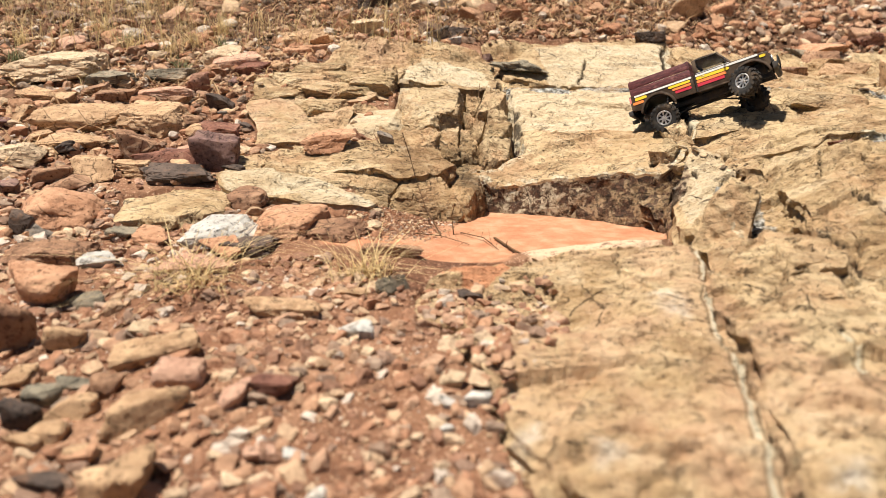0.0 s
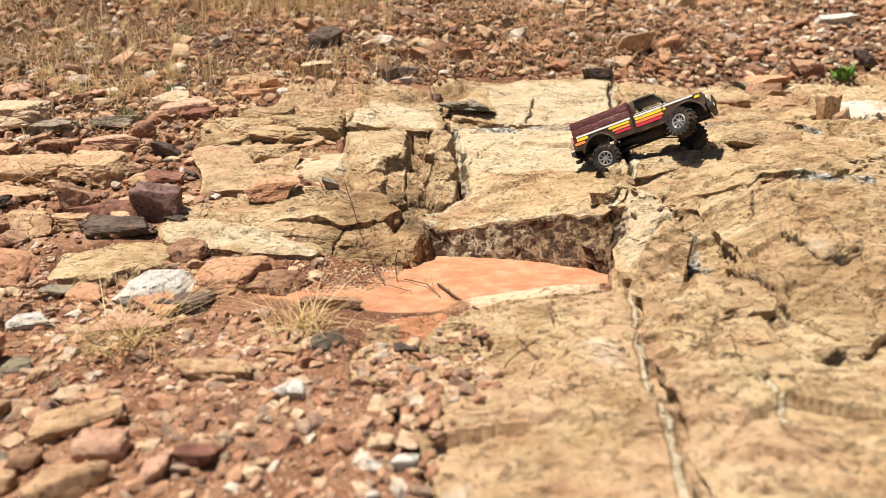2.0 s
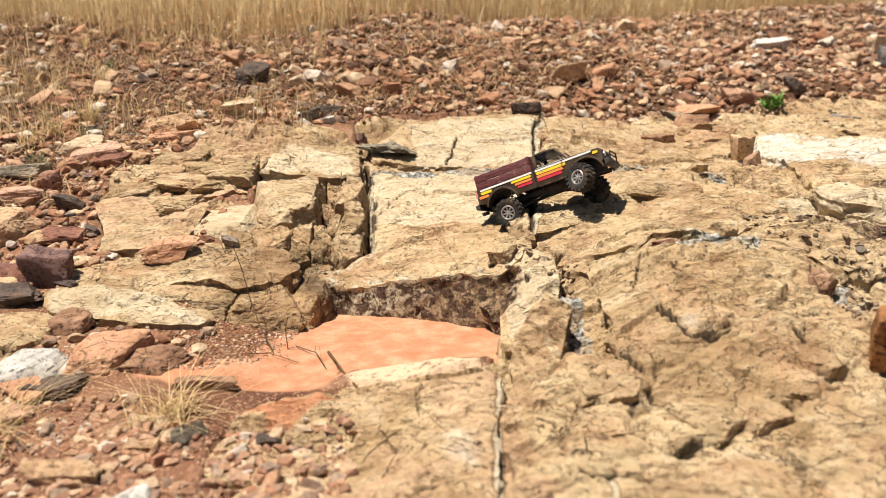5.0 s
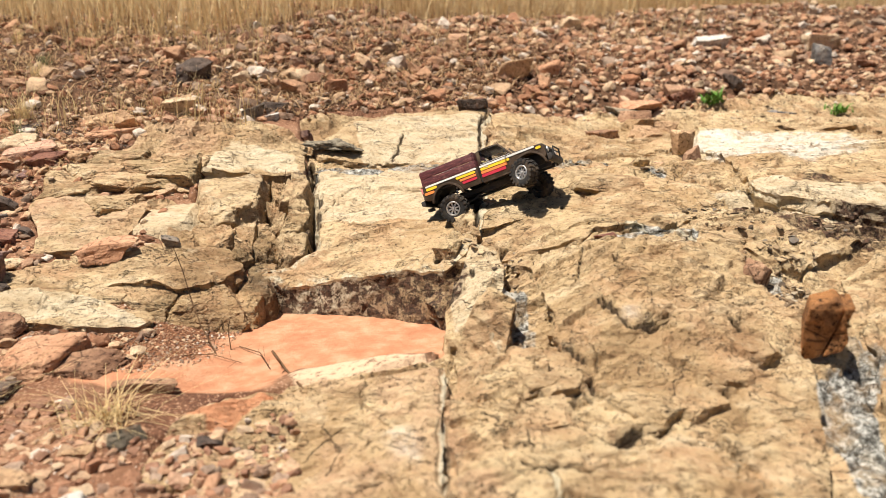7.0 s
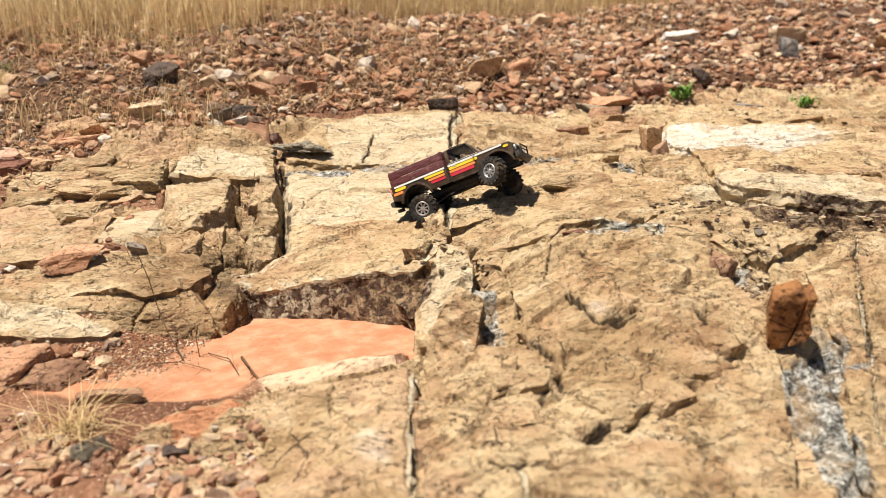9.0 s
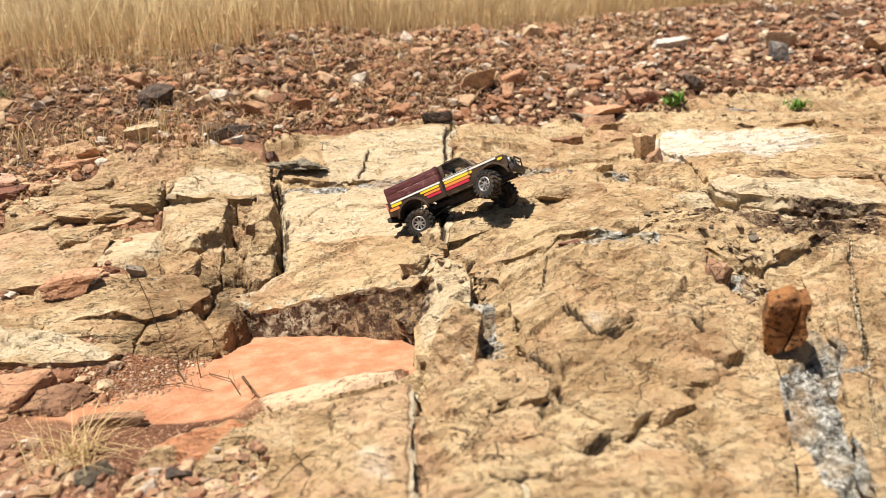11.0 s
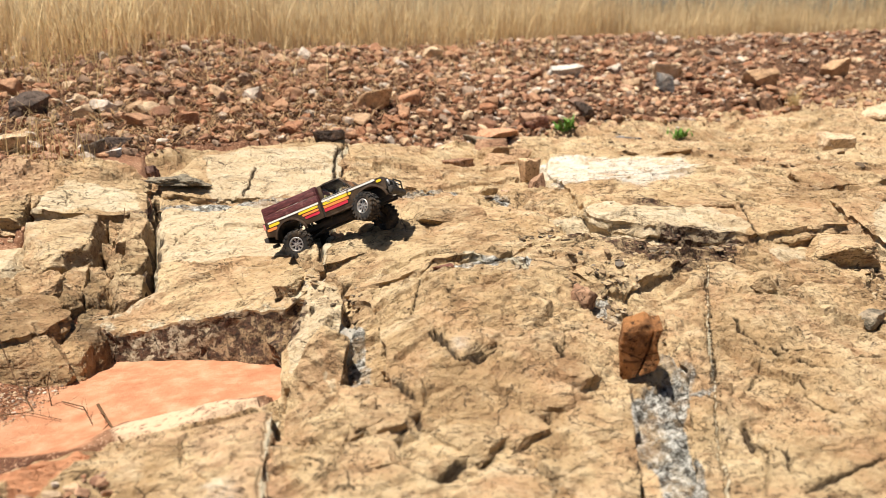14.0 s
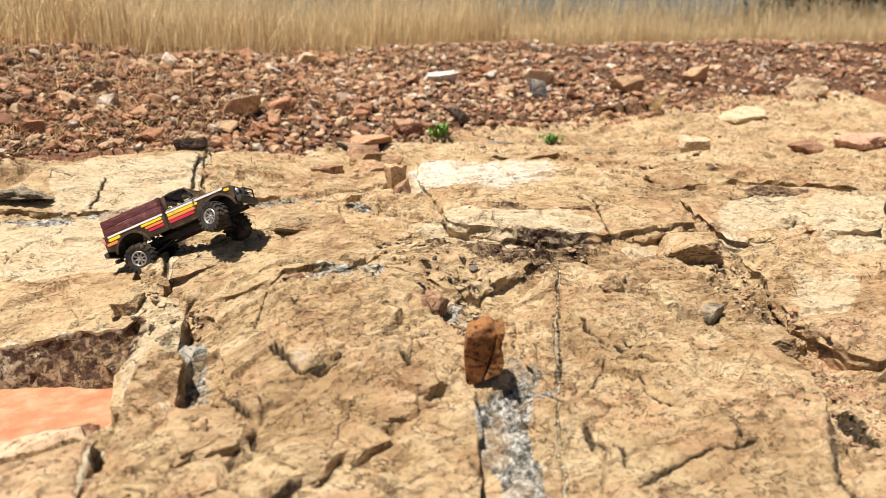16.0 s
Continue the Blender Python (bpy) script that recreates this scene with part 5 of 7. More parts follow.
def standing_rock(label, x, y, wide, high):
    """A wedge-shaped rock on end, split down its face."""
    bm = bmesh.new()
    prism(bm, [(-0.43, 0.27), (0.02, 0.42), (0.22, 0.34), (0.17, -0.02), (0.05, -0.36), (-0.26, -0.5), (-0.32, -0.33), (-0.43, -0.08)], wide, high, -0.34, 0.16, 0.95)
    prism(bm, [(0.25, 0.36), (0.40, 0.41), (0.36, 0.14), (0.5, -0.08), (0.45, -0.23), (0.09, -0.36), (0.21, -0.02)], wide, high, -0.37, 0.16, 0.92)
    prism(bm, [(-0.36, 0.25), (0.35, 0.36), (0.34, 0.0), (0.3, -0.25), (-0.2, -0.4), (-0.3, -0.1)], wide, high, -0.24, 0.2, 1.0)
    break_up(bm, wide, 0.03, 0.035)
    ob = part("standing_rock", bm, STONE["rust"], None, label, 22)
    ob.matrix_basis = pose(x, y + 0.2 * wide, ground_at(x, y) + 0.47 * high, 6, 6, -24)
    return tagged(ob, label, "stone")


standing_rock("brown angular rock standing upright in a gap", 0.770, 0.800, 0.057, 0.100)
stone("greenish grey stone in a crack", "green", 1.241, 0.880, 0.052, 0.028, None, 15, 0, 17, 10, 0.45)
stone("grey flat stone beside pale paving", "green", 0.188, 1.895, 0.139, 0.039, 0.06, -4, 0, 0, 9, 0.25, 0.0, "stone", 0.2)
stone("grey flat stone near the cleft", "grey", 0.039, 1.332, 0.062, 0.040)
stone("tan boulder on the rubble bank", "tan", 0.844, 2.716, 0.142, 0.093)
stone("orange rounded stone on the rubble bank", "orange", 1.004, 2.824, 0.097, 0.068)
stone("white stone on the rubble bank", "white", 1.893, 3.286, 0.157, 0.081)
stone("cream stone on the rubble bank", "cream", 2.452, 3.313, 0.151, 0.094)
stone("blue-grey stone on the rubble bank", "blue", 2.312, 3.095, 0.083, 0.108)
stone("flat orange stone at the bank's foot", "orange", 1.240, 2.522, 0.172, 0.051)
stone("cream flat stone at the bank's foot", "cream", 1.342, 2.510, 0.117, 0.051)
stone("dark stone at the bank's foot", "dark", 0.619, 2.296, 0.103, 0.058)
stone("grey stone at the bank's foot", "grey", -0.016, 2.103, 0.061, 0.061)
stone("grey stone at the bank's foot", "dark", 0.041, 2.166, 0.072, 0.041)
stone("grey stone at the bank's foot", "purple", 0.104, 2.065, 0.066, 0.042)
stone("white small stone at the bank's foot", "white", 0.032, 2.092, 0.039, 0.027)
stone("dark clod of earth on the bank", "dark", -0.208, 2.402, 0.111, 0.094)
stone("blue-grey flat stone at the bank's foot", "blue", 1.695, 2.458, 0.098, 0.035)
stone("blue-grey flat stone at the bank's foot", "blue", 1.777, 2.460, 0.079, 0.035)
stone("red stone on the bank", "red", 1.447, 2.625, 0.102, 0.061)
stone("dark stone on the bank", "dark", 1.705, 2.723, 0.085, 0.077)
stone("cream stone on the rubble bank", "cream", 2.249, 1.974, 0.137, 0.086, None, 0, 0, 0, 9, 0.42)
stone("cream slab stone on the rubble bank", "cream", 3.094, 2.529, 0.257, 0.103, None, 0, 0, 0, 9, 0.42)
stone("tan long stone on the rubble bank", "cream", 3.761, 2.784, 0.205, 0.129, None, -30)
stone("pinkish stone on the rubble bank", "pink", 3.018, 1.907, 0.194, 0.086, None, 0, 0, 0, 9, 0.42)
stone("tan stone on the rubble bank", "tan", 3.289, 3.079, 0.149, 0.119)
stone("brown stone on the rubble bank", "brown", 2.717, 1.911, 0.124, 0.062, None, 0, 0, 0, 9, 0.42)
stone("tan stone on the rubble bank", "tan", 2.786, 3.033, 0.167, 0.112)

def rock_block(label, x, y, wide, high, deep, turn, tip, seed, sink=0.35, lean=0):
    """A cracked-off block of the bedrock, still in its place."""
    bm = stone_bmesh(seed, wide, deep, max(high, 0.4 * wide), 10, 4, 0.10)
    ob = part("rock_block", bm, ROCK, bedrock, label, 27)
    ob.matrix_basis = pose(x, y + 0.2 * deep, ground_at(x, y) + high * (0.5 - sink), lean, tip, turn)
    return ob


def crag(label, x, y, wide, deep, high, proud, turn=0, top=(0.0, -0.2), front=(0.0, 0.1), seed=1, material=None, wear=0.045, corners=3, pale=0.0):
    """An angular piece of the bedrock: flat broken faces and crisp edges. x, y is the foot of its front; proud is how far that stands clear."""
    rnd = random.Random(seed)
    bm = bmesh.new()
    bmesh.ops.create_icosphere(bm, subdivisions=6 if wide > 0.085 else 5, radius=1.0)
    planes = [((top[0], top[1], 1), 0.9), ((front[0], -1, front[1]), 0.9), ((-1, rnd.uniform(-0.5, 0.2), 0.25), 0.92), ((1, rnd.uniform(-0.5, 0.2), 0.15), 0.92), ((rnd.uniform(-0.2, 0.2), 1, 0.3), 0.95), ((0, 0, -1), 1.0)]
    for _ in range(corners):
        planes.append(((rnd.choice((-1, 1)) * rnd.uniform(0.5, 1.0), rnd.uniform(-1.1, 0.0), rnd.uniform(0.15, 1.0)), rnd.uniform(0.92, 1.12)))
    way = np.array([v.co[:] for v in bm.verts])
    reach = np.full(len(way), 1.6)
    for n, h in planes:
        n = np.array(n) / np.linalg.norm(n)
        reach = np.minimum(reach, h / np.maximum(way @ n, 1e-4))
    shift = Vector((rnd.random() * 40, rnd.random() * 40, rnd.random() * 40))
    for v, p in zip(bm.verts, way * reach[:, None]):
        q = Vector(p)
        apart, seats = noise.voronoi(Vector((q.x * 1.5, q.y * 2.4, q.z * 2.4)) + shift)
        own = noise.noise(seats[0] * 7.3)
        chip = 1.5 * own - 0.8 * max(0.0, 1 - 11 * (apart[1] - apart[0])) * (own > -0.05) + 0.9 * noise.fractal(q * 3.1 - shift, 0.8, 2.1, 6)
        q = q * (1 + wear * chip)
        v.co = Vector((q.x * wide * 0.5, q.y * deep * 0.5, q.z * high * 0.5))
    ob = part("rock_block", bm, material or ROCK, bedrock, label, 24)
    if pale:
        ob.data.attributes.new("pale", "FLOAT", "POINT").data.foreach_set("value", [pale] * len(ob.data.vertices))
    base = float(relief(np.array([x]), np.array([y]))[0])
    ob.matrix_basis = pose(x, y + 0.46 * deep, base + proud - 0.43 * high, 0, 0, turn)
    return ob


crag("angular ochre rock block above a shadowed hollow", -0.030, 1.515, 0.150, 0.185, 0.12, 0.036, 5, (0.02, -0.34), (0.15, -0.55), 9, None, 0.045, 3, 0.45)
crag("pale buff boulder beside a dry twig", -0.148, 1.440, 0.190, 0.19, 0.12, 0.010, -4, (-0.15, -0.16), (-0.1, 0.6), 14, None, 0.026, 3, 0.62)
for n, (x, y, wide, deep, proud, turn) in enumerate(((0.110, 1.650, 0.044, 0.055, 0.022, 6), (0.066, 1.652, 0.040, 0.045, -0.004, -14), (0.101, 1.588, 0.058, 0.055, 0.030, -8), (0.056, 1.582, 0.030, 0.04, -0.010, 20), (0.110, 1.522, 0.048, 0.058, 0.018, 10), (0.070, 1.520, 0.030, 0.045, -0.008, -25),
        (0.103, 1.456, 0.056, 0.058, 0.024, -6), (0.052, 1.458, 0.044, 0.05, -0.002, 18), (0.100, 1.398, 0.062, 0.05, 0.010, 8), (0.046, 1.396, 0.050, 0.05, 0.002, -22), (0.004, 1.440, 0.060, 0.06, 0.004, 12), (-0.050, 1.408, 0.080, 0.08, 0.004, -8), (0.010, 1.372, 0.050, 0.045, 0.006, 24), (-0.100, 1.400, 0.070, 0.06, 0.006, 5))):
    crag("broken ochre rock block by the cleft", x, y, wide, deep, 0.10, proud, turn, (0.08, -0.22 - 0.1 * (n % 3)), (0.2, -0.35), 20 + n, ROCK if n % 3 else DARK_ROCK, 0.07, 3)
crag("pale angular rock leaning on the ledge's corner", -0.006, 1.212, 0.056, 0.07, 0.06, -0.002, 22, (-0.45, -0.95), (-0.3, 0.5), 33, None, 0.04, 2)
for n, (x, y, wide, proud, turn) in enumerate(((-0.355, 1.258, 0.10, 0.001, 4), (-0.280, 1.240, 0.11, 0.000, -6), (-0.205, 1.228, 0.12, 0.001, 5), (-0.125, 1.212, 0.11, -0.001, -4), (-0.058, 1.206, 0.10, -0.001, 8), (0.045, 1.320, 0.06, -0.014, 0))):
    crag("brown layered rock at the ledge's front", x, y, wide, 0.09, 0.08, proud, turn, (0.05, -0.35), (0.0, 0.6), 60 + n, DARK_ROCK if n % 2 else ROCK, 0.07, 2)
for n, (x, y, wide, deep, proud, turn, top, front, skin) in enumerate(((0.421, 0.789, 0.085, 0.09, 0.012, -14, (0.05, -0.12), (0.55, -0.1), None),
        (0.636, 0.760, 0.075, 0.07, 0.01, -12, (0.0, -0.1), (0.1, -0.05), None),
        (0.577, 0.724, 0.09, 0.07, 0.008, 18, (0.0, -0.08), (-0.1, 0.1), None),
        (0.683, 0.795, 0.07, 0.06, 0.014, 8, (0.1, -0.15), (0.3, -0.2), None),
        (0.403, 0.721, 0.075, 0.06, 0.008, 0, (0.0, -0.1), (0.1, 0.05), None),
        (0.395, 0.716, 0.062, 0.05, 0.007, 4, (0.0, -0.08), (0.1, 0.0), None),
        (0.438, 0.784, 0.07, 0.06, 0.009, -10, (0.05, -0.1), (0.5, -0.2), None),
        (0.531, 0.723, 0.085, 0.07, 0.008, 20, (0.0, -0.1), (0.0, 0.05), None),
        (1.072, 0.754, 0.06, 0.06, 0.006, -10, (0.0, -0.06), (0.1, -0.2), None),
        (1.254, 0.756, 0.11, 0.08, 0.006, -20, (0.0, -0.06), (0.3, 0.1), None),
        (0.245, 0.757, 0.07, 0.07, 0.006, 8, (0.0, -0.08), (0.1, 0.1), None),
        (1.105, 0.964, 0.055, 0.05, 0.01, -38, (0.1, -0.3), (0.1, 0.2), DARK_ROCK),
        (1.208, 1.267, 0.2, 0.1, 0.01, -12, (0.0, -0.06), (0.1, 0.1), None),
        (1.404, 1.068, 0.12, 0.09, 0.012, -24, (0.0, -0.08), (0.2, -0.2), None))):
    crag("low broken step in the ochre bedrock", x, y, wide, deep, 0.05, proud, turn, top, front, 80 + n, skin, 0.05, 2)
for n, (x, y, wide, turn) in enumerate(((-0.36, 1.655, 0.13, 8), (-0.28, 1.690, 0.12, -6), (-0.20, 1.665, 0.11, 10), (-0.33, 1.745, 0.14, -4), (-0.22, 1.750, 0.13, 6), (-0.15, 1.790, 0.10, -10), (-0.30, 1.820, 0.14, 4), (-0.26, 1.575, 0.10, 12))):
    crag("thin flaking layer of rosy sandstone", x, y, wide, 0.07, 0.045, 0.012, turn, (0.05, -0.10), (0.1, -0.6), 110 + n, ROCK if n % 2 else DARK_ROCK, 0.07, 3)
crag("broken rock filling the ledge's corner", 0.038, 1.262, 0.075, 0.08, 0.08, -0.004, 10, (0.0, -0.3), (0.1, 0.3), 120, DARK_ROCK, 0.06, 3)
crag("broken rock filling the ledge's corner", 0.024, 1.228, 0.060, 0.06, 0.06, -0.012, -14, (0.1, -0.5), (0.1, 0.4), 121, None, 0.06, 3)
for n, (x, y) in enumerate(((0.383, 1.252), (0.396, 1.282), (0.414, 1.262), (0.405, 1.310), (0.428, 1.292), (0.372, 1.228))):
    crag("small angular rock piece in the crumbled joint", x, y, 0.024 + 0.004 * (n % 3), 0.026, 0.04, 0.004 + 0.003 * (n % 2), 37 * n % 50 - 25, (0.2, -0.4), (0.2, -0.2), 130 + n, ROCK if n % 3 else DARK_ROCK, 0.07, 3)
crag("flaking ochre rock at the outcrop's back", -0.160, 1.700, 0.120, 0.10, 0.09, 0.020, -10, (0.0, -0.2), (0.0, -0.4), 35, DARK_ROCK, 0.06, 3)
crag("thin raised flake of ochre rock with a dark edge", 0.706, 1.376, 0.170, 0.075, 0.05, 0.017, -30, (0.03, 0.10), (0.1, -0.9), 36, None, 0.03, 2)
crag("small cream piece of rock below a slaty face", 0.404, 0.958, 0.030, 0.05, 0.05, -0.002, 6, (0.1, -0.5), (0.2, 0.5), 140, None, 0.05, 2, 0.6)
crag("blue-grey slaty face of rock beside a pale knob", 0.409, 0.985, 0.056, 0.12, 0.08, 0.004, -14, (0.30, -0.30), (0.35, 0.65), 37, STONE["slate"], 0.05, 2)


def rock_wedge(label, x, y, wide, high):
    """A tall wedge of the bedrock leaning back into the ledge."""
    bm = bmesh.new()
    prism(bm, [(0.07, 0.5), (0.5, 0.30), (0.42, 0.01), (0.29, -0.47), (-0.42, -0.6), (-0.5, -0.41), (-0.33, 0.01), (-0.17, 0.28)], wide, high, -0.25, 0.7, 0.9)
    break_up(bm, wide, 0.04, 0.06)
    ob = part("rock_wedge", bm, ROCK, bedrock, label, 30)
    ob.matrix_basis = pose(x, y + 0.05, ground_at(x, y) + 0.18 * high, -32, 0, -10)
    return ob


rock_wedge("tall grey-green wedge of rock beside the sand", 0.380, 0.924, 0.088, 0.117)
rock_block("brown-stained rock edge beside the vein", 0.404, 1.229, 0.057, 0.038, 0.05, 10, 0, 15, 0.45)
rock_block("brown-stained rock edge beside the vein", 0.371, 1.238, 0.048, 0.038, 0.05, -20, 0, 16, 0.45)
rock_block("ochre rock step below the rubble", 1.152, 2.285, 0.126, 0.061, 0.09, 10, 0, 17, 0.45)
rock_block("ochre rock step below the rubble", 1.013, 1.878, 0.119, 0.045, 0.08, -8, 0, 18, 0.45)
rock_block("ochre rock step below the rubble", 1.269, 2.354, 0.104, 0.056, 0.07, 20, 0, 19, 0.45)
rock_block("dark ochre chip of rock in a seam", 0.710, 1.136, 0.042, 0.026, 0.04, 10, 0, 20, 0.4)
rock_block("ochre rock edge above the dark seam", 0.755, 1.040, 0.069, 0.026, 0.06, -12, 0, 21, 0.45)
rock_block("dark rock chip in the seam", 1.094, 0.965, 0.056, 0.037, 0.05, -35, 0, 22, 0.42)
rock_block("rock lip beside pink grit", 1.320, 0.778, 0.045, 0.036, 0.05, -30, 0, 25, 0.42)
rock_block("rock lip beside pink grit", 1.387, 0.908, 0.056, 0.070, 0.05, -20, 0, 26, 0.45)
rock_block("pale angular rock plate in the shelf", 1.584, 1.078, 0.128, 0.046, 0.10, -18, 0, 27, 0.5)

# Rubble of the bank, stones that can be told apart.
RUBBLE = []
for n in range(14):
    rnd = random.Random(400 + n)
    bm = stone_bmesh(400 + n, 1.0, rnd.uniform(0.7, 1.0), rnd.uniform(0.5, 0.85), 9, 3, 0.09)
    mesh = bpy.data.meshes.new("rubble_stone")
    for face in bm.faces:
        face.smooth = True
    for edge in bm.edges:
        edge.smooth = edge.calc_face_angle(0) < radians(34)
    bm.to_mesh(mesh)
    bm.free()
    mesh.materials.append(MIXED)
    RUBBLE.append(mesh)


def bank_foot(x):
    """How far away the rubble begins."""
    return float(np.interp(x, [-1.5, -0.75, -0.3, 0.1, 0.6, 1.2, 1.8, 3.0, 5.5], [1.15, 1.3, 2.02, 2.2, 2.42, 2.55, 2.75, 2.72, 2.8]))


def grass_front(x):
    """How far away the field grass begins."""
    return min(5.2, 3.35 + 0.5 * max(0.0, x - 0.6))


rnd = random.Random(77)
count = 0
while count < 122:
    x = rnd.uniform(-1.5, 3.0)
    y = bank_foot(x) + (grass_front(x) - bank_foot(x)) * rnd.random() ** 1.3
    size = 0.026 + 0.068 * rnd.random() ** 2.8
    ob = new("rubble_stone", rnd.choice(RUBBLE))
    ob.matrix_basis = pose(x, y, ground_at(x, y) + size * 0.2, rnd.uniform(-25, 25), rnd.uniform(-25, 25), rnd.uniform(0, 360)) @ Matrix.Diagonal((size * rnd.uniform(0.9, 1.4), size, size * rnd.uniform(0.7, 1.1), 1))
    tagged(ob, "broken reddish or tan stone in the rubble bank", "stone", "rubble stones on the bank")
    count += 1


def gravel(name, label, places, detail=1, sink=0.15, flat=1.0, material=None):
    """Small stones past counting, in one mesh; the smallest have fewer faces."""
    verts, faces = [], []
    forms = {}
    for level in (detail - 1, detail):
        for n in range(12):
            bm = stone_bmesh(900 + n, 1.0, 0.6 + 0.035 * n, 0.72, 9, level, 0.08)
            bm.verts.ensure_lookup_table()
            forms[level, n] = (np.array([v.co[:] for v in bm.verts]), np.array([[v.index for v in f.verts] for f in bm.faces]))
            bm.free()
    at = 0
    middle = sorted(c[2] for c in places)[int(0.6 * len(places))]
    for x, y, size, k in places:
        v, f = forms[detail - (size < middle), k % 12]
        turn = np.array(Euler((rnd.uniform(-0.5, 0.5), rnd.uniform(-0.5, 0.5), rnd.uniform(0, 6.3))).to_matrix())
        p = (v * size * (1, 1, flat * rnd.uniform(0.6, 1.1))) @ turn.T + (x, y, ground_at(x, y) + sink * size)
        verts.append(p)
        faces.append(f + at)
        at += len(v)
    ob = link_mesh(name, np.concatenate(verts).tolist(), np.concatenate(faces).tolist(), material or GRAVEL, False)
    return tagged(ob, label, "gravel", kind="stuff")


places = []
while len(places) < 1250:
    x = rnd.uniform(-2.0, 6.0)
    y = bank_foot(x) + (grass_front(x) + 0.1 - bank_foot(x)) * rnd.random() ** 0.9
    places.append((x, y, 0.024 + 0.055 * rnd.random() ** 2.6, rnd.randrange(12)))
gravel("far_rubble", "broken reddish and tan stones on the upper bank", places, 2)
places = []
while len(places) < 12000:
    x = rnd.uniform(-2.0, 3.0) if rnd.random() < 0.72 else rnd.uniform(3.0, 6.5)
    y = bank_foot(x) - 0.06 + (grass_front(x) + 0.2 - bank_foot(x)) * rnd.random() ** 1.1
    if x < -0.3 and rnd.random() < 0.08:
        continue
    places.append((x, y, 0.011 + 0.034 * rnd.random() ** 2.0, rnd.randrange(12)))
gravel("bank_gravel", "loose reddish and tan gravel between the bank's stones", places)
places = []
while len(places) < 13000:
    x = rnd.uniform(-2.2, 3.6)
    y = bank_foot(x) - 0.10 + (grass_front(x) + 0.3 - bank_foot(x)) * rnd.random()
    places.append((x, y, 0.005 + 0.010 * rnd.random() ** 1.6, rnd.randrange(12)))
gravel("bank_grit", "fine red-brown grit between the bank's stones", places, 1, 0.2, 0.8)
NEAR_GRIT = [(-0.771, 1.269), (-0.663, 1.310), (-0.552, 1.208), (-0.503, 1.042), (-0.394, 1.009), (-0.269, 0.925), (-0.175, 0.942), (-0.062, 0.833), (0.116, 0.835), (0.127, 0.731), (0.053, 0.581), (0.042, 0.448), (-0.342, 0.467)]
places = []
xs = [c[0] for c in NEAR_GRIT]
while len(places) < 5600:
    x, y = rnd.uniform(-0.9, max(xs)), rnd.uniform(0.3, 1.45)
    d = float(outside(np.array([x]), np.array([y]), NEAR_GRIT)[0])
    if d < 0.02 * rnd.random():
        places.append((x, y, 0.003 + 0.021 * rnd.random() ** 3.8, rnd.randrange(12)))
gravel("near_gravel", "loose pink, tan and white gravel on red earth", places, 2, 0.05, 0.85, NEAR_GRAVEL)
places = []
while len(places) < 500:
    x, y = rnd.uniform(0.9, 2.2), rnd.uniform(0.4, 1.5)
    if float(outside(np.array([x]), np.array([y]), PINK_GRAVEL)[0]) < 0.01:
        places.append((x, y, 0.002 + 0.008 * rnd.random() ** 2.5, rnd.randrange(12)))
gravel("crack_gravel", "pinkish grit in the gap between slabs", places, 1, 0.1, 0.8, NEAR_GRAVEL)
LEFT_RUBBLE = []
for n, tone in enumerate(("tan", "brown", "orange", "purple", "tan", "grey", "pink", "dark", "brown")):
    mesh = RUBBLE[n].copy()
    mesh.materials[0] = STONE[tone]
    LEFT_RUBBLE.append(mesh)
rnd_left = random.Random(31)
count = 0
while count < 172:
    x, y = rnd_left.uniform(-1.25, -0.3), rnd_left.uniform(0.95, 2.1)
    if ground_at(x, y) > relief(np.array([x]), np.array([y]))[0] - 0.004 + 0.02 * rnd_left.random():
        continue
    if x > -0.46 and float(top_z[np.searchsorted(fine_y, y), np.searchsorted(fine_x, x)]) > -1:
        continue
    size = 0.016 + 0.048 * rnd_left.random() ** 2.2
    ob = new("rubble_stone", rnd_left.choice(LEFT_RUBBLE))
    ob.matrix_basis = pose(x, y, ground_at(x, y) + size * 0.15, rnd_left.uniform(-15, 15), rnd_left.uniform(-15, 15), rnd_left.uniform(0, 360)) @ Matrix.Diagonal((size * rnd_left.uniform(1.0, 1.6), size, size * rnd_left.uniform(0.5, 0.8), 1))
    tagged(ob, "broken stone on earth beside the outcrop", "stone", "stones beside the outcrop")
    count += 1
places = []
while len(places) < 5200:
    x, y = rnd.uniform(-1.3, -0.1), rnd.uniform(1.0, 2.2)
    if float(top_z[np.searchsorted(fine_y, y), np.clip(np.searchsorted(fine_x, x), 0, len(fine_x) - 1)]) < -1:
        places.append((x, y, 0.004 + 0.022 * rnd.random() ** 2.6, rnd.randrange(12)))
gravel("ledge_gravel", "small broken stones on earth beside the outcrop", places)
places = []
while len(places) < 3600:
    x, y = rnd.uniform(-0.4, 0.4), rnd.uniform(0.8, 1.4)
    if float(outside(np.array([x]), np.array([y]), HUMUS)[0]) < 0.03 and float(top_z[np.searchsorted(fine_y, y), np.searchsorted(fine_x, x)]) < -1:
        places.append((x, y, 0.002 + 0.0045 * rnd.random() ** 3, rnd.randrange(12)))
gravel("hollow_grit", "fine brown grit in the hollow", places)


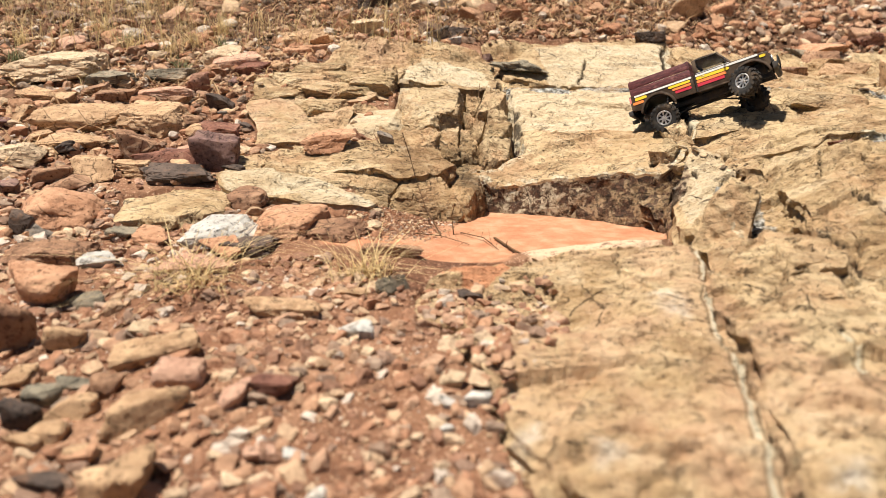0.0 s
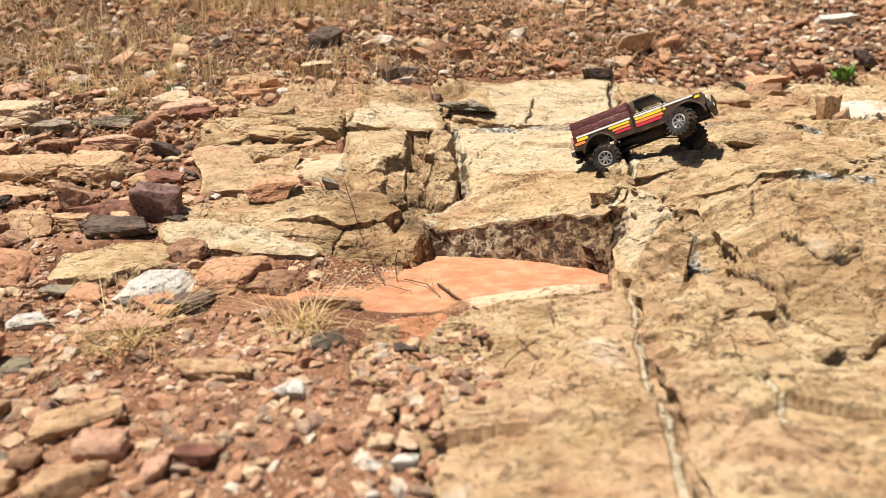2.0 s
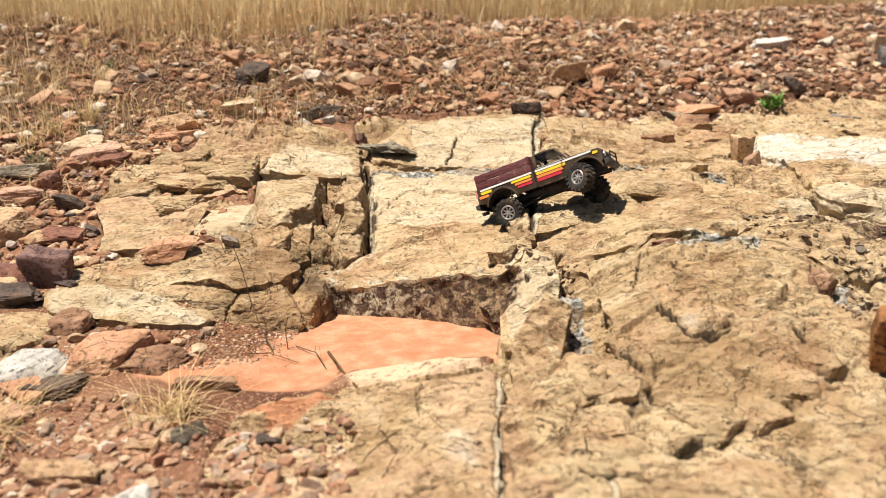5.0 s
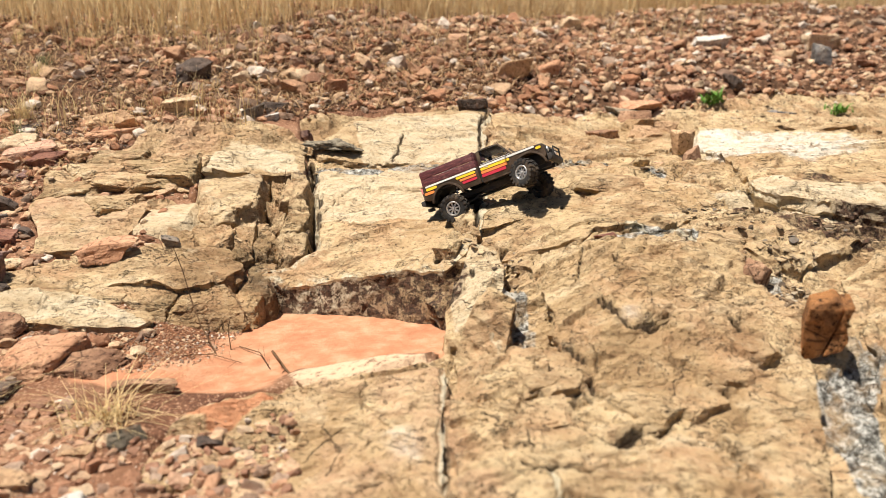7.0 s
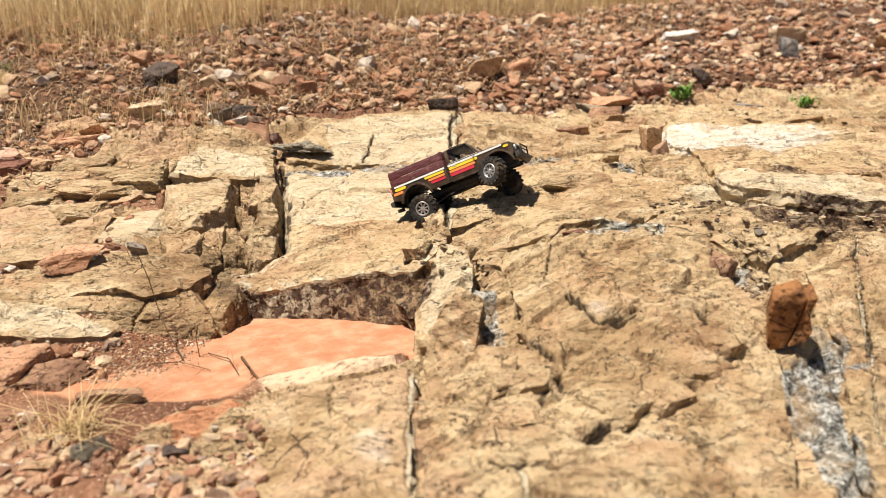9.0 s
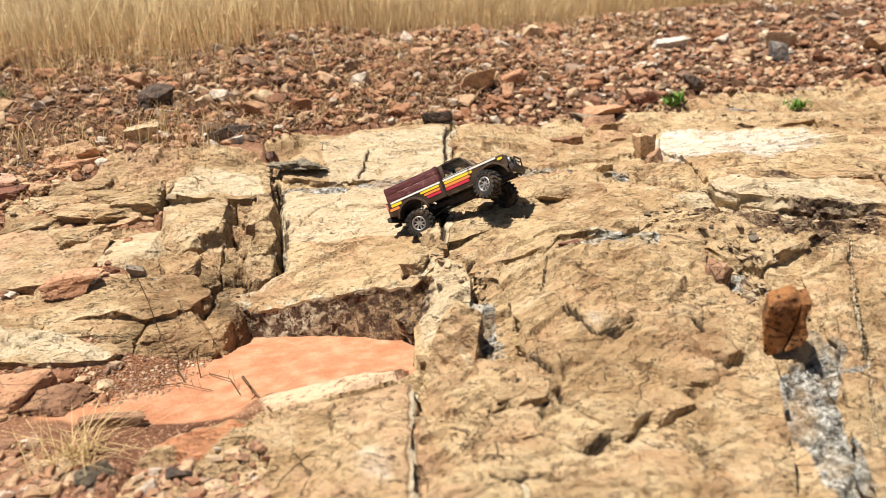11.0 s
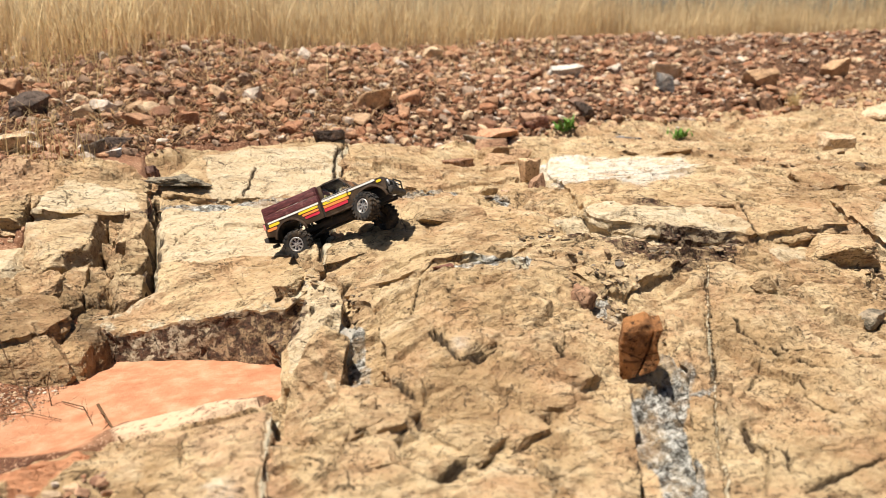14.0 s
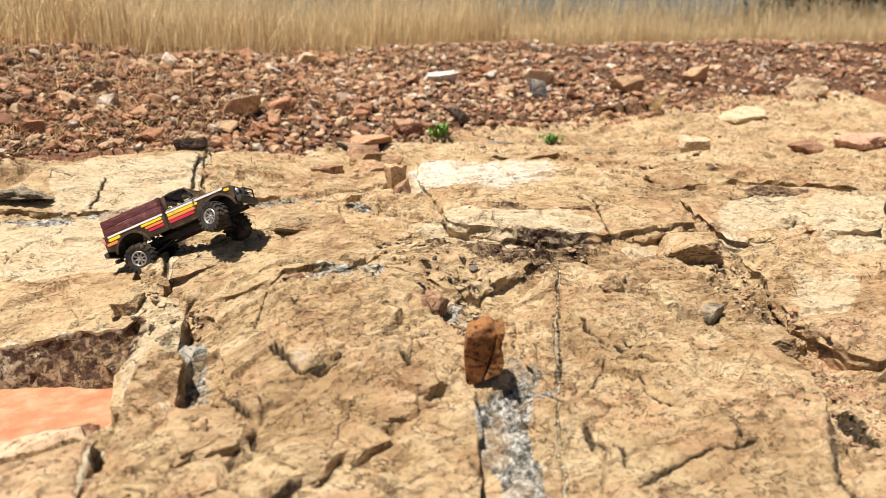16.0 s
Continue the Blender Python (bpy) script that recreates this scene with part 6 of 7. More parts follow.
def chips(name, label, corners, number, big):
    """Flat flakes of the bedrock lying in its seams."""
    made = []
    xs, ys = [c[0] for c in corners], [c[1] for c in corners]
    while len(made) < number:
        x, y = rnd.uniform(min(xs), max(xs)), rnd.uniform(min(ys), max(ys))
        if float(outside(np.array([x]), np.array([y]), corners)[0]) < 0.0:
            made.append((x, y, 0.004 + big * rnd.random() ** 2.2, rnd.randrange(12)))
    ob = gravel(name, label, made, 1, 0.05, 0.42)
    ob.data.materials[0] = CHIP
    return ob


chips("seam_chips", "dark and ochre rock flakes along the seam", [(0.768, 1.266), (0.907, 1.261), (1.029, 1.156), (1.143, 1.106), (1.098, 1.049), (0.985, 1.090), (0.859, 0.987), (0.781, 1.012), (0.766, 1.091)], 260, 0.014)
chips("seam_chips", "ochre rock flakes beside the vein", [(0.358, 1.220), (0.417, 1.327), (0.470, 1.282), (0.486, 1.146), (0.443, 1.082), (0.401, 1.140)], 90, 0.012)
chips("seam_chips", "ochre rock flakes in the cleft", [(-0.002, 1.388), (0.069, 1.678), (0.141, 1.776), (0.145, 1.373), (0.070, 1.327)], 130, 0.013)
chips("seam_chips", "rock flakes in the gap by the upright stone", [(0.793, 1.005), (0.882, 1.045), (0.839, 0.926), (0.780, 0.885)], 90, 0.014)
chips("seam_chips", "rock flakes in the broken joint", [(1.383, 1.076), (1.525, 1.052), (1.325, 0.816), (1.275, 0.865)], 130, 0.012)
chips("seam_chips", "black and pale crusty flakes in the seam behind the slab", [(0.140, 1.835), (0.300, 1.842), (0.430, 1.800), (0.540, 1.735), (0.525, 1.690), (0.410, 1.765), (0.290, 1.795), (0.145, 1.790)], 150, 0.016)
chips("seam_chips", "dark rock flakes along the seam on the far slab", [(0.585, 1.862), (0.750, 1.790), (0.850, 1.600), (0.868, 1.440), (0.820, 1.440), (0.730, 1.660), (0.570, 1.785)], 130, 0.016)
chips("apron_chips", "small rock flakes strewn on the rock apron", [(1.25, 2.45), (1.75, 2.66), (3.2, 2.70), (3.4, 1.9), (2.5, 1.5), (1.7, 1.45)], 420, 0.024)

# ---- dry grass and weeds ----
def straw_material(name, light, dark):
    n = Nodes(name)
    pick = n.add("NewGeometry").outputs["Random Per Island"]
    colour = n.ramp(pick, [(0.0, dark), (0.6, light), (1.0, tuple(min(0.9, c * 1.25) for c in light))])
    n.done(colour, 0.7)
    glow = n.add("BsdfTranslucent")
    both = n.add("MixShader")
    both.inputs[0].default_value = 0.5
    n.link(colour, glow.inputs["Color"])
    n.link(n.shader.outputs[0], both.inputs[1])
    n.link(glow.outputs[0], both.inputs[2])
    n.link(both.outputs[0], n.tree.nodes["Material Output"].inputs["Surface"])
    return n.mat


STRAW = straw_material("dry straw", (0.66, 0.51, 0.27), (0.42, 0.30, 0.14))
FIELD = straw_material("dry field grass", (0.78, 0.60, 0.34), (0.50, 0.34, 0.18))
LITTER = straw_material("dry litter", (0.52, 0.35, 0.19), (0.20, 0.11, 0.06))


def blades(name, label, category, roots, material, kind="stuff"):
    """Bent, tapering blades: rows of (x, y, z, height, lean angle, bend, width)."""
    verts, faces = [], []
    for x, y, z, tall, way, bend, wide in roots:
        sx, sy = -math.sin(way) * wide, math.cos(way) * wide
        at = len(verts)
        for k, t in enumerate((0.0, 0.45, 0.8, 1.0)):
            off, up = bend * tall * t * t, tall * t * (1 - 0.35 * min(1, abs(bend)) * t)
            w = 1 - 0.85 * t
            verts.append((x + math.cos(way) * off - sx * w, y + math.sin(way) * off - sy * w, z + up))
            verts.append((x + math.cos(way) * off + sx * w, y + math.sin(way) * off + sy * w, z + up))
            if k:
                a = at + 2 * k
                faces.append((a - 2, a - 1, a + 1, a))
    return tagged(link_mesh(name, verts, faces, material, False), label, category, kind=kind)


rnd = random.Random(5)
roots = []
for _ in range(42000):
    x = rnd.uniform(-4.0, 11.0)
    y = grass_front(x) + 0.7 * float(fractal(np.array([x]), np.array([0.0]), 0.9, 4, 3)[0]) + 0.1 * rnd.random() + 2.6 * rnd.random() ** 1.7
    tall = (0.10 + 0.42 * rnd.random() ** 0.7) * (0.8 + 0.25 * math.sin(2.3 * x + 1.0) * math.sin(5.1 * x)) * (0.75 if x > 3.0 else 1.0)
    roots.append((x, y, ground_at(x, y) - 0.01, tall, rnd.uniform(0, 6.28), rnd.uniform(-0.45, 0.55) if rnd.random() < 0.8 else rnd.uniform(-1.0, 1.0), rnd.uniform(0.0012, 0.0026)))
for _ in range(7000):
    x = rnd.uniform(-3.0, 9.0)
    y = grass_front(x) + 0.25 - 0.75 * rnd.random() ** 2.2
    if fractal(np.array([x]), np.array([y]), 0.3, 3, 17)[0] > -0.02:
        roots.append((x, y, ground_at(x, y) - 0.01, rnd.uniform(0.03, 0.2), rnd.uniform(0, 6.28), rnd.uniform(-0.9, 0.9), rnd.uniform(0.0010, 0.0022)))
for _ in range(9000):
    x, y = rnd.uniform(-4.0, 16.0), rnd.uniform(6.0, 10.0)
    roots.append((x, y, ground_at(x, y) - 0.01, rnd.uniform(0.35, 0.8), rnd.uniform(0, 6.28), rnd.uniform(-0.5, 0.5), rnd.uniform(0.003, 0.005)))
blades("field_grass", "tall dry golden grass standing behind the rubble bank", "grass", roots, FIELD)


def tuft(label, x, y, count, tall, spread, wide=0.0011, seed=1, material=None):
    r = random.Random(seed)
    made = []
    for _ in range(count):
        way = r.uniform(0, 6.28)
        made.append((x + r.gauss(0, spread * 0.12), y + r.gauss(0, spread * 0.12), ground_at(x, y) - 0.004, tall * r.uniform(0.4, 1.0), way, r.uniform(0.1, 1.0) * spread / tall * 1.4, wide * r.uniform(0.6, 1.3)))
    return blades("grass_tuft", label, "grass tuft", made, material or STRAW, "")


tuft("dry straw-coloured grass tuft with splayed blades", *(-0.319, 0.880), 150, 0.075, 0.17, 0.0010, 3)
tuft("dry straw-coloured grass tuft beside a grey stone", *(-0.101, 0.888), 110, 0.065, 0.13, 0.0010, 4)
tuft("small dry grass tuft among stones", *(-0.827, 1.767), 60, 0.06, 0.06, 0.001, 6)
tuft("small dry grass tuft on the slope", *(-0.609, 2.163), 90, 0.09, 0.08, 0.001, 7)
tuft("dry grass tuft on the rubble bank", *(2.671, 2.685), 130, 0.14, 0.07, 0.0014, 8)
for n, (x, y) in enumerate(((-0.808, 2.009), (-0.698, 1.979), (-1.118, 2.055), (-0.934, 2.149), (-0.704, 2.567), (-0.892, 2.998), (-0.668, 2.071), (-0.666, 3.002))):
    tuft("thin dry weeds on the rubble slope", x, y, 60, 0.10, 0.09, 0.0010, 20 + n)
LEAF = Nodes("green leaf")
LEAF = LEAF.done(LEAF.ramp(LEAF.noise(LEAF.place(1.0), 80.0), [(0.3, (0.07, 0.16, 0.02)), (0.7, (0.16, 0.30, 0.05))]), 0.6)

# Shaded trees far behind the grass.
DARK_LEAF = Nodes("shaded foliage")
DARK_LEAF = DARK_LEAF.done(DARK_LEAF.ramp(DARK_LEAF.add("NewGeometry").outputs["Random Per Island"], [(0.0, (0.035, 0.045, 0.03)), (1.0, (0.10, 0.11, 0.085))]), 0.8)
verts, faces = [], []
for _ in range(9000):
    x, y = rnd.uniform(25, 46), rnd.uniform(20, 24)
    z = 0.2 + rnd.random() ** 0.8 * (2.6 + 0.9 * math.sin(x * 0.7) + 0.5 * math.sin(x * 1.9))
    turn = Euler((rnd.uniform(0, 6.3), rnd.uniform(0, 6.3), rnd.uniform(0, 6.3))).to_matrix()
    at = len(verts)
    for a, b in ((-0.22, 0), (0, -0.12), (0.22, 0), (0, 0.12)):
        verts.append(tuple(Vector((x, y, z)) + turn @ Vector((a, b, 0))))
    faces.append((at, at + 1, at + 2, at + 3))
tagged(link_mesh("far_trees", verts, faces, DARK_LEAF, False), "dark shaded trees far beyond the dry grass", "trees", kind="stuff")


def stem(label, points, thick, twigs=0, seed=1, name="dry_weed"):
    """A dead weed: a bent stem with side twigs, as one mesh."""
    r = random.Random(seed)
    bm = bmesh.new()

    def limb(a, b, one, two):
        turn = (b - a).to_track_quat("Z", "Y").to_matrix().to_4x4()
        bmesh.ops.create_cone(bm, cap_ends=True, segments=6, radius1=one, radius2=two, depth=(b - a).length, matrix=Matrix.Translation((a + b) / 2) @ turn)

    points = [Vector(q) for q in points]
    for k, (a, b) in enumerate(zip(points, points[1:])):
        limb(a, b, thick * (1 - 0.6 * k / len(points)), thick * (1 - 0.6 * (k + 1) / len(points)))
        for _ in range(twigs):
            p = a.lerp(b, r.random())
            q = p + Vector((r.gauss(0, 1), r.gauss(0, 1), abs(r.gauss(0, 0.8)))).normalized() * r.uniform(0.008, 0.03)
            limb(p, q, thick * 0.4, thick * 0.2)
    return tagged(part(name, bm, TWIG), label, "dry weed")


TWIG = straw_material("dry brown twig", (0.22, 0.13, 0.07), (0.10, 0.055, 0.03))


def on_ground(place, up):
    x, y = place
    return (x, y, ground_at(x, y) + up)


stem("thin dry weed stem leaning over the hollow", [on_ground((-0.005, 1.108), 0.0), on_ground((-0.030, 1.146), 0.03), on_ground((-0.045, 1.171), 0.065), on_ground((-0.057, 1.195), 0.10), on_ground((-0.069, 1.205), 0.135)], 0.0011, 4, 3)
stem("dry broken twig lying on red sand", [on_ground((0.026, 1.137), 0.003), on_ground((0.060, 1.101), 0.006), on_ground((0.079, 1.039), 0.003)], 0.0010, 2, 4)
stem("dry root lying along the sand's edge", [on_ground((0.078, 1.107), 0.003), on_ground((0.101, 1.031), 0.004), on_ground((0.133, 0.923), 0.004)], 0.0022, 1, 5)
stem("dry twigs lying on red sand", [on_ground((-0.047, 1.080), 0.002), on_ground((-0.008, 1.095), 0.005), on_ground((0.037, 1.069), 0.003)], 0.0008, 4, 6)
stem("dry twig standing in the sand hollow", [on_ground((0.014, 1.128), 0.0), on_ground((0.011, 1.137), 0.03), on_ground((0.016, 1.141), 0.05)], 0.0009, 2, 7)
stem("dry branching twig in the rock cleft", [on_ground((-0.011, 1.375), 0.0), on_ground((-0.047, 1.442), 0.01), on_ground((-0.084, 1.512), 0.012), on_ground((-0.121, 1.575), 0.012)], 0.0012, 3, 8)
stem("dry branching twig in the rock cleft", [on_ground((0.050, 1.587), 0.0), on_ground((0.070, 1.663), 0.01), on_ground((0.082, 1.715), 0.016)], 0.0012, 4, 9)
stem("thin dry weed stem on a stone ledge", [on_ground((-0.112, 1.348), 0.0), on_ground((-0.132, 1.392), 0.015), on_ground((-0.140, 1.415), 0.02)], 0.0009, 3, 10)


def leafy(label, x, y, count, tall, seed):
    r = random.Random(seed)
    made = []
    for _ in range(count):
        made.append((x + r.gauss(0, tall * 0.3), y + r.gauss(0, tall * 0.3), ground_at(x, y) + r.random() * tall * 0.5, tall * r.uniform(0.4, 0.8), r.uniform(0, 6.28), r.uniform(0.3, 1.2), tall * r.uniform(0.08, 0.14)))
    return blades("green_weed", label, "weed", made, LEAF, "")


leafy("small bright green weed at the bank's foot", *(1.551, 2.589), 60, 0.055, 1)
leafy("small bright green weed at the bank's foot", *(2.027, 2.548), 45, 0.05, 2)
rnd = random.Random(9)
roots = []
for _ in range(13000):
    x, y = rnd.uniform(-3.2, 0.0), rnd.uniform(2.0, 4.2)
    if fractal(np.array([x]), np.array([y]), 0.5, 3, 7)[0] < -0.02 or y < 2.15 - 0.3 * x - 0.8 * rnd.random():
        continue
    roots.append((x, y, ground_at(x, y) - 0.005, rnd.uniform(0.03, 0.13), rnd.uniform(0, 6.28), rnd.uniform(-0.6, 0.9), rnd.uniform(0.0008, 0.0016)))
blades("slope_grass", "thin dry grass scattered over the rubble slope", "grass", roots, STRAW)

roots = []
for _ in range(26000):
    x = rnd.uniform(-2.4, 2.2)
    y = bank_foot(x) - 0.05 + (grass_front(x) + 0.2 - bank_foot(x)) * rnd.random()
    if rnd.random() < 0.35 + 0.9 * float(fractal(np.array([x]), np.array([y]), 0.6, 3, 27)[0]) - 0.22 * x:
        roots.append((x, y, ground_at(x, y) + 0.006 * rnd.random(), rnd.uniform(0.015, 0.05), rnd.uniform(0, 6.28), rnd.choice((-1, 1)) * rnd.uniform(1.2, 3.0), rnd.uniform(0.0012, 0.0032)))
blades("bank_litter", "broken dry stalks lying on the rubble bank", "dry litter", roots, LITTER)

GREY_GREEN = straw_material("grey-green weed", (0.22, 0.22, 0.11), (0.10, 0.11, 0.05))
for n, (x, y) in enumerate(((-1.062, 1.911), (-0.868, 1.807), (-0.639, 1.867), (-0.845, 2.051), (-0.719, 2.727), (-0.575, 2.011), (-0.154, 3.258))):
    tuft("low grey-green weed on the rubble slope", x, y, 50, 0.07, 0.06, 0.0016, 60 + n, GREY_GREEN)

# ---- the toy truck: x ahead, y to its left, z up, from the middle between its wheels ----
SIZE = 1.03


def paint(name, colour, rough=0.4, metal=0.0, dust=0.35, gloss=0.5):
    n = Nodes(name)
    v = n.local(1.0)
    veil = n.noise(v, 60.0, 6, 0.65)
    tint = n.mix(n.ramp(veil, [(0.45, 0.0), (0.8, dust)]), colour, (0.36, 0.25, 0.15))
    shade = n.ramp(n.noise(v, 400.0, 3), [(0.3, 0.85), (0.7, 1.12)])
    tint = n.mix(1.0, tint, shade, "MULTIPLY")
    return n.done(tint, n.ramp(veil, [(0.35, rough), (0.75, min(1.0, rough + 0.35))]), n.bump(n.noise(v, 900.0, 2), 0.08, 0.0004), metal, gloss)


BROWN = paint("bronze-brown paint", (0.060, 0.036, 0.020), 0.34, 0.35, 0.25)
BLACK = paint("black plastic", (0.018, 0.017, 0.016), 0.55, 0, 0.22)
RUBBER = paint("dusty tyre rubber", (0.030, 0.028, 0.026), 0.85, 0, 0.45, 0.2)
SILVER = paint("brushed silver metal", (0.62, 0.60, 0.57), 0.32, 0.9, 0.2)
WHITE = paint("white decal", (0.74, 0.72, 0.66), 0.45, 0, 0.15)
YELLOW = paint("yellow decal", (0.80, 0.56, 0.02), 0.45, 0, 0.1)
ORANGE = paint("orange decal", (0.78, 0.24, 0.05), 0.45, 0, 0.1)
RED = paint("red decal", (0.52, 0.018, 0.042), 0.45, 0, 0.1)
CREAM = paint("cream seat", (0.66, 0.50, 0.20), 0.7, 0, 0.1)
LAMP_RED = paint("tail lamp plastic", (0.70, 0.22, 0.20), 0.3, 0, 0.1)
LAMP_CLEAR = paint("headlamp glass", (0.75, 0.76, 0.74), 0.12, 0.3, 0.1)
GLASS_NODES = Nodes("cab glass")
GLASS_NODES.shader.inputs["Transmission Weight"].default_value = 1.0
GLASS_NODES.shader.inputs["IOR"].default_value = 1.3
GLASS = GLASS_NODES.done((0.80, 0.84, 0.86), 0.04, None, 0.0, 0.5)


def wood_material():
    n = Nodes("wine-stained wood")
    v = n.local(1.0)
    stretched = n.add("Mapping")
    stretched.inputs["Scale"].default_value = (0.18, 1, 1)
    n.link(v, stretched.inputs["Vector"])
    grain = n.noise(stretched.outputs["Vector"], 420.0, 6, 0.7, 0.6)
    worn = n.noise(v, 55.0, 6, 0.7)
    colour = n.ramp(grain, [(0.3, (0.030, 0.008, 0.009)), (0.55, (0.115, 0.028, 0.028)), (0.75, (0.24, 0.085, 0.075))])
    colour = n.mix(n.ramp(worn, [(0.55, 0.0), (0.78, 0.6)]), colour, (0.42, 0.20, 0.17))
    return n.done(colour, 0.6, n.bump(grain, 0.6, 0.0012), 0, 0.4)


WOOD = wood_material()


def box(cx, cy, cz, sx, sy, sz, bevel=0.0, bm=None):
    bm = bm or bmesh.new()
    made = bmesh.ops.create_cube(bm, size=1.0, matrix=Matrix.Translation((cx, cy, cz)) @ Matrix.Diagonal((sx, sy, sz, 1)))
    if bevel:
        edges = {e for v in made["verts"] for e in v.link_edges}
        bmesh.ops.bevel(bm, geom=list(edges), offset=bevel, segments=2, affect="EDGES", profile=0.6)
    return bm


def rod(a, b, radius, bm=None, sides=10, radius_end=None):
    bm = bm or bmesh.new()
    a, b = Vector(a), Vector(b)
    turn = (b - a).to_track_quat("Z", "Y").to_matrix().to_4x4()
    bmesh.ops.create_cone(bm, cap_ends=True, segments=sides, radius1=radius, radius2=radius if radius_end is None else radius_end, depth=(b - a).length, matrix=Matrix.Translation((a + b) / 2) @ turn)
    return bm


def prism(profile, y0, y1, bevel=0.0):
    """A side view, as corners in x and z, pulled from y0 to y1."""
    bm = bmesh.new()
    near = [bm.verts.new((x, y0, z)) for x, z in profile]
    far = [bm.verts.new((x, y1, z)) for x, z in profile]
    bm.faces.new(near)
    bm.faces.new(far[::-1])
    for n in range(len(profile)):
        m = (n + 1) % len(profile)
        bm.faces.new((near[m], near[n], far[n], far[m]))
    bmesh.ops.recalc_face_normals(bm, faces=bm.faces)
    if bevel:
        sharp = [e for e in bm.edges if e.calc_face_angle(0) > radians(35)]
        bmesh.ops.bevel(bm, geom=sharp, offset=bevel, segments=2, affect="EDGES", profile=0.6)
    return bm


def spin(profile, sides=36):
    """A shape turned round the y axis: rows of radius and y."""
    bm = bmesh.new()
    rings = []
    for r, y in profile:
        rings.append([bm.verts.new((r * math.cos(a), y, r * math.sin(a))) for a in (2 * math.pi * k / sides for k in range(sides))])
    for one, two in zip(rings, rings[1:]):
        for k in range(sides):
            m = (k + 1) % sides
            bm.faces.new((one[k], one[m], two[m], two[k]))
    bmesh.ops.recalc_face_normals(bm, faces=bm.faces)
    return bm


def pad(x0, x1, z0, z1, y, thick, round_by=None):
    """A thin raised strip with rounded ends on the truck's flank."""
    r = min((x1 - x0), (z1 - z0)) / 2 if round_by is None else round_by
    outline = []
    for cx, cz, first in ((x1 - r, z1 - r, 0), (x0 + r, z1 - r, 90), (x0 + r, z0 + r, 180), (x1 - r, z0 + r, 270)):
        for a in (0, 30, 60, 90):
            outline.append((cx + r * math.cos(radians(first + a)), cz + r * math.sin(radians(first + a))))
    return prism(outline, y - thick, y + thick)


def arch(cx, cz, r0, r1, y0, y1, first=8, last=172, steps=14):
    """A wheel-arch flare."""
    angles = [radians(first + (last - first) * k / steps) for k in range(steps + 1)]
    outline = [(cx + r1 * math.cos(a), cz + r1 * math.sin(a)) for a in angles] + [(cx + r0 * math.cos(a), cz + r0 * math.sin(a)) for a in reversed(angles)]
    return prism(outline, y0, y1, 0.0006)


truck = tagged(new("toy_truck"), "brown toy pickup with striped flanks and wooden bed boards", "toy truck")


def on_truck(name, bm, material, parent=None, label=""):
    for v in bm.verts:
        v.co *= SIZE
    return part(name, bm, material, parent or truck, label, 32)


HALF = 0.0425
REAR, FRONT = -0.080, 0.080


def arch_points(cx, r, z0, first=178, last=2, steps=12):
    return [(cx + r * math.cos(radians(first + (last - first) * k / steps)), z0 + r * math.sin(radians(first + (last - first) * k / steps))) for k in range(steps + 1)]


# flanks of the bed, floor and tailgate
bed_profile = [(-0.127, 0.022), (-0.110, 0.0175)] + arch_points(REAR, 0.0295, 0.0075, 158, 22)[0:13] + [(-0.050, 0.0165), (-0.0125, 0.0165), (-0.0125, 0.0475), (-0.127, 0.0475)]
for side in (-1, 1):
    on_truck("bed_side", prism(bed_profile, side * HALF, side * (HALF - 0.0035), 0.0005), BROWN)
on_truck("bed_floor", box(-0.070, 0, 0.034, 0.112, 2 * HALF - 0.008, 0.003), BLACK)
on_truck("tailgate", box(-0.1255, 0, 0.0345, 0.004, 2 * HALF - 0.007, 0.026, 0.0008), BROWN)
on_truck("tailgate_trim", box(-0.1279, 0, 0.0400, 0.0012, 2 * HALF - 0.020, 0.0016), SILVER, None, "thin silver strip")
on_truck("bed_front", box(-0.0145, 0, 0.0335, 0.004, 2 * HALF - 0.007, 0.028), BROWN)
# lower cab and bonnet
nose_profile = [(-0.0095, 0.0165), (0.050, 0.0165)] + arch_points(FRONT, 0.0295, 0.0075, 162, 18) + [(0.1085, 0.020), (0.1125, 0.0240), (0.1135, 0.0400), (0.1105, 0.0452), (0.085, 0.0470), (0.053, 0.0480), (-0.0095, 0.0475)]
for side in (-1, 1):
    on_truck("door_and_fender", prism(nose_profile, side * HALF, side * (HALF - 0.006), 0.0007), BROWN)
on_truck("bonnet", prism([(0.050, 0.036), (0.1120, 0.036), (0.1115, 0.0445), (0.108, 0.0468), (0.085, 0.0485), (0.052, 0.0495)], -HALF + 0.0055, HALF - 0.0055, 0.0012), BROWN)
on_truck("cab_floor", box(0.020, 0, 0.0195, 0.060, 2 * HALF - 0.012, 0.003), BLACK)
on_truck("cab_back", box(-0.0085, 0, 0.0325, 0.003, 2 * HALF - 0.006, 0.030, 0.0006), BROWN)
for side in (-1, 1):
    on_truck("door_seam", box(-0.0105, side * (HALF - 0.002), 0.032, 0.0012, 0.0040, 0.030), BLACK)
    on_truck("door_handle", box(0.004, side * (HALF + 0.0007), 0.0405, 0.006, 0.0014, 0.0012, 0.0003), SILVER)
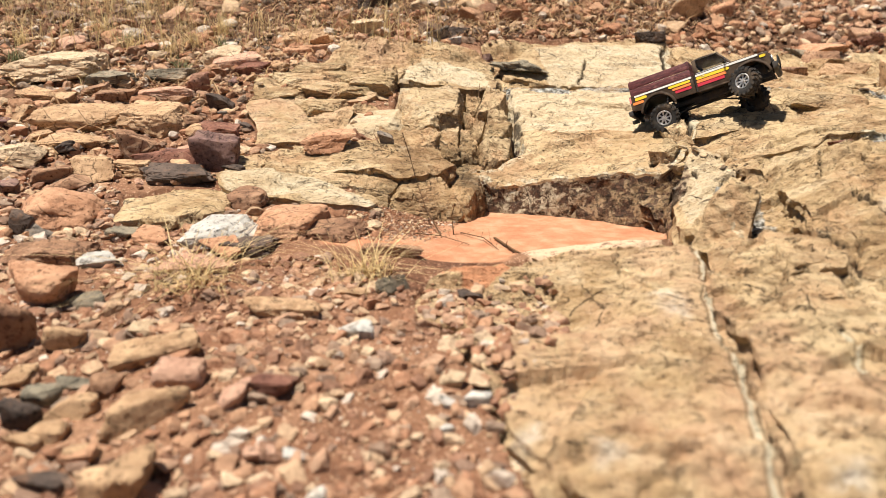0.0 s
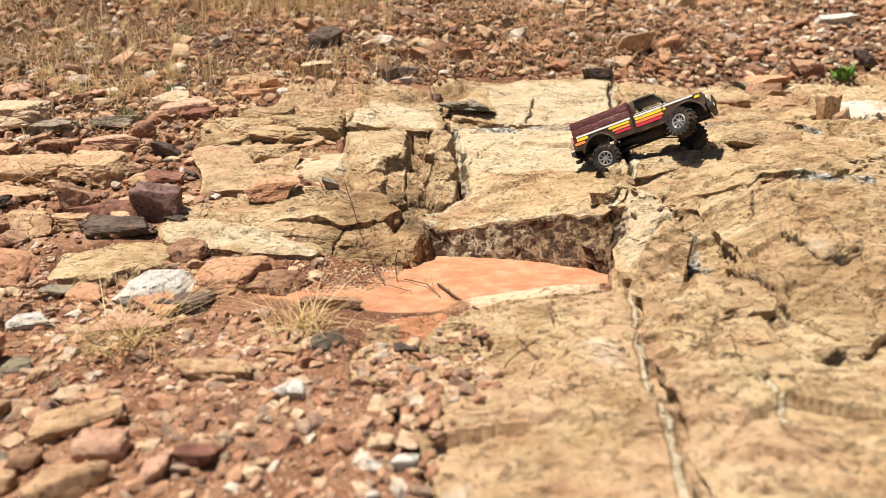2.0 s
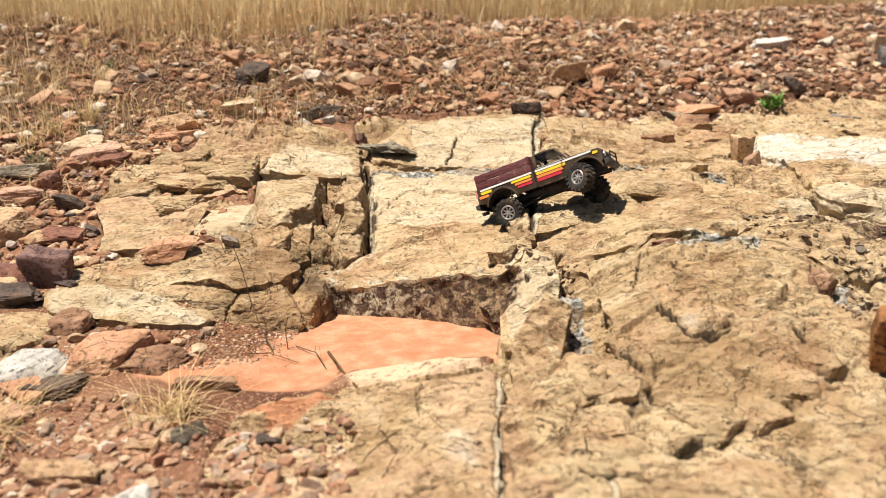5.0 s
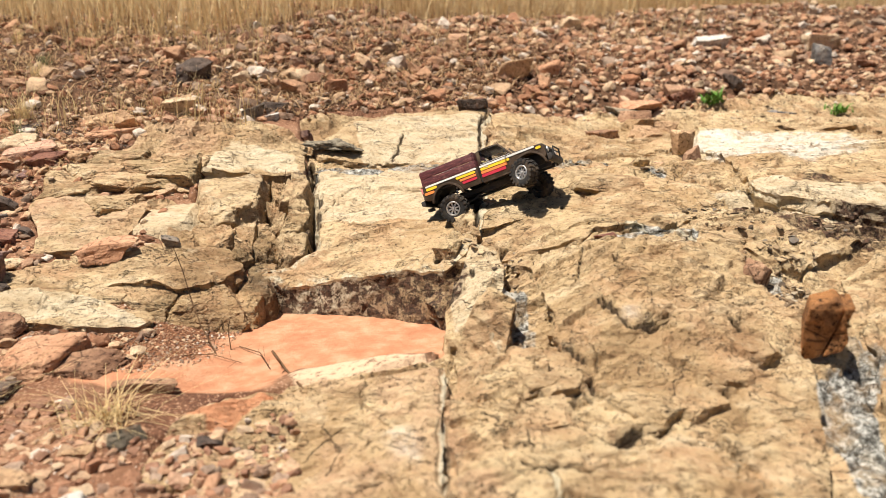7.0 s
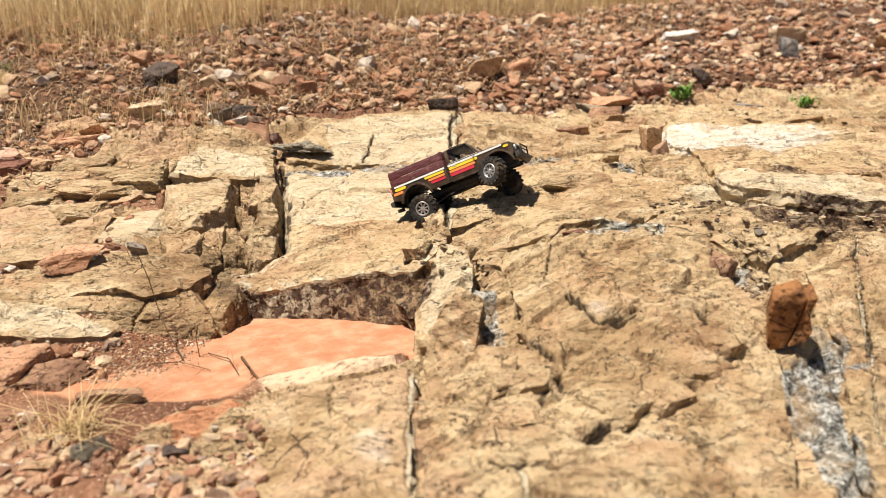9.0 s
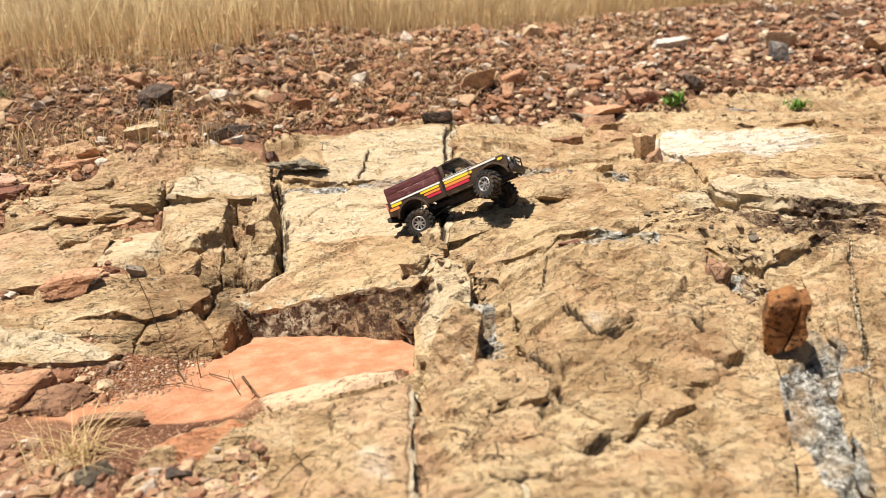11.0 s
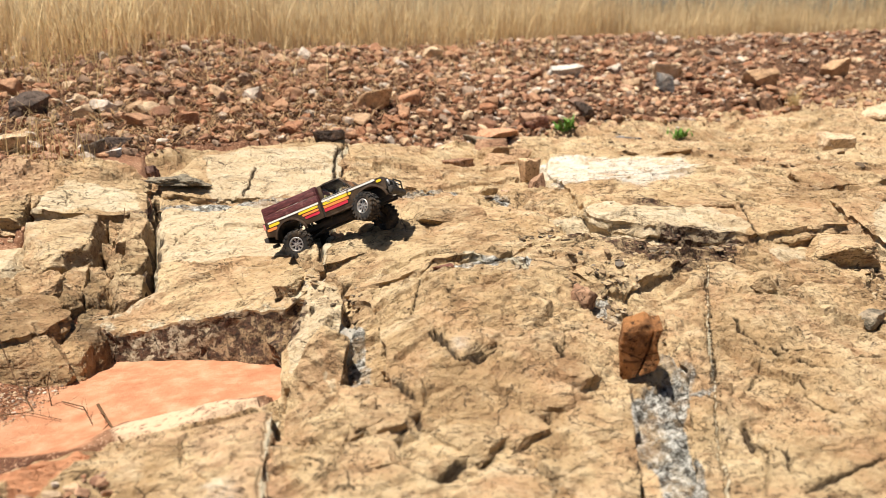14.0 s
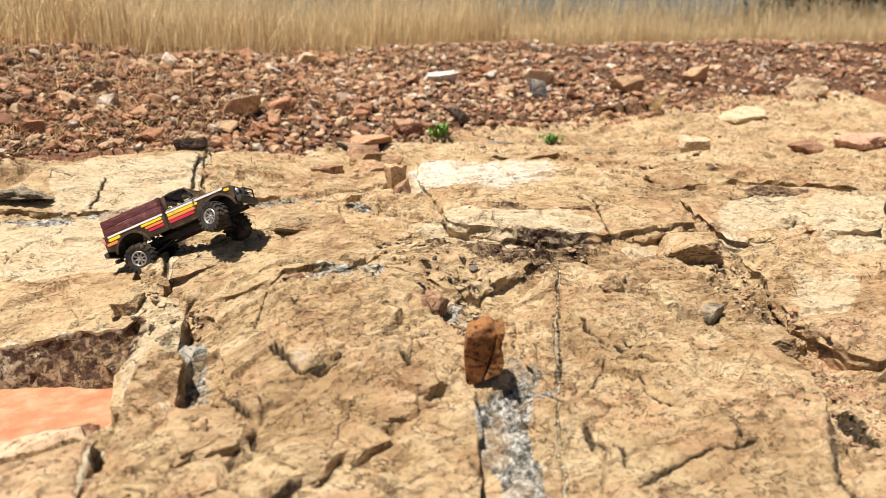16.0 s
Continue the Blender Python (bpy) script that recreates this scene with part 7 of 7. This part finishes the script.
# the cab's top
on_truck("roof", prism([(-0.0095, 0.0715), (-0.0085, 0.0738), (0.006, 0.0756), (0.026, 0.0752), (0.0335, 0.0735), (0.0345, 0.0715)], -0.0375, 0.0375, 0.0016), BROWN)
for side in (-1, 1):
    y0, y1 = side * 0.0410, side * 0.0372
    on_truck("rear_pillar", prism([(-0.0095, 0.047), (-0.0035, 0.047), (-0.0025, 0.0725), (-0.0092, 0.0725)], y0 - side * 0.001, y1 - side * 0.001, 0.0006), BROWN)
    front = bmesh.new()
    rod((0.0525, side * 0.0400, 0.0475), (0.0335, side * 0.0368, 0.0728), 0.0021, front, 8)
    on_truck("windscreen_pillar", front, BROWN)
    on_truck("window_sill", box(0.022, side * 0.0405, 0.0480, 0.058, 0.0022, 0.0020, 0.0005), SILVER)
    on_truck("side_window", prism([(-0.003, 0.0485), (0.0500, 0.0485), (0.0335, 0.0720), (-0.002, 0.0720)], side * 0.0392, side * 0.0386), GLASS)
    mirror = rod((0.046, side * 0.0405, 0.0495), (0.045, side * 0.0475, 0.0540), 0.0007, None, 6)
    box(0.0445, side * 0.0495, 0.0555, 0.0018, 0.0060, 0.0075, 0.0006, mirror)
    on_truck("wing_mirror", mirror, BLACK)
on_truck("rear_header", box(-0.0075, 0, 0.0700, 0.003, 0.072, 0.0045), BROWN)
screen = prism([(0.0520, 0.0490), (0.0527, 0.0490), (0.0342, 0.0722), (0.0335, 0.0722)], -0.0372, 0.0372)
on_truck("windscreen", screen, GLASS)
on_truck("wiper", rod((0.0530, -0.020, 0.0500), (0.0500, -0.004, 0.0540), 0.0006, None, 6), BLACK)
# inside
on_truck("seat_bench", box(0.006, 0, 0.0315, 0.018, 0.064, 0.010, 0.002), CREAM)
on_truck("seat_back", box(-0.0035, 0, 0.0455, 0.006, 0.060, 0.022, 0.002), CREAM, None, "cream seat back")
on_truck("dashboard", box(0.045, 0, 0.0425, 0.012, 0.072, 0.010, 0.001), BLACK)
wheel_rim = bmesh.new()
bmesh.ops.create_cone(wheel_rim, cap_ends=False, segments=18, radius1=0.0075, radius2=0.0068, depth=0.0016, matrix=Matrix.Translation((0.034, 0.018, 0.0490)) @ Euler((0, radians(-55), 0)).to_matrix().to_4x4())
rod((0.034, 0.018, 0.0490), (0.040, 0.018, 0.0455), 0.0010, wheel_rim, 6)
on_truck("steering_wheel", wheel_rim, BLACK)
# nose
on_truck("grille", box(0.1135, 0, 0.0335, 0.0025, 0.072, 0.0150, 0.0006), BLACK)
for k in range(5):
    on_truck("grille_bar", box(0.1151, 0, 0.0285 + 0.0025 * k, 0.0009, 0.046, 0.0009), SILVER if k in (0, 4) else BLACK)
for side in (-1, 1):
    lamp = rod((0.1125, side * 0.0300, 0.0345), (0.1158, side * 0.0300, 0.0345), 0.0058, None, 20, 0.0052)
    lamp = on_truck("headlamp", lamp, SILVER)
    lens = rod((0.1156, side * 0.0300, 0.0345), (0.1166, side * 0.0300, 0.0345), 0.0046, None, 18, 0.0030)
    on_truck("lens", lens, LAMP_CLEAR, lamp)
    on_truck("side_lamp", pad(0.0975, 0.1075, 0.0380, 0.0425, side * HALF, 0.0009), YELLOW)
on_truck("front_bumper", prism([(0.1135, 0.0130), (0.1200, 0.0140), (0.1225, 0.0185), (0.1215, 0.0245), (0.1140, 0.0245)], -0.0440, 0.0440, 0.0012), BLACK)
bar = rod((0.1215, -0.026, 0.0230), (0.1235, -0.024, 0.0370), 0.0013, None, 8)
rod((0.1215, 0.026, 0.0230), (0.1235, 0.024, 0.0370), 0.0013, bar, 8)
rod((0.1235, -0.024, 0.0370), (0.1235, 0.024, 0.0370), 0.0013, bar, 8)
rod((0.1230, -0.025, 0.0300), (0.1230, 0.025, 0.0300), 0.0011, bar, 8)
on_truck("bull_bar", bar, BLACK)
# tail
on_truck("rear_bumper", prism([(-0.1270, 0.0120), (-0.1345, 0.0135), (-0.1350, 0.0215), (-0.1270, 0.0225)], -0.0430, 0.0430, 0.0010), BLACK)
on_truck("tow_hitch", box(-0.1345, 0, 0.0090, 0.012, 0.010, 0.006, 0.001), BLACK)
for side in (-1, 1):
    on_truck("tail_lamp", box(-0.1262, side * (HALF - 0.0020), 0.0405, 0.0036, 0.0056, 0.0105, 0.0008), LAMP_RED)
# coloured stripes, both flanks
for side in (-1, 1):
    y = side * HALF
    on_truck("white_stripe", pad(-0.118, -0.0150, 0.0432, 0.0464, y, 0.0009, 0.0012), WHITE)
    on_truck("white_stripe", pad(-0.0085, 0.0960, 0.0428, 0.0462, y, 0.0009, 0.0012), WHITE)
    on_truck("yellow_stripe", pad(-0.0095 + 0.0015, 0.0480, 0.0370, 0.0418, y, 0.0009), YELLOW)
    on_truck("orange_stripe", pad(-0.0080, 0.0420, 0.0312, 0.0358, y, 0.0009, 0.0010), ORANGE)
    on_truck("red_stripe", pad(-0.0080, 0.0380, 0.0250, 0.0302, y, 0.0009, 0.0010), RED)
    on_truck("yellow_stripe", pad(-0.0570, -0.0180, 0.0378, 0.0420, y, 0.0009), YELLOW)
    on_truck("orange_stripe", pad(-0.0510, -0.0180, 0.0322, 0.0362, y, 0.0009), ORANGE)
    on_truck("red_stripe", pad(-0.0470, -0.0180, 0.0262, 0.0308, y, 0.0009), RED)
    on_truck("yellow_stripe", pad(-0.1180, -0.0960, 0.0368, 0.0418, y, 0.0009), YELLOW)
    on_truck("orange_stripe", pad(-0.1230, -0.1030, 0.0300, 0.0350, y, 0.0009), ORANGE)
    for cx in (REAR, FRONT):
        on_truck("wheel_arch", arch(cx, 0.0075, 0.0285, 0.0325, y - side * 0.001, y + side * 0.0042), BROWN)
    on_truck("sill", box(0.021, side * (HALF - 0.002), 0.0165, 0.060, 0.005, 0.0026, 0.0006), BROWN)
# wooden boards round the bed
for side in (-1, 1):
    for k in range(2):
        on_truck("side_board", box(-0.0700, side * (HALF - 0.0040), 0.0535 + 0.0142 * k, 0.1080 - 0.003 * k, 0.0030, 0.0134, 0.0006), WOOD)
for k in range(2):
    on_truck("tail_board", box(-0.1235, 0, 0.0535 + 0.0142 * k, 0.0030, 2 * HALF - 0.012, 0.0134, 0.0006), WOOD)
    on_truck("head_board", box(-0.0165, 0, 0.0535 + 0.0155 * k, 0.0030, 2 * HALF - 0.012, 0.0150, 0.0006), WOOD)
for cx, cy in ((-0.121, 1), (-0.121, -1), (-0.019, 1), (-0.019, -1)):
    on_truck("board_post", box(cx, cy * (HALF - 0.0068), 0.0560, 0.0030, 0.0026, 0.040, 0.0004), WOOD)
shield = []
for x, z in ((0, -0.0105), (0.0050, -0.0080), (0.0072, -0.0030), (0.0066, 0.0030), (0.0085, 0.0075), (0.0040, 0.0085), (0, 0.0100)):
    shield.append((x, z))
shield += [(-x, z) for x, z in shield[-2:0:-1]]


def tail_plate(grow, x, thick):
    bm = prism([(a * grow, b * grow) for a, b in shield], -thick, thick)
    bmesh.ops.transform(bm, matrix=Matrix.Translation((x, 0, 0.0600)) @ Euler((0, 0, radians(90))).to_matrix().to_4x4(), verts=bm.verts)
    return bm


emblem = on_truck("emblem", tail_plate(1.12, -0.1254, 0.0006), YELLOW, None, "yellow-edged dark shield plate")
on_truck("plate_field", tail_plate(0.95, -0.1262, 0.0006), BLACK, emblem)
tree = prism([(-0.0026, -0.0030), (0.0026, -0.0030), (0, 0.0036)], -0.0004, 0.0004)
bmesh.ops.transform(tree, matrix=Matrix.Translation((-0.1270, 0, 0.0600)) @ Euler((0, 0, radians(90))).to_matrix().to_4x4(), verts=tree.verts)
on_truck("tree_mark", tree, YELLOW, emblem)
# frame, axles, links and shocks
for side in (-1, 1):
    on_truck("frame_rail", box(-0.002, side * 0.0150, 0.0110, 0.225, 0.004, 0.008, 0.0008), BLACK)
    on_truck("inner_arch", arch(REAR, 0.0075, 0.0300, 0.0312, side * (HALF - 0.004), side * 0.020), BLACK)
    on_truck("inner_arch", arch(FRONT, 0.0075, 0.0300, 0.0312, side * (HALF - 0.004), side * 0.020), BLACK)
on_truck("skid_plate", box(0.002, 0, 0.0055, 0.050, 0.034, 0.006, 0.0015), BLACK)
on_truck("gearbox", box(0.010, 0, 0.0135, 0.040, 0.026, 0.014, 0.002), BLACK)
on_truck("engine_block", box(0.082, 0, 0.0240, 0.040, 0.040, 0.020, 0.002), BLACK)
AXLES = ((REAR + 0.0060, -0.0100, 0.0030, 0.0), (FRONT - 0.0130, 0.0060, -0.0090, -24.0))
for x, near_z, far_z, steer in AXLES:
    near, far = (x, -0.047, near_z), (x, 0.047, far_z)
    beam = rod((x, -0.036, near_z), (x, 0.036, far_z), 0.0042, None, 12)
    rod((x - 0.004, 0, (near_z + far_z) / 2), (x + 0.006, 0, (near_z + far_z) / 2), 0.0095, beam, 16)
    on_truck("axle", beam, BLACK)
    ahead = -1 if x > 0 else 1
    for side, z in ((-1, near_z), (1, far_z)):
        on_truck("suspension_link", rod((x + ahead * 0.004, side * 0.026, z - 0.002), (x + ahead * 0.055, side * 0.014, 0.006), 0.0015, None, 8), BLACK)
        shock = rod((x, side * 0.028, z + 0.003), (x + ahead * 0.010, side * 0.026, 0.030), 0.0016, None, 8)
        shock = on_truck("shock_absorber", shock, SILVER)
        spring = bmesh.new()
        a, b = Vector((x + ahead * 0.002, side * 0.0276, z + 0.008)), Vector((x + ahead * 0.009, side * 0.0262, 0.028))
        for k in range(7):
            p = a.lerp(b, k / 6)
            rod(p, p + (b - a).normalized() * 0.0011, 0.0034, spring, 10)
        on_truck("spring", spring, BLACK, shock)
on_truck("drive_shaft", rod((-0.070, 0, 0.0), (0.060, 0, 0.0020), 0.0022, None, 8), BLACK)

TYRE_PROFILE = [(0.0128, -0.0085), (0.0150, -0.0100), (0.0195, -0.0105), (0.0226, -0.0096), (0.0236, -0.0075), (0.0238, 0.0), (0.0236, 0.0075), (0.0226, 0.0096), (0.0195, 0.0105), (0.0150, 0.0100), (0.0128, 0.0085)]


def tyre_bmesh():
    bm = spin(TYRE_PROFILE, 40)
    for k in range(18):
        for side in (-1, 1):
            a = radians(20 * k + (10 if side > 0 else 0))
            for out, y, sx, sy, sz, twist in ((0.0242, side * 0.0042, 0.0046, 0.0068, 0.0026, 18), (0.0222, side * 0.0096, 0.0040, 0.0030, 0.0052, 0)):
                m = Euler((0, -a, 0)).to_matrix().to_4x4() @ Matrix.Translation((out, y, 0)) @ Euler((radians(twist * side), 0, 0)).to_matrix().to_4x4() @ Matrix.Diagonal((sz, sy, sx, 1))
                bmesh.ops.create_cube(bm, size=1.0, matrix=m)
    return bm


def rim_bmesh():
    bm = spin([(0.0132, 0.0088), (0.0132, -0.0090), (0.0126, -0.0098), (0.0112, -0.0098), (0.0106, -0.0088), (0.0104, -0.0040), (0.0030, -0.0030)], 32)
    for k in range(8):
        a = radians(45 * k)
        m = Euler((0, -a, 0)).to_matrix().to_4x4() @ Matrix.Translation((0.0070, -0.0062, 0)) @ Matrix.Diagonal((0.0085, 0.0022, 0.0026, 1))
        bmesh.ops.create_cube(bm, size=1.0, matrix=m)
    for k in range(12):
        a = radians(30 * k)
        rod((0.0119 * math.cos(a), -0.0096, 0.0119 * math.sin(a)), (0.0119 * math.cos(a), -0.0103, 0.0119 * math.sin(a)), 0.0006, bm, 6)
    rod((0, -0.0030, 0), (0, -0.0095, 0), 0.0030, bm, 12, 0.0022)
    return bm


first_wheel = None
for x, near_z, far_z, steer in AXLES:
    for side, z in ((-1, near_z), (1, far_z)):
        wheel = new("wheel")
        wheel.parent = truck
        wheel.matrix_basis = pose(x * SIZE, side * 0.047 * SIZE, z * SIZE, math.degrees(math.atan2(far_z - near_z, 0.094)), 0, steer + (0 if side < 0 else 180)) @ pose(0, 0, 0, 0, 17 * side + 400 * x, 0)
        if first_wheel is None:
            tyre = on_truck("tyre", tyre_bmesh(), RUBBER, wheel, "lugged black tyre")
            rim = on_truck("rim", rim_bmesh(), SILVER, wheel, "silver beadlock rim")
            back = on_truck("hub", spin([(0.0001, -0.0035), (0.0125, -0.0045), (0.0125, 0.004), (0.0001, 0.005)], 24), BLACK, wheel)
            first_wheel = (tyre, rim, back)
        else:
            for source in first_wheel:
                twin = new(source.name.split(".")[0], source.data)
                twin.parent = wheel
                if "label" in source:
                    tagged(twin, source["label"])
truck.matrix_basis = pose(0.4895, 1.3838, 0.093, -18.05, -23.49, -23.41)

# stones riding in the bed, and the turned frame of the truck for them
bpy.context.view_layer.update()
for label, tone, at, wide, deep, high, seed in (("whitish pink stone riding in the truck bed", "white", (-0.078, 0.002, 0.048), 0.060, 0.044, 0.032, 5), ("rust-brown stone riding in the truck bed", "orange", (-0.046, -0.012, 0.046), 0.034, 0.030, 0.028, 8), ("speckled grey stone riding in the truck bed", "grey", (-0.040, 0.014, 0.048), 0.030, 0.026, 0.026, 12)):
    ob = part("stone", stone_bmesh(seed, wide, deep, high, 8, 3), STONE[tone])
    ob.matrix_basis = truck.matrix_basis @ pose(*[c * SIZE for c in at], 0, 0, 20 * seed)
    tagged(ob, label, "stone")
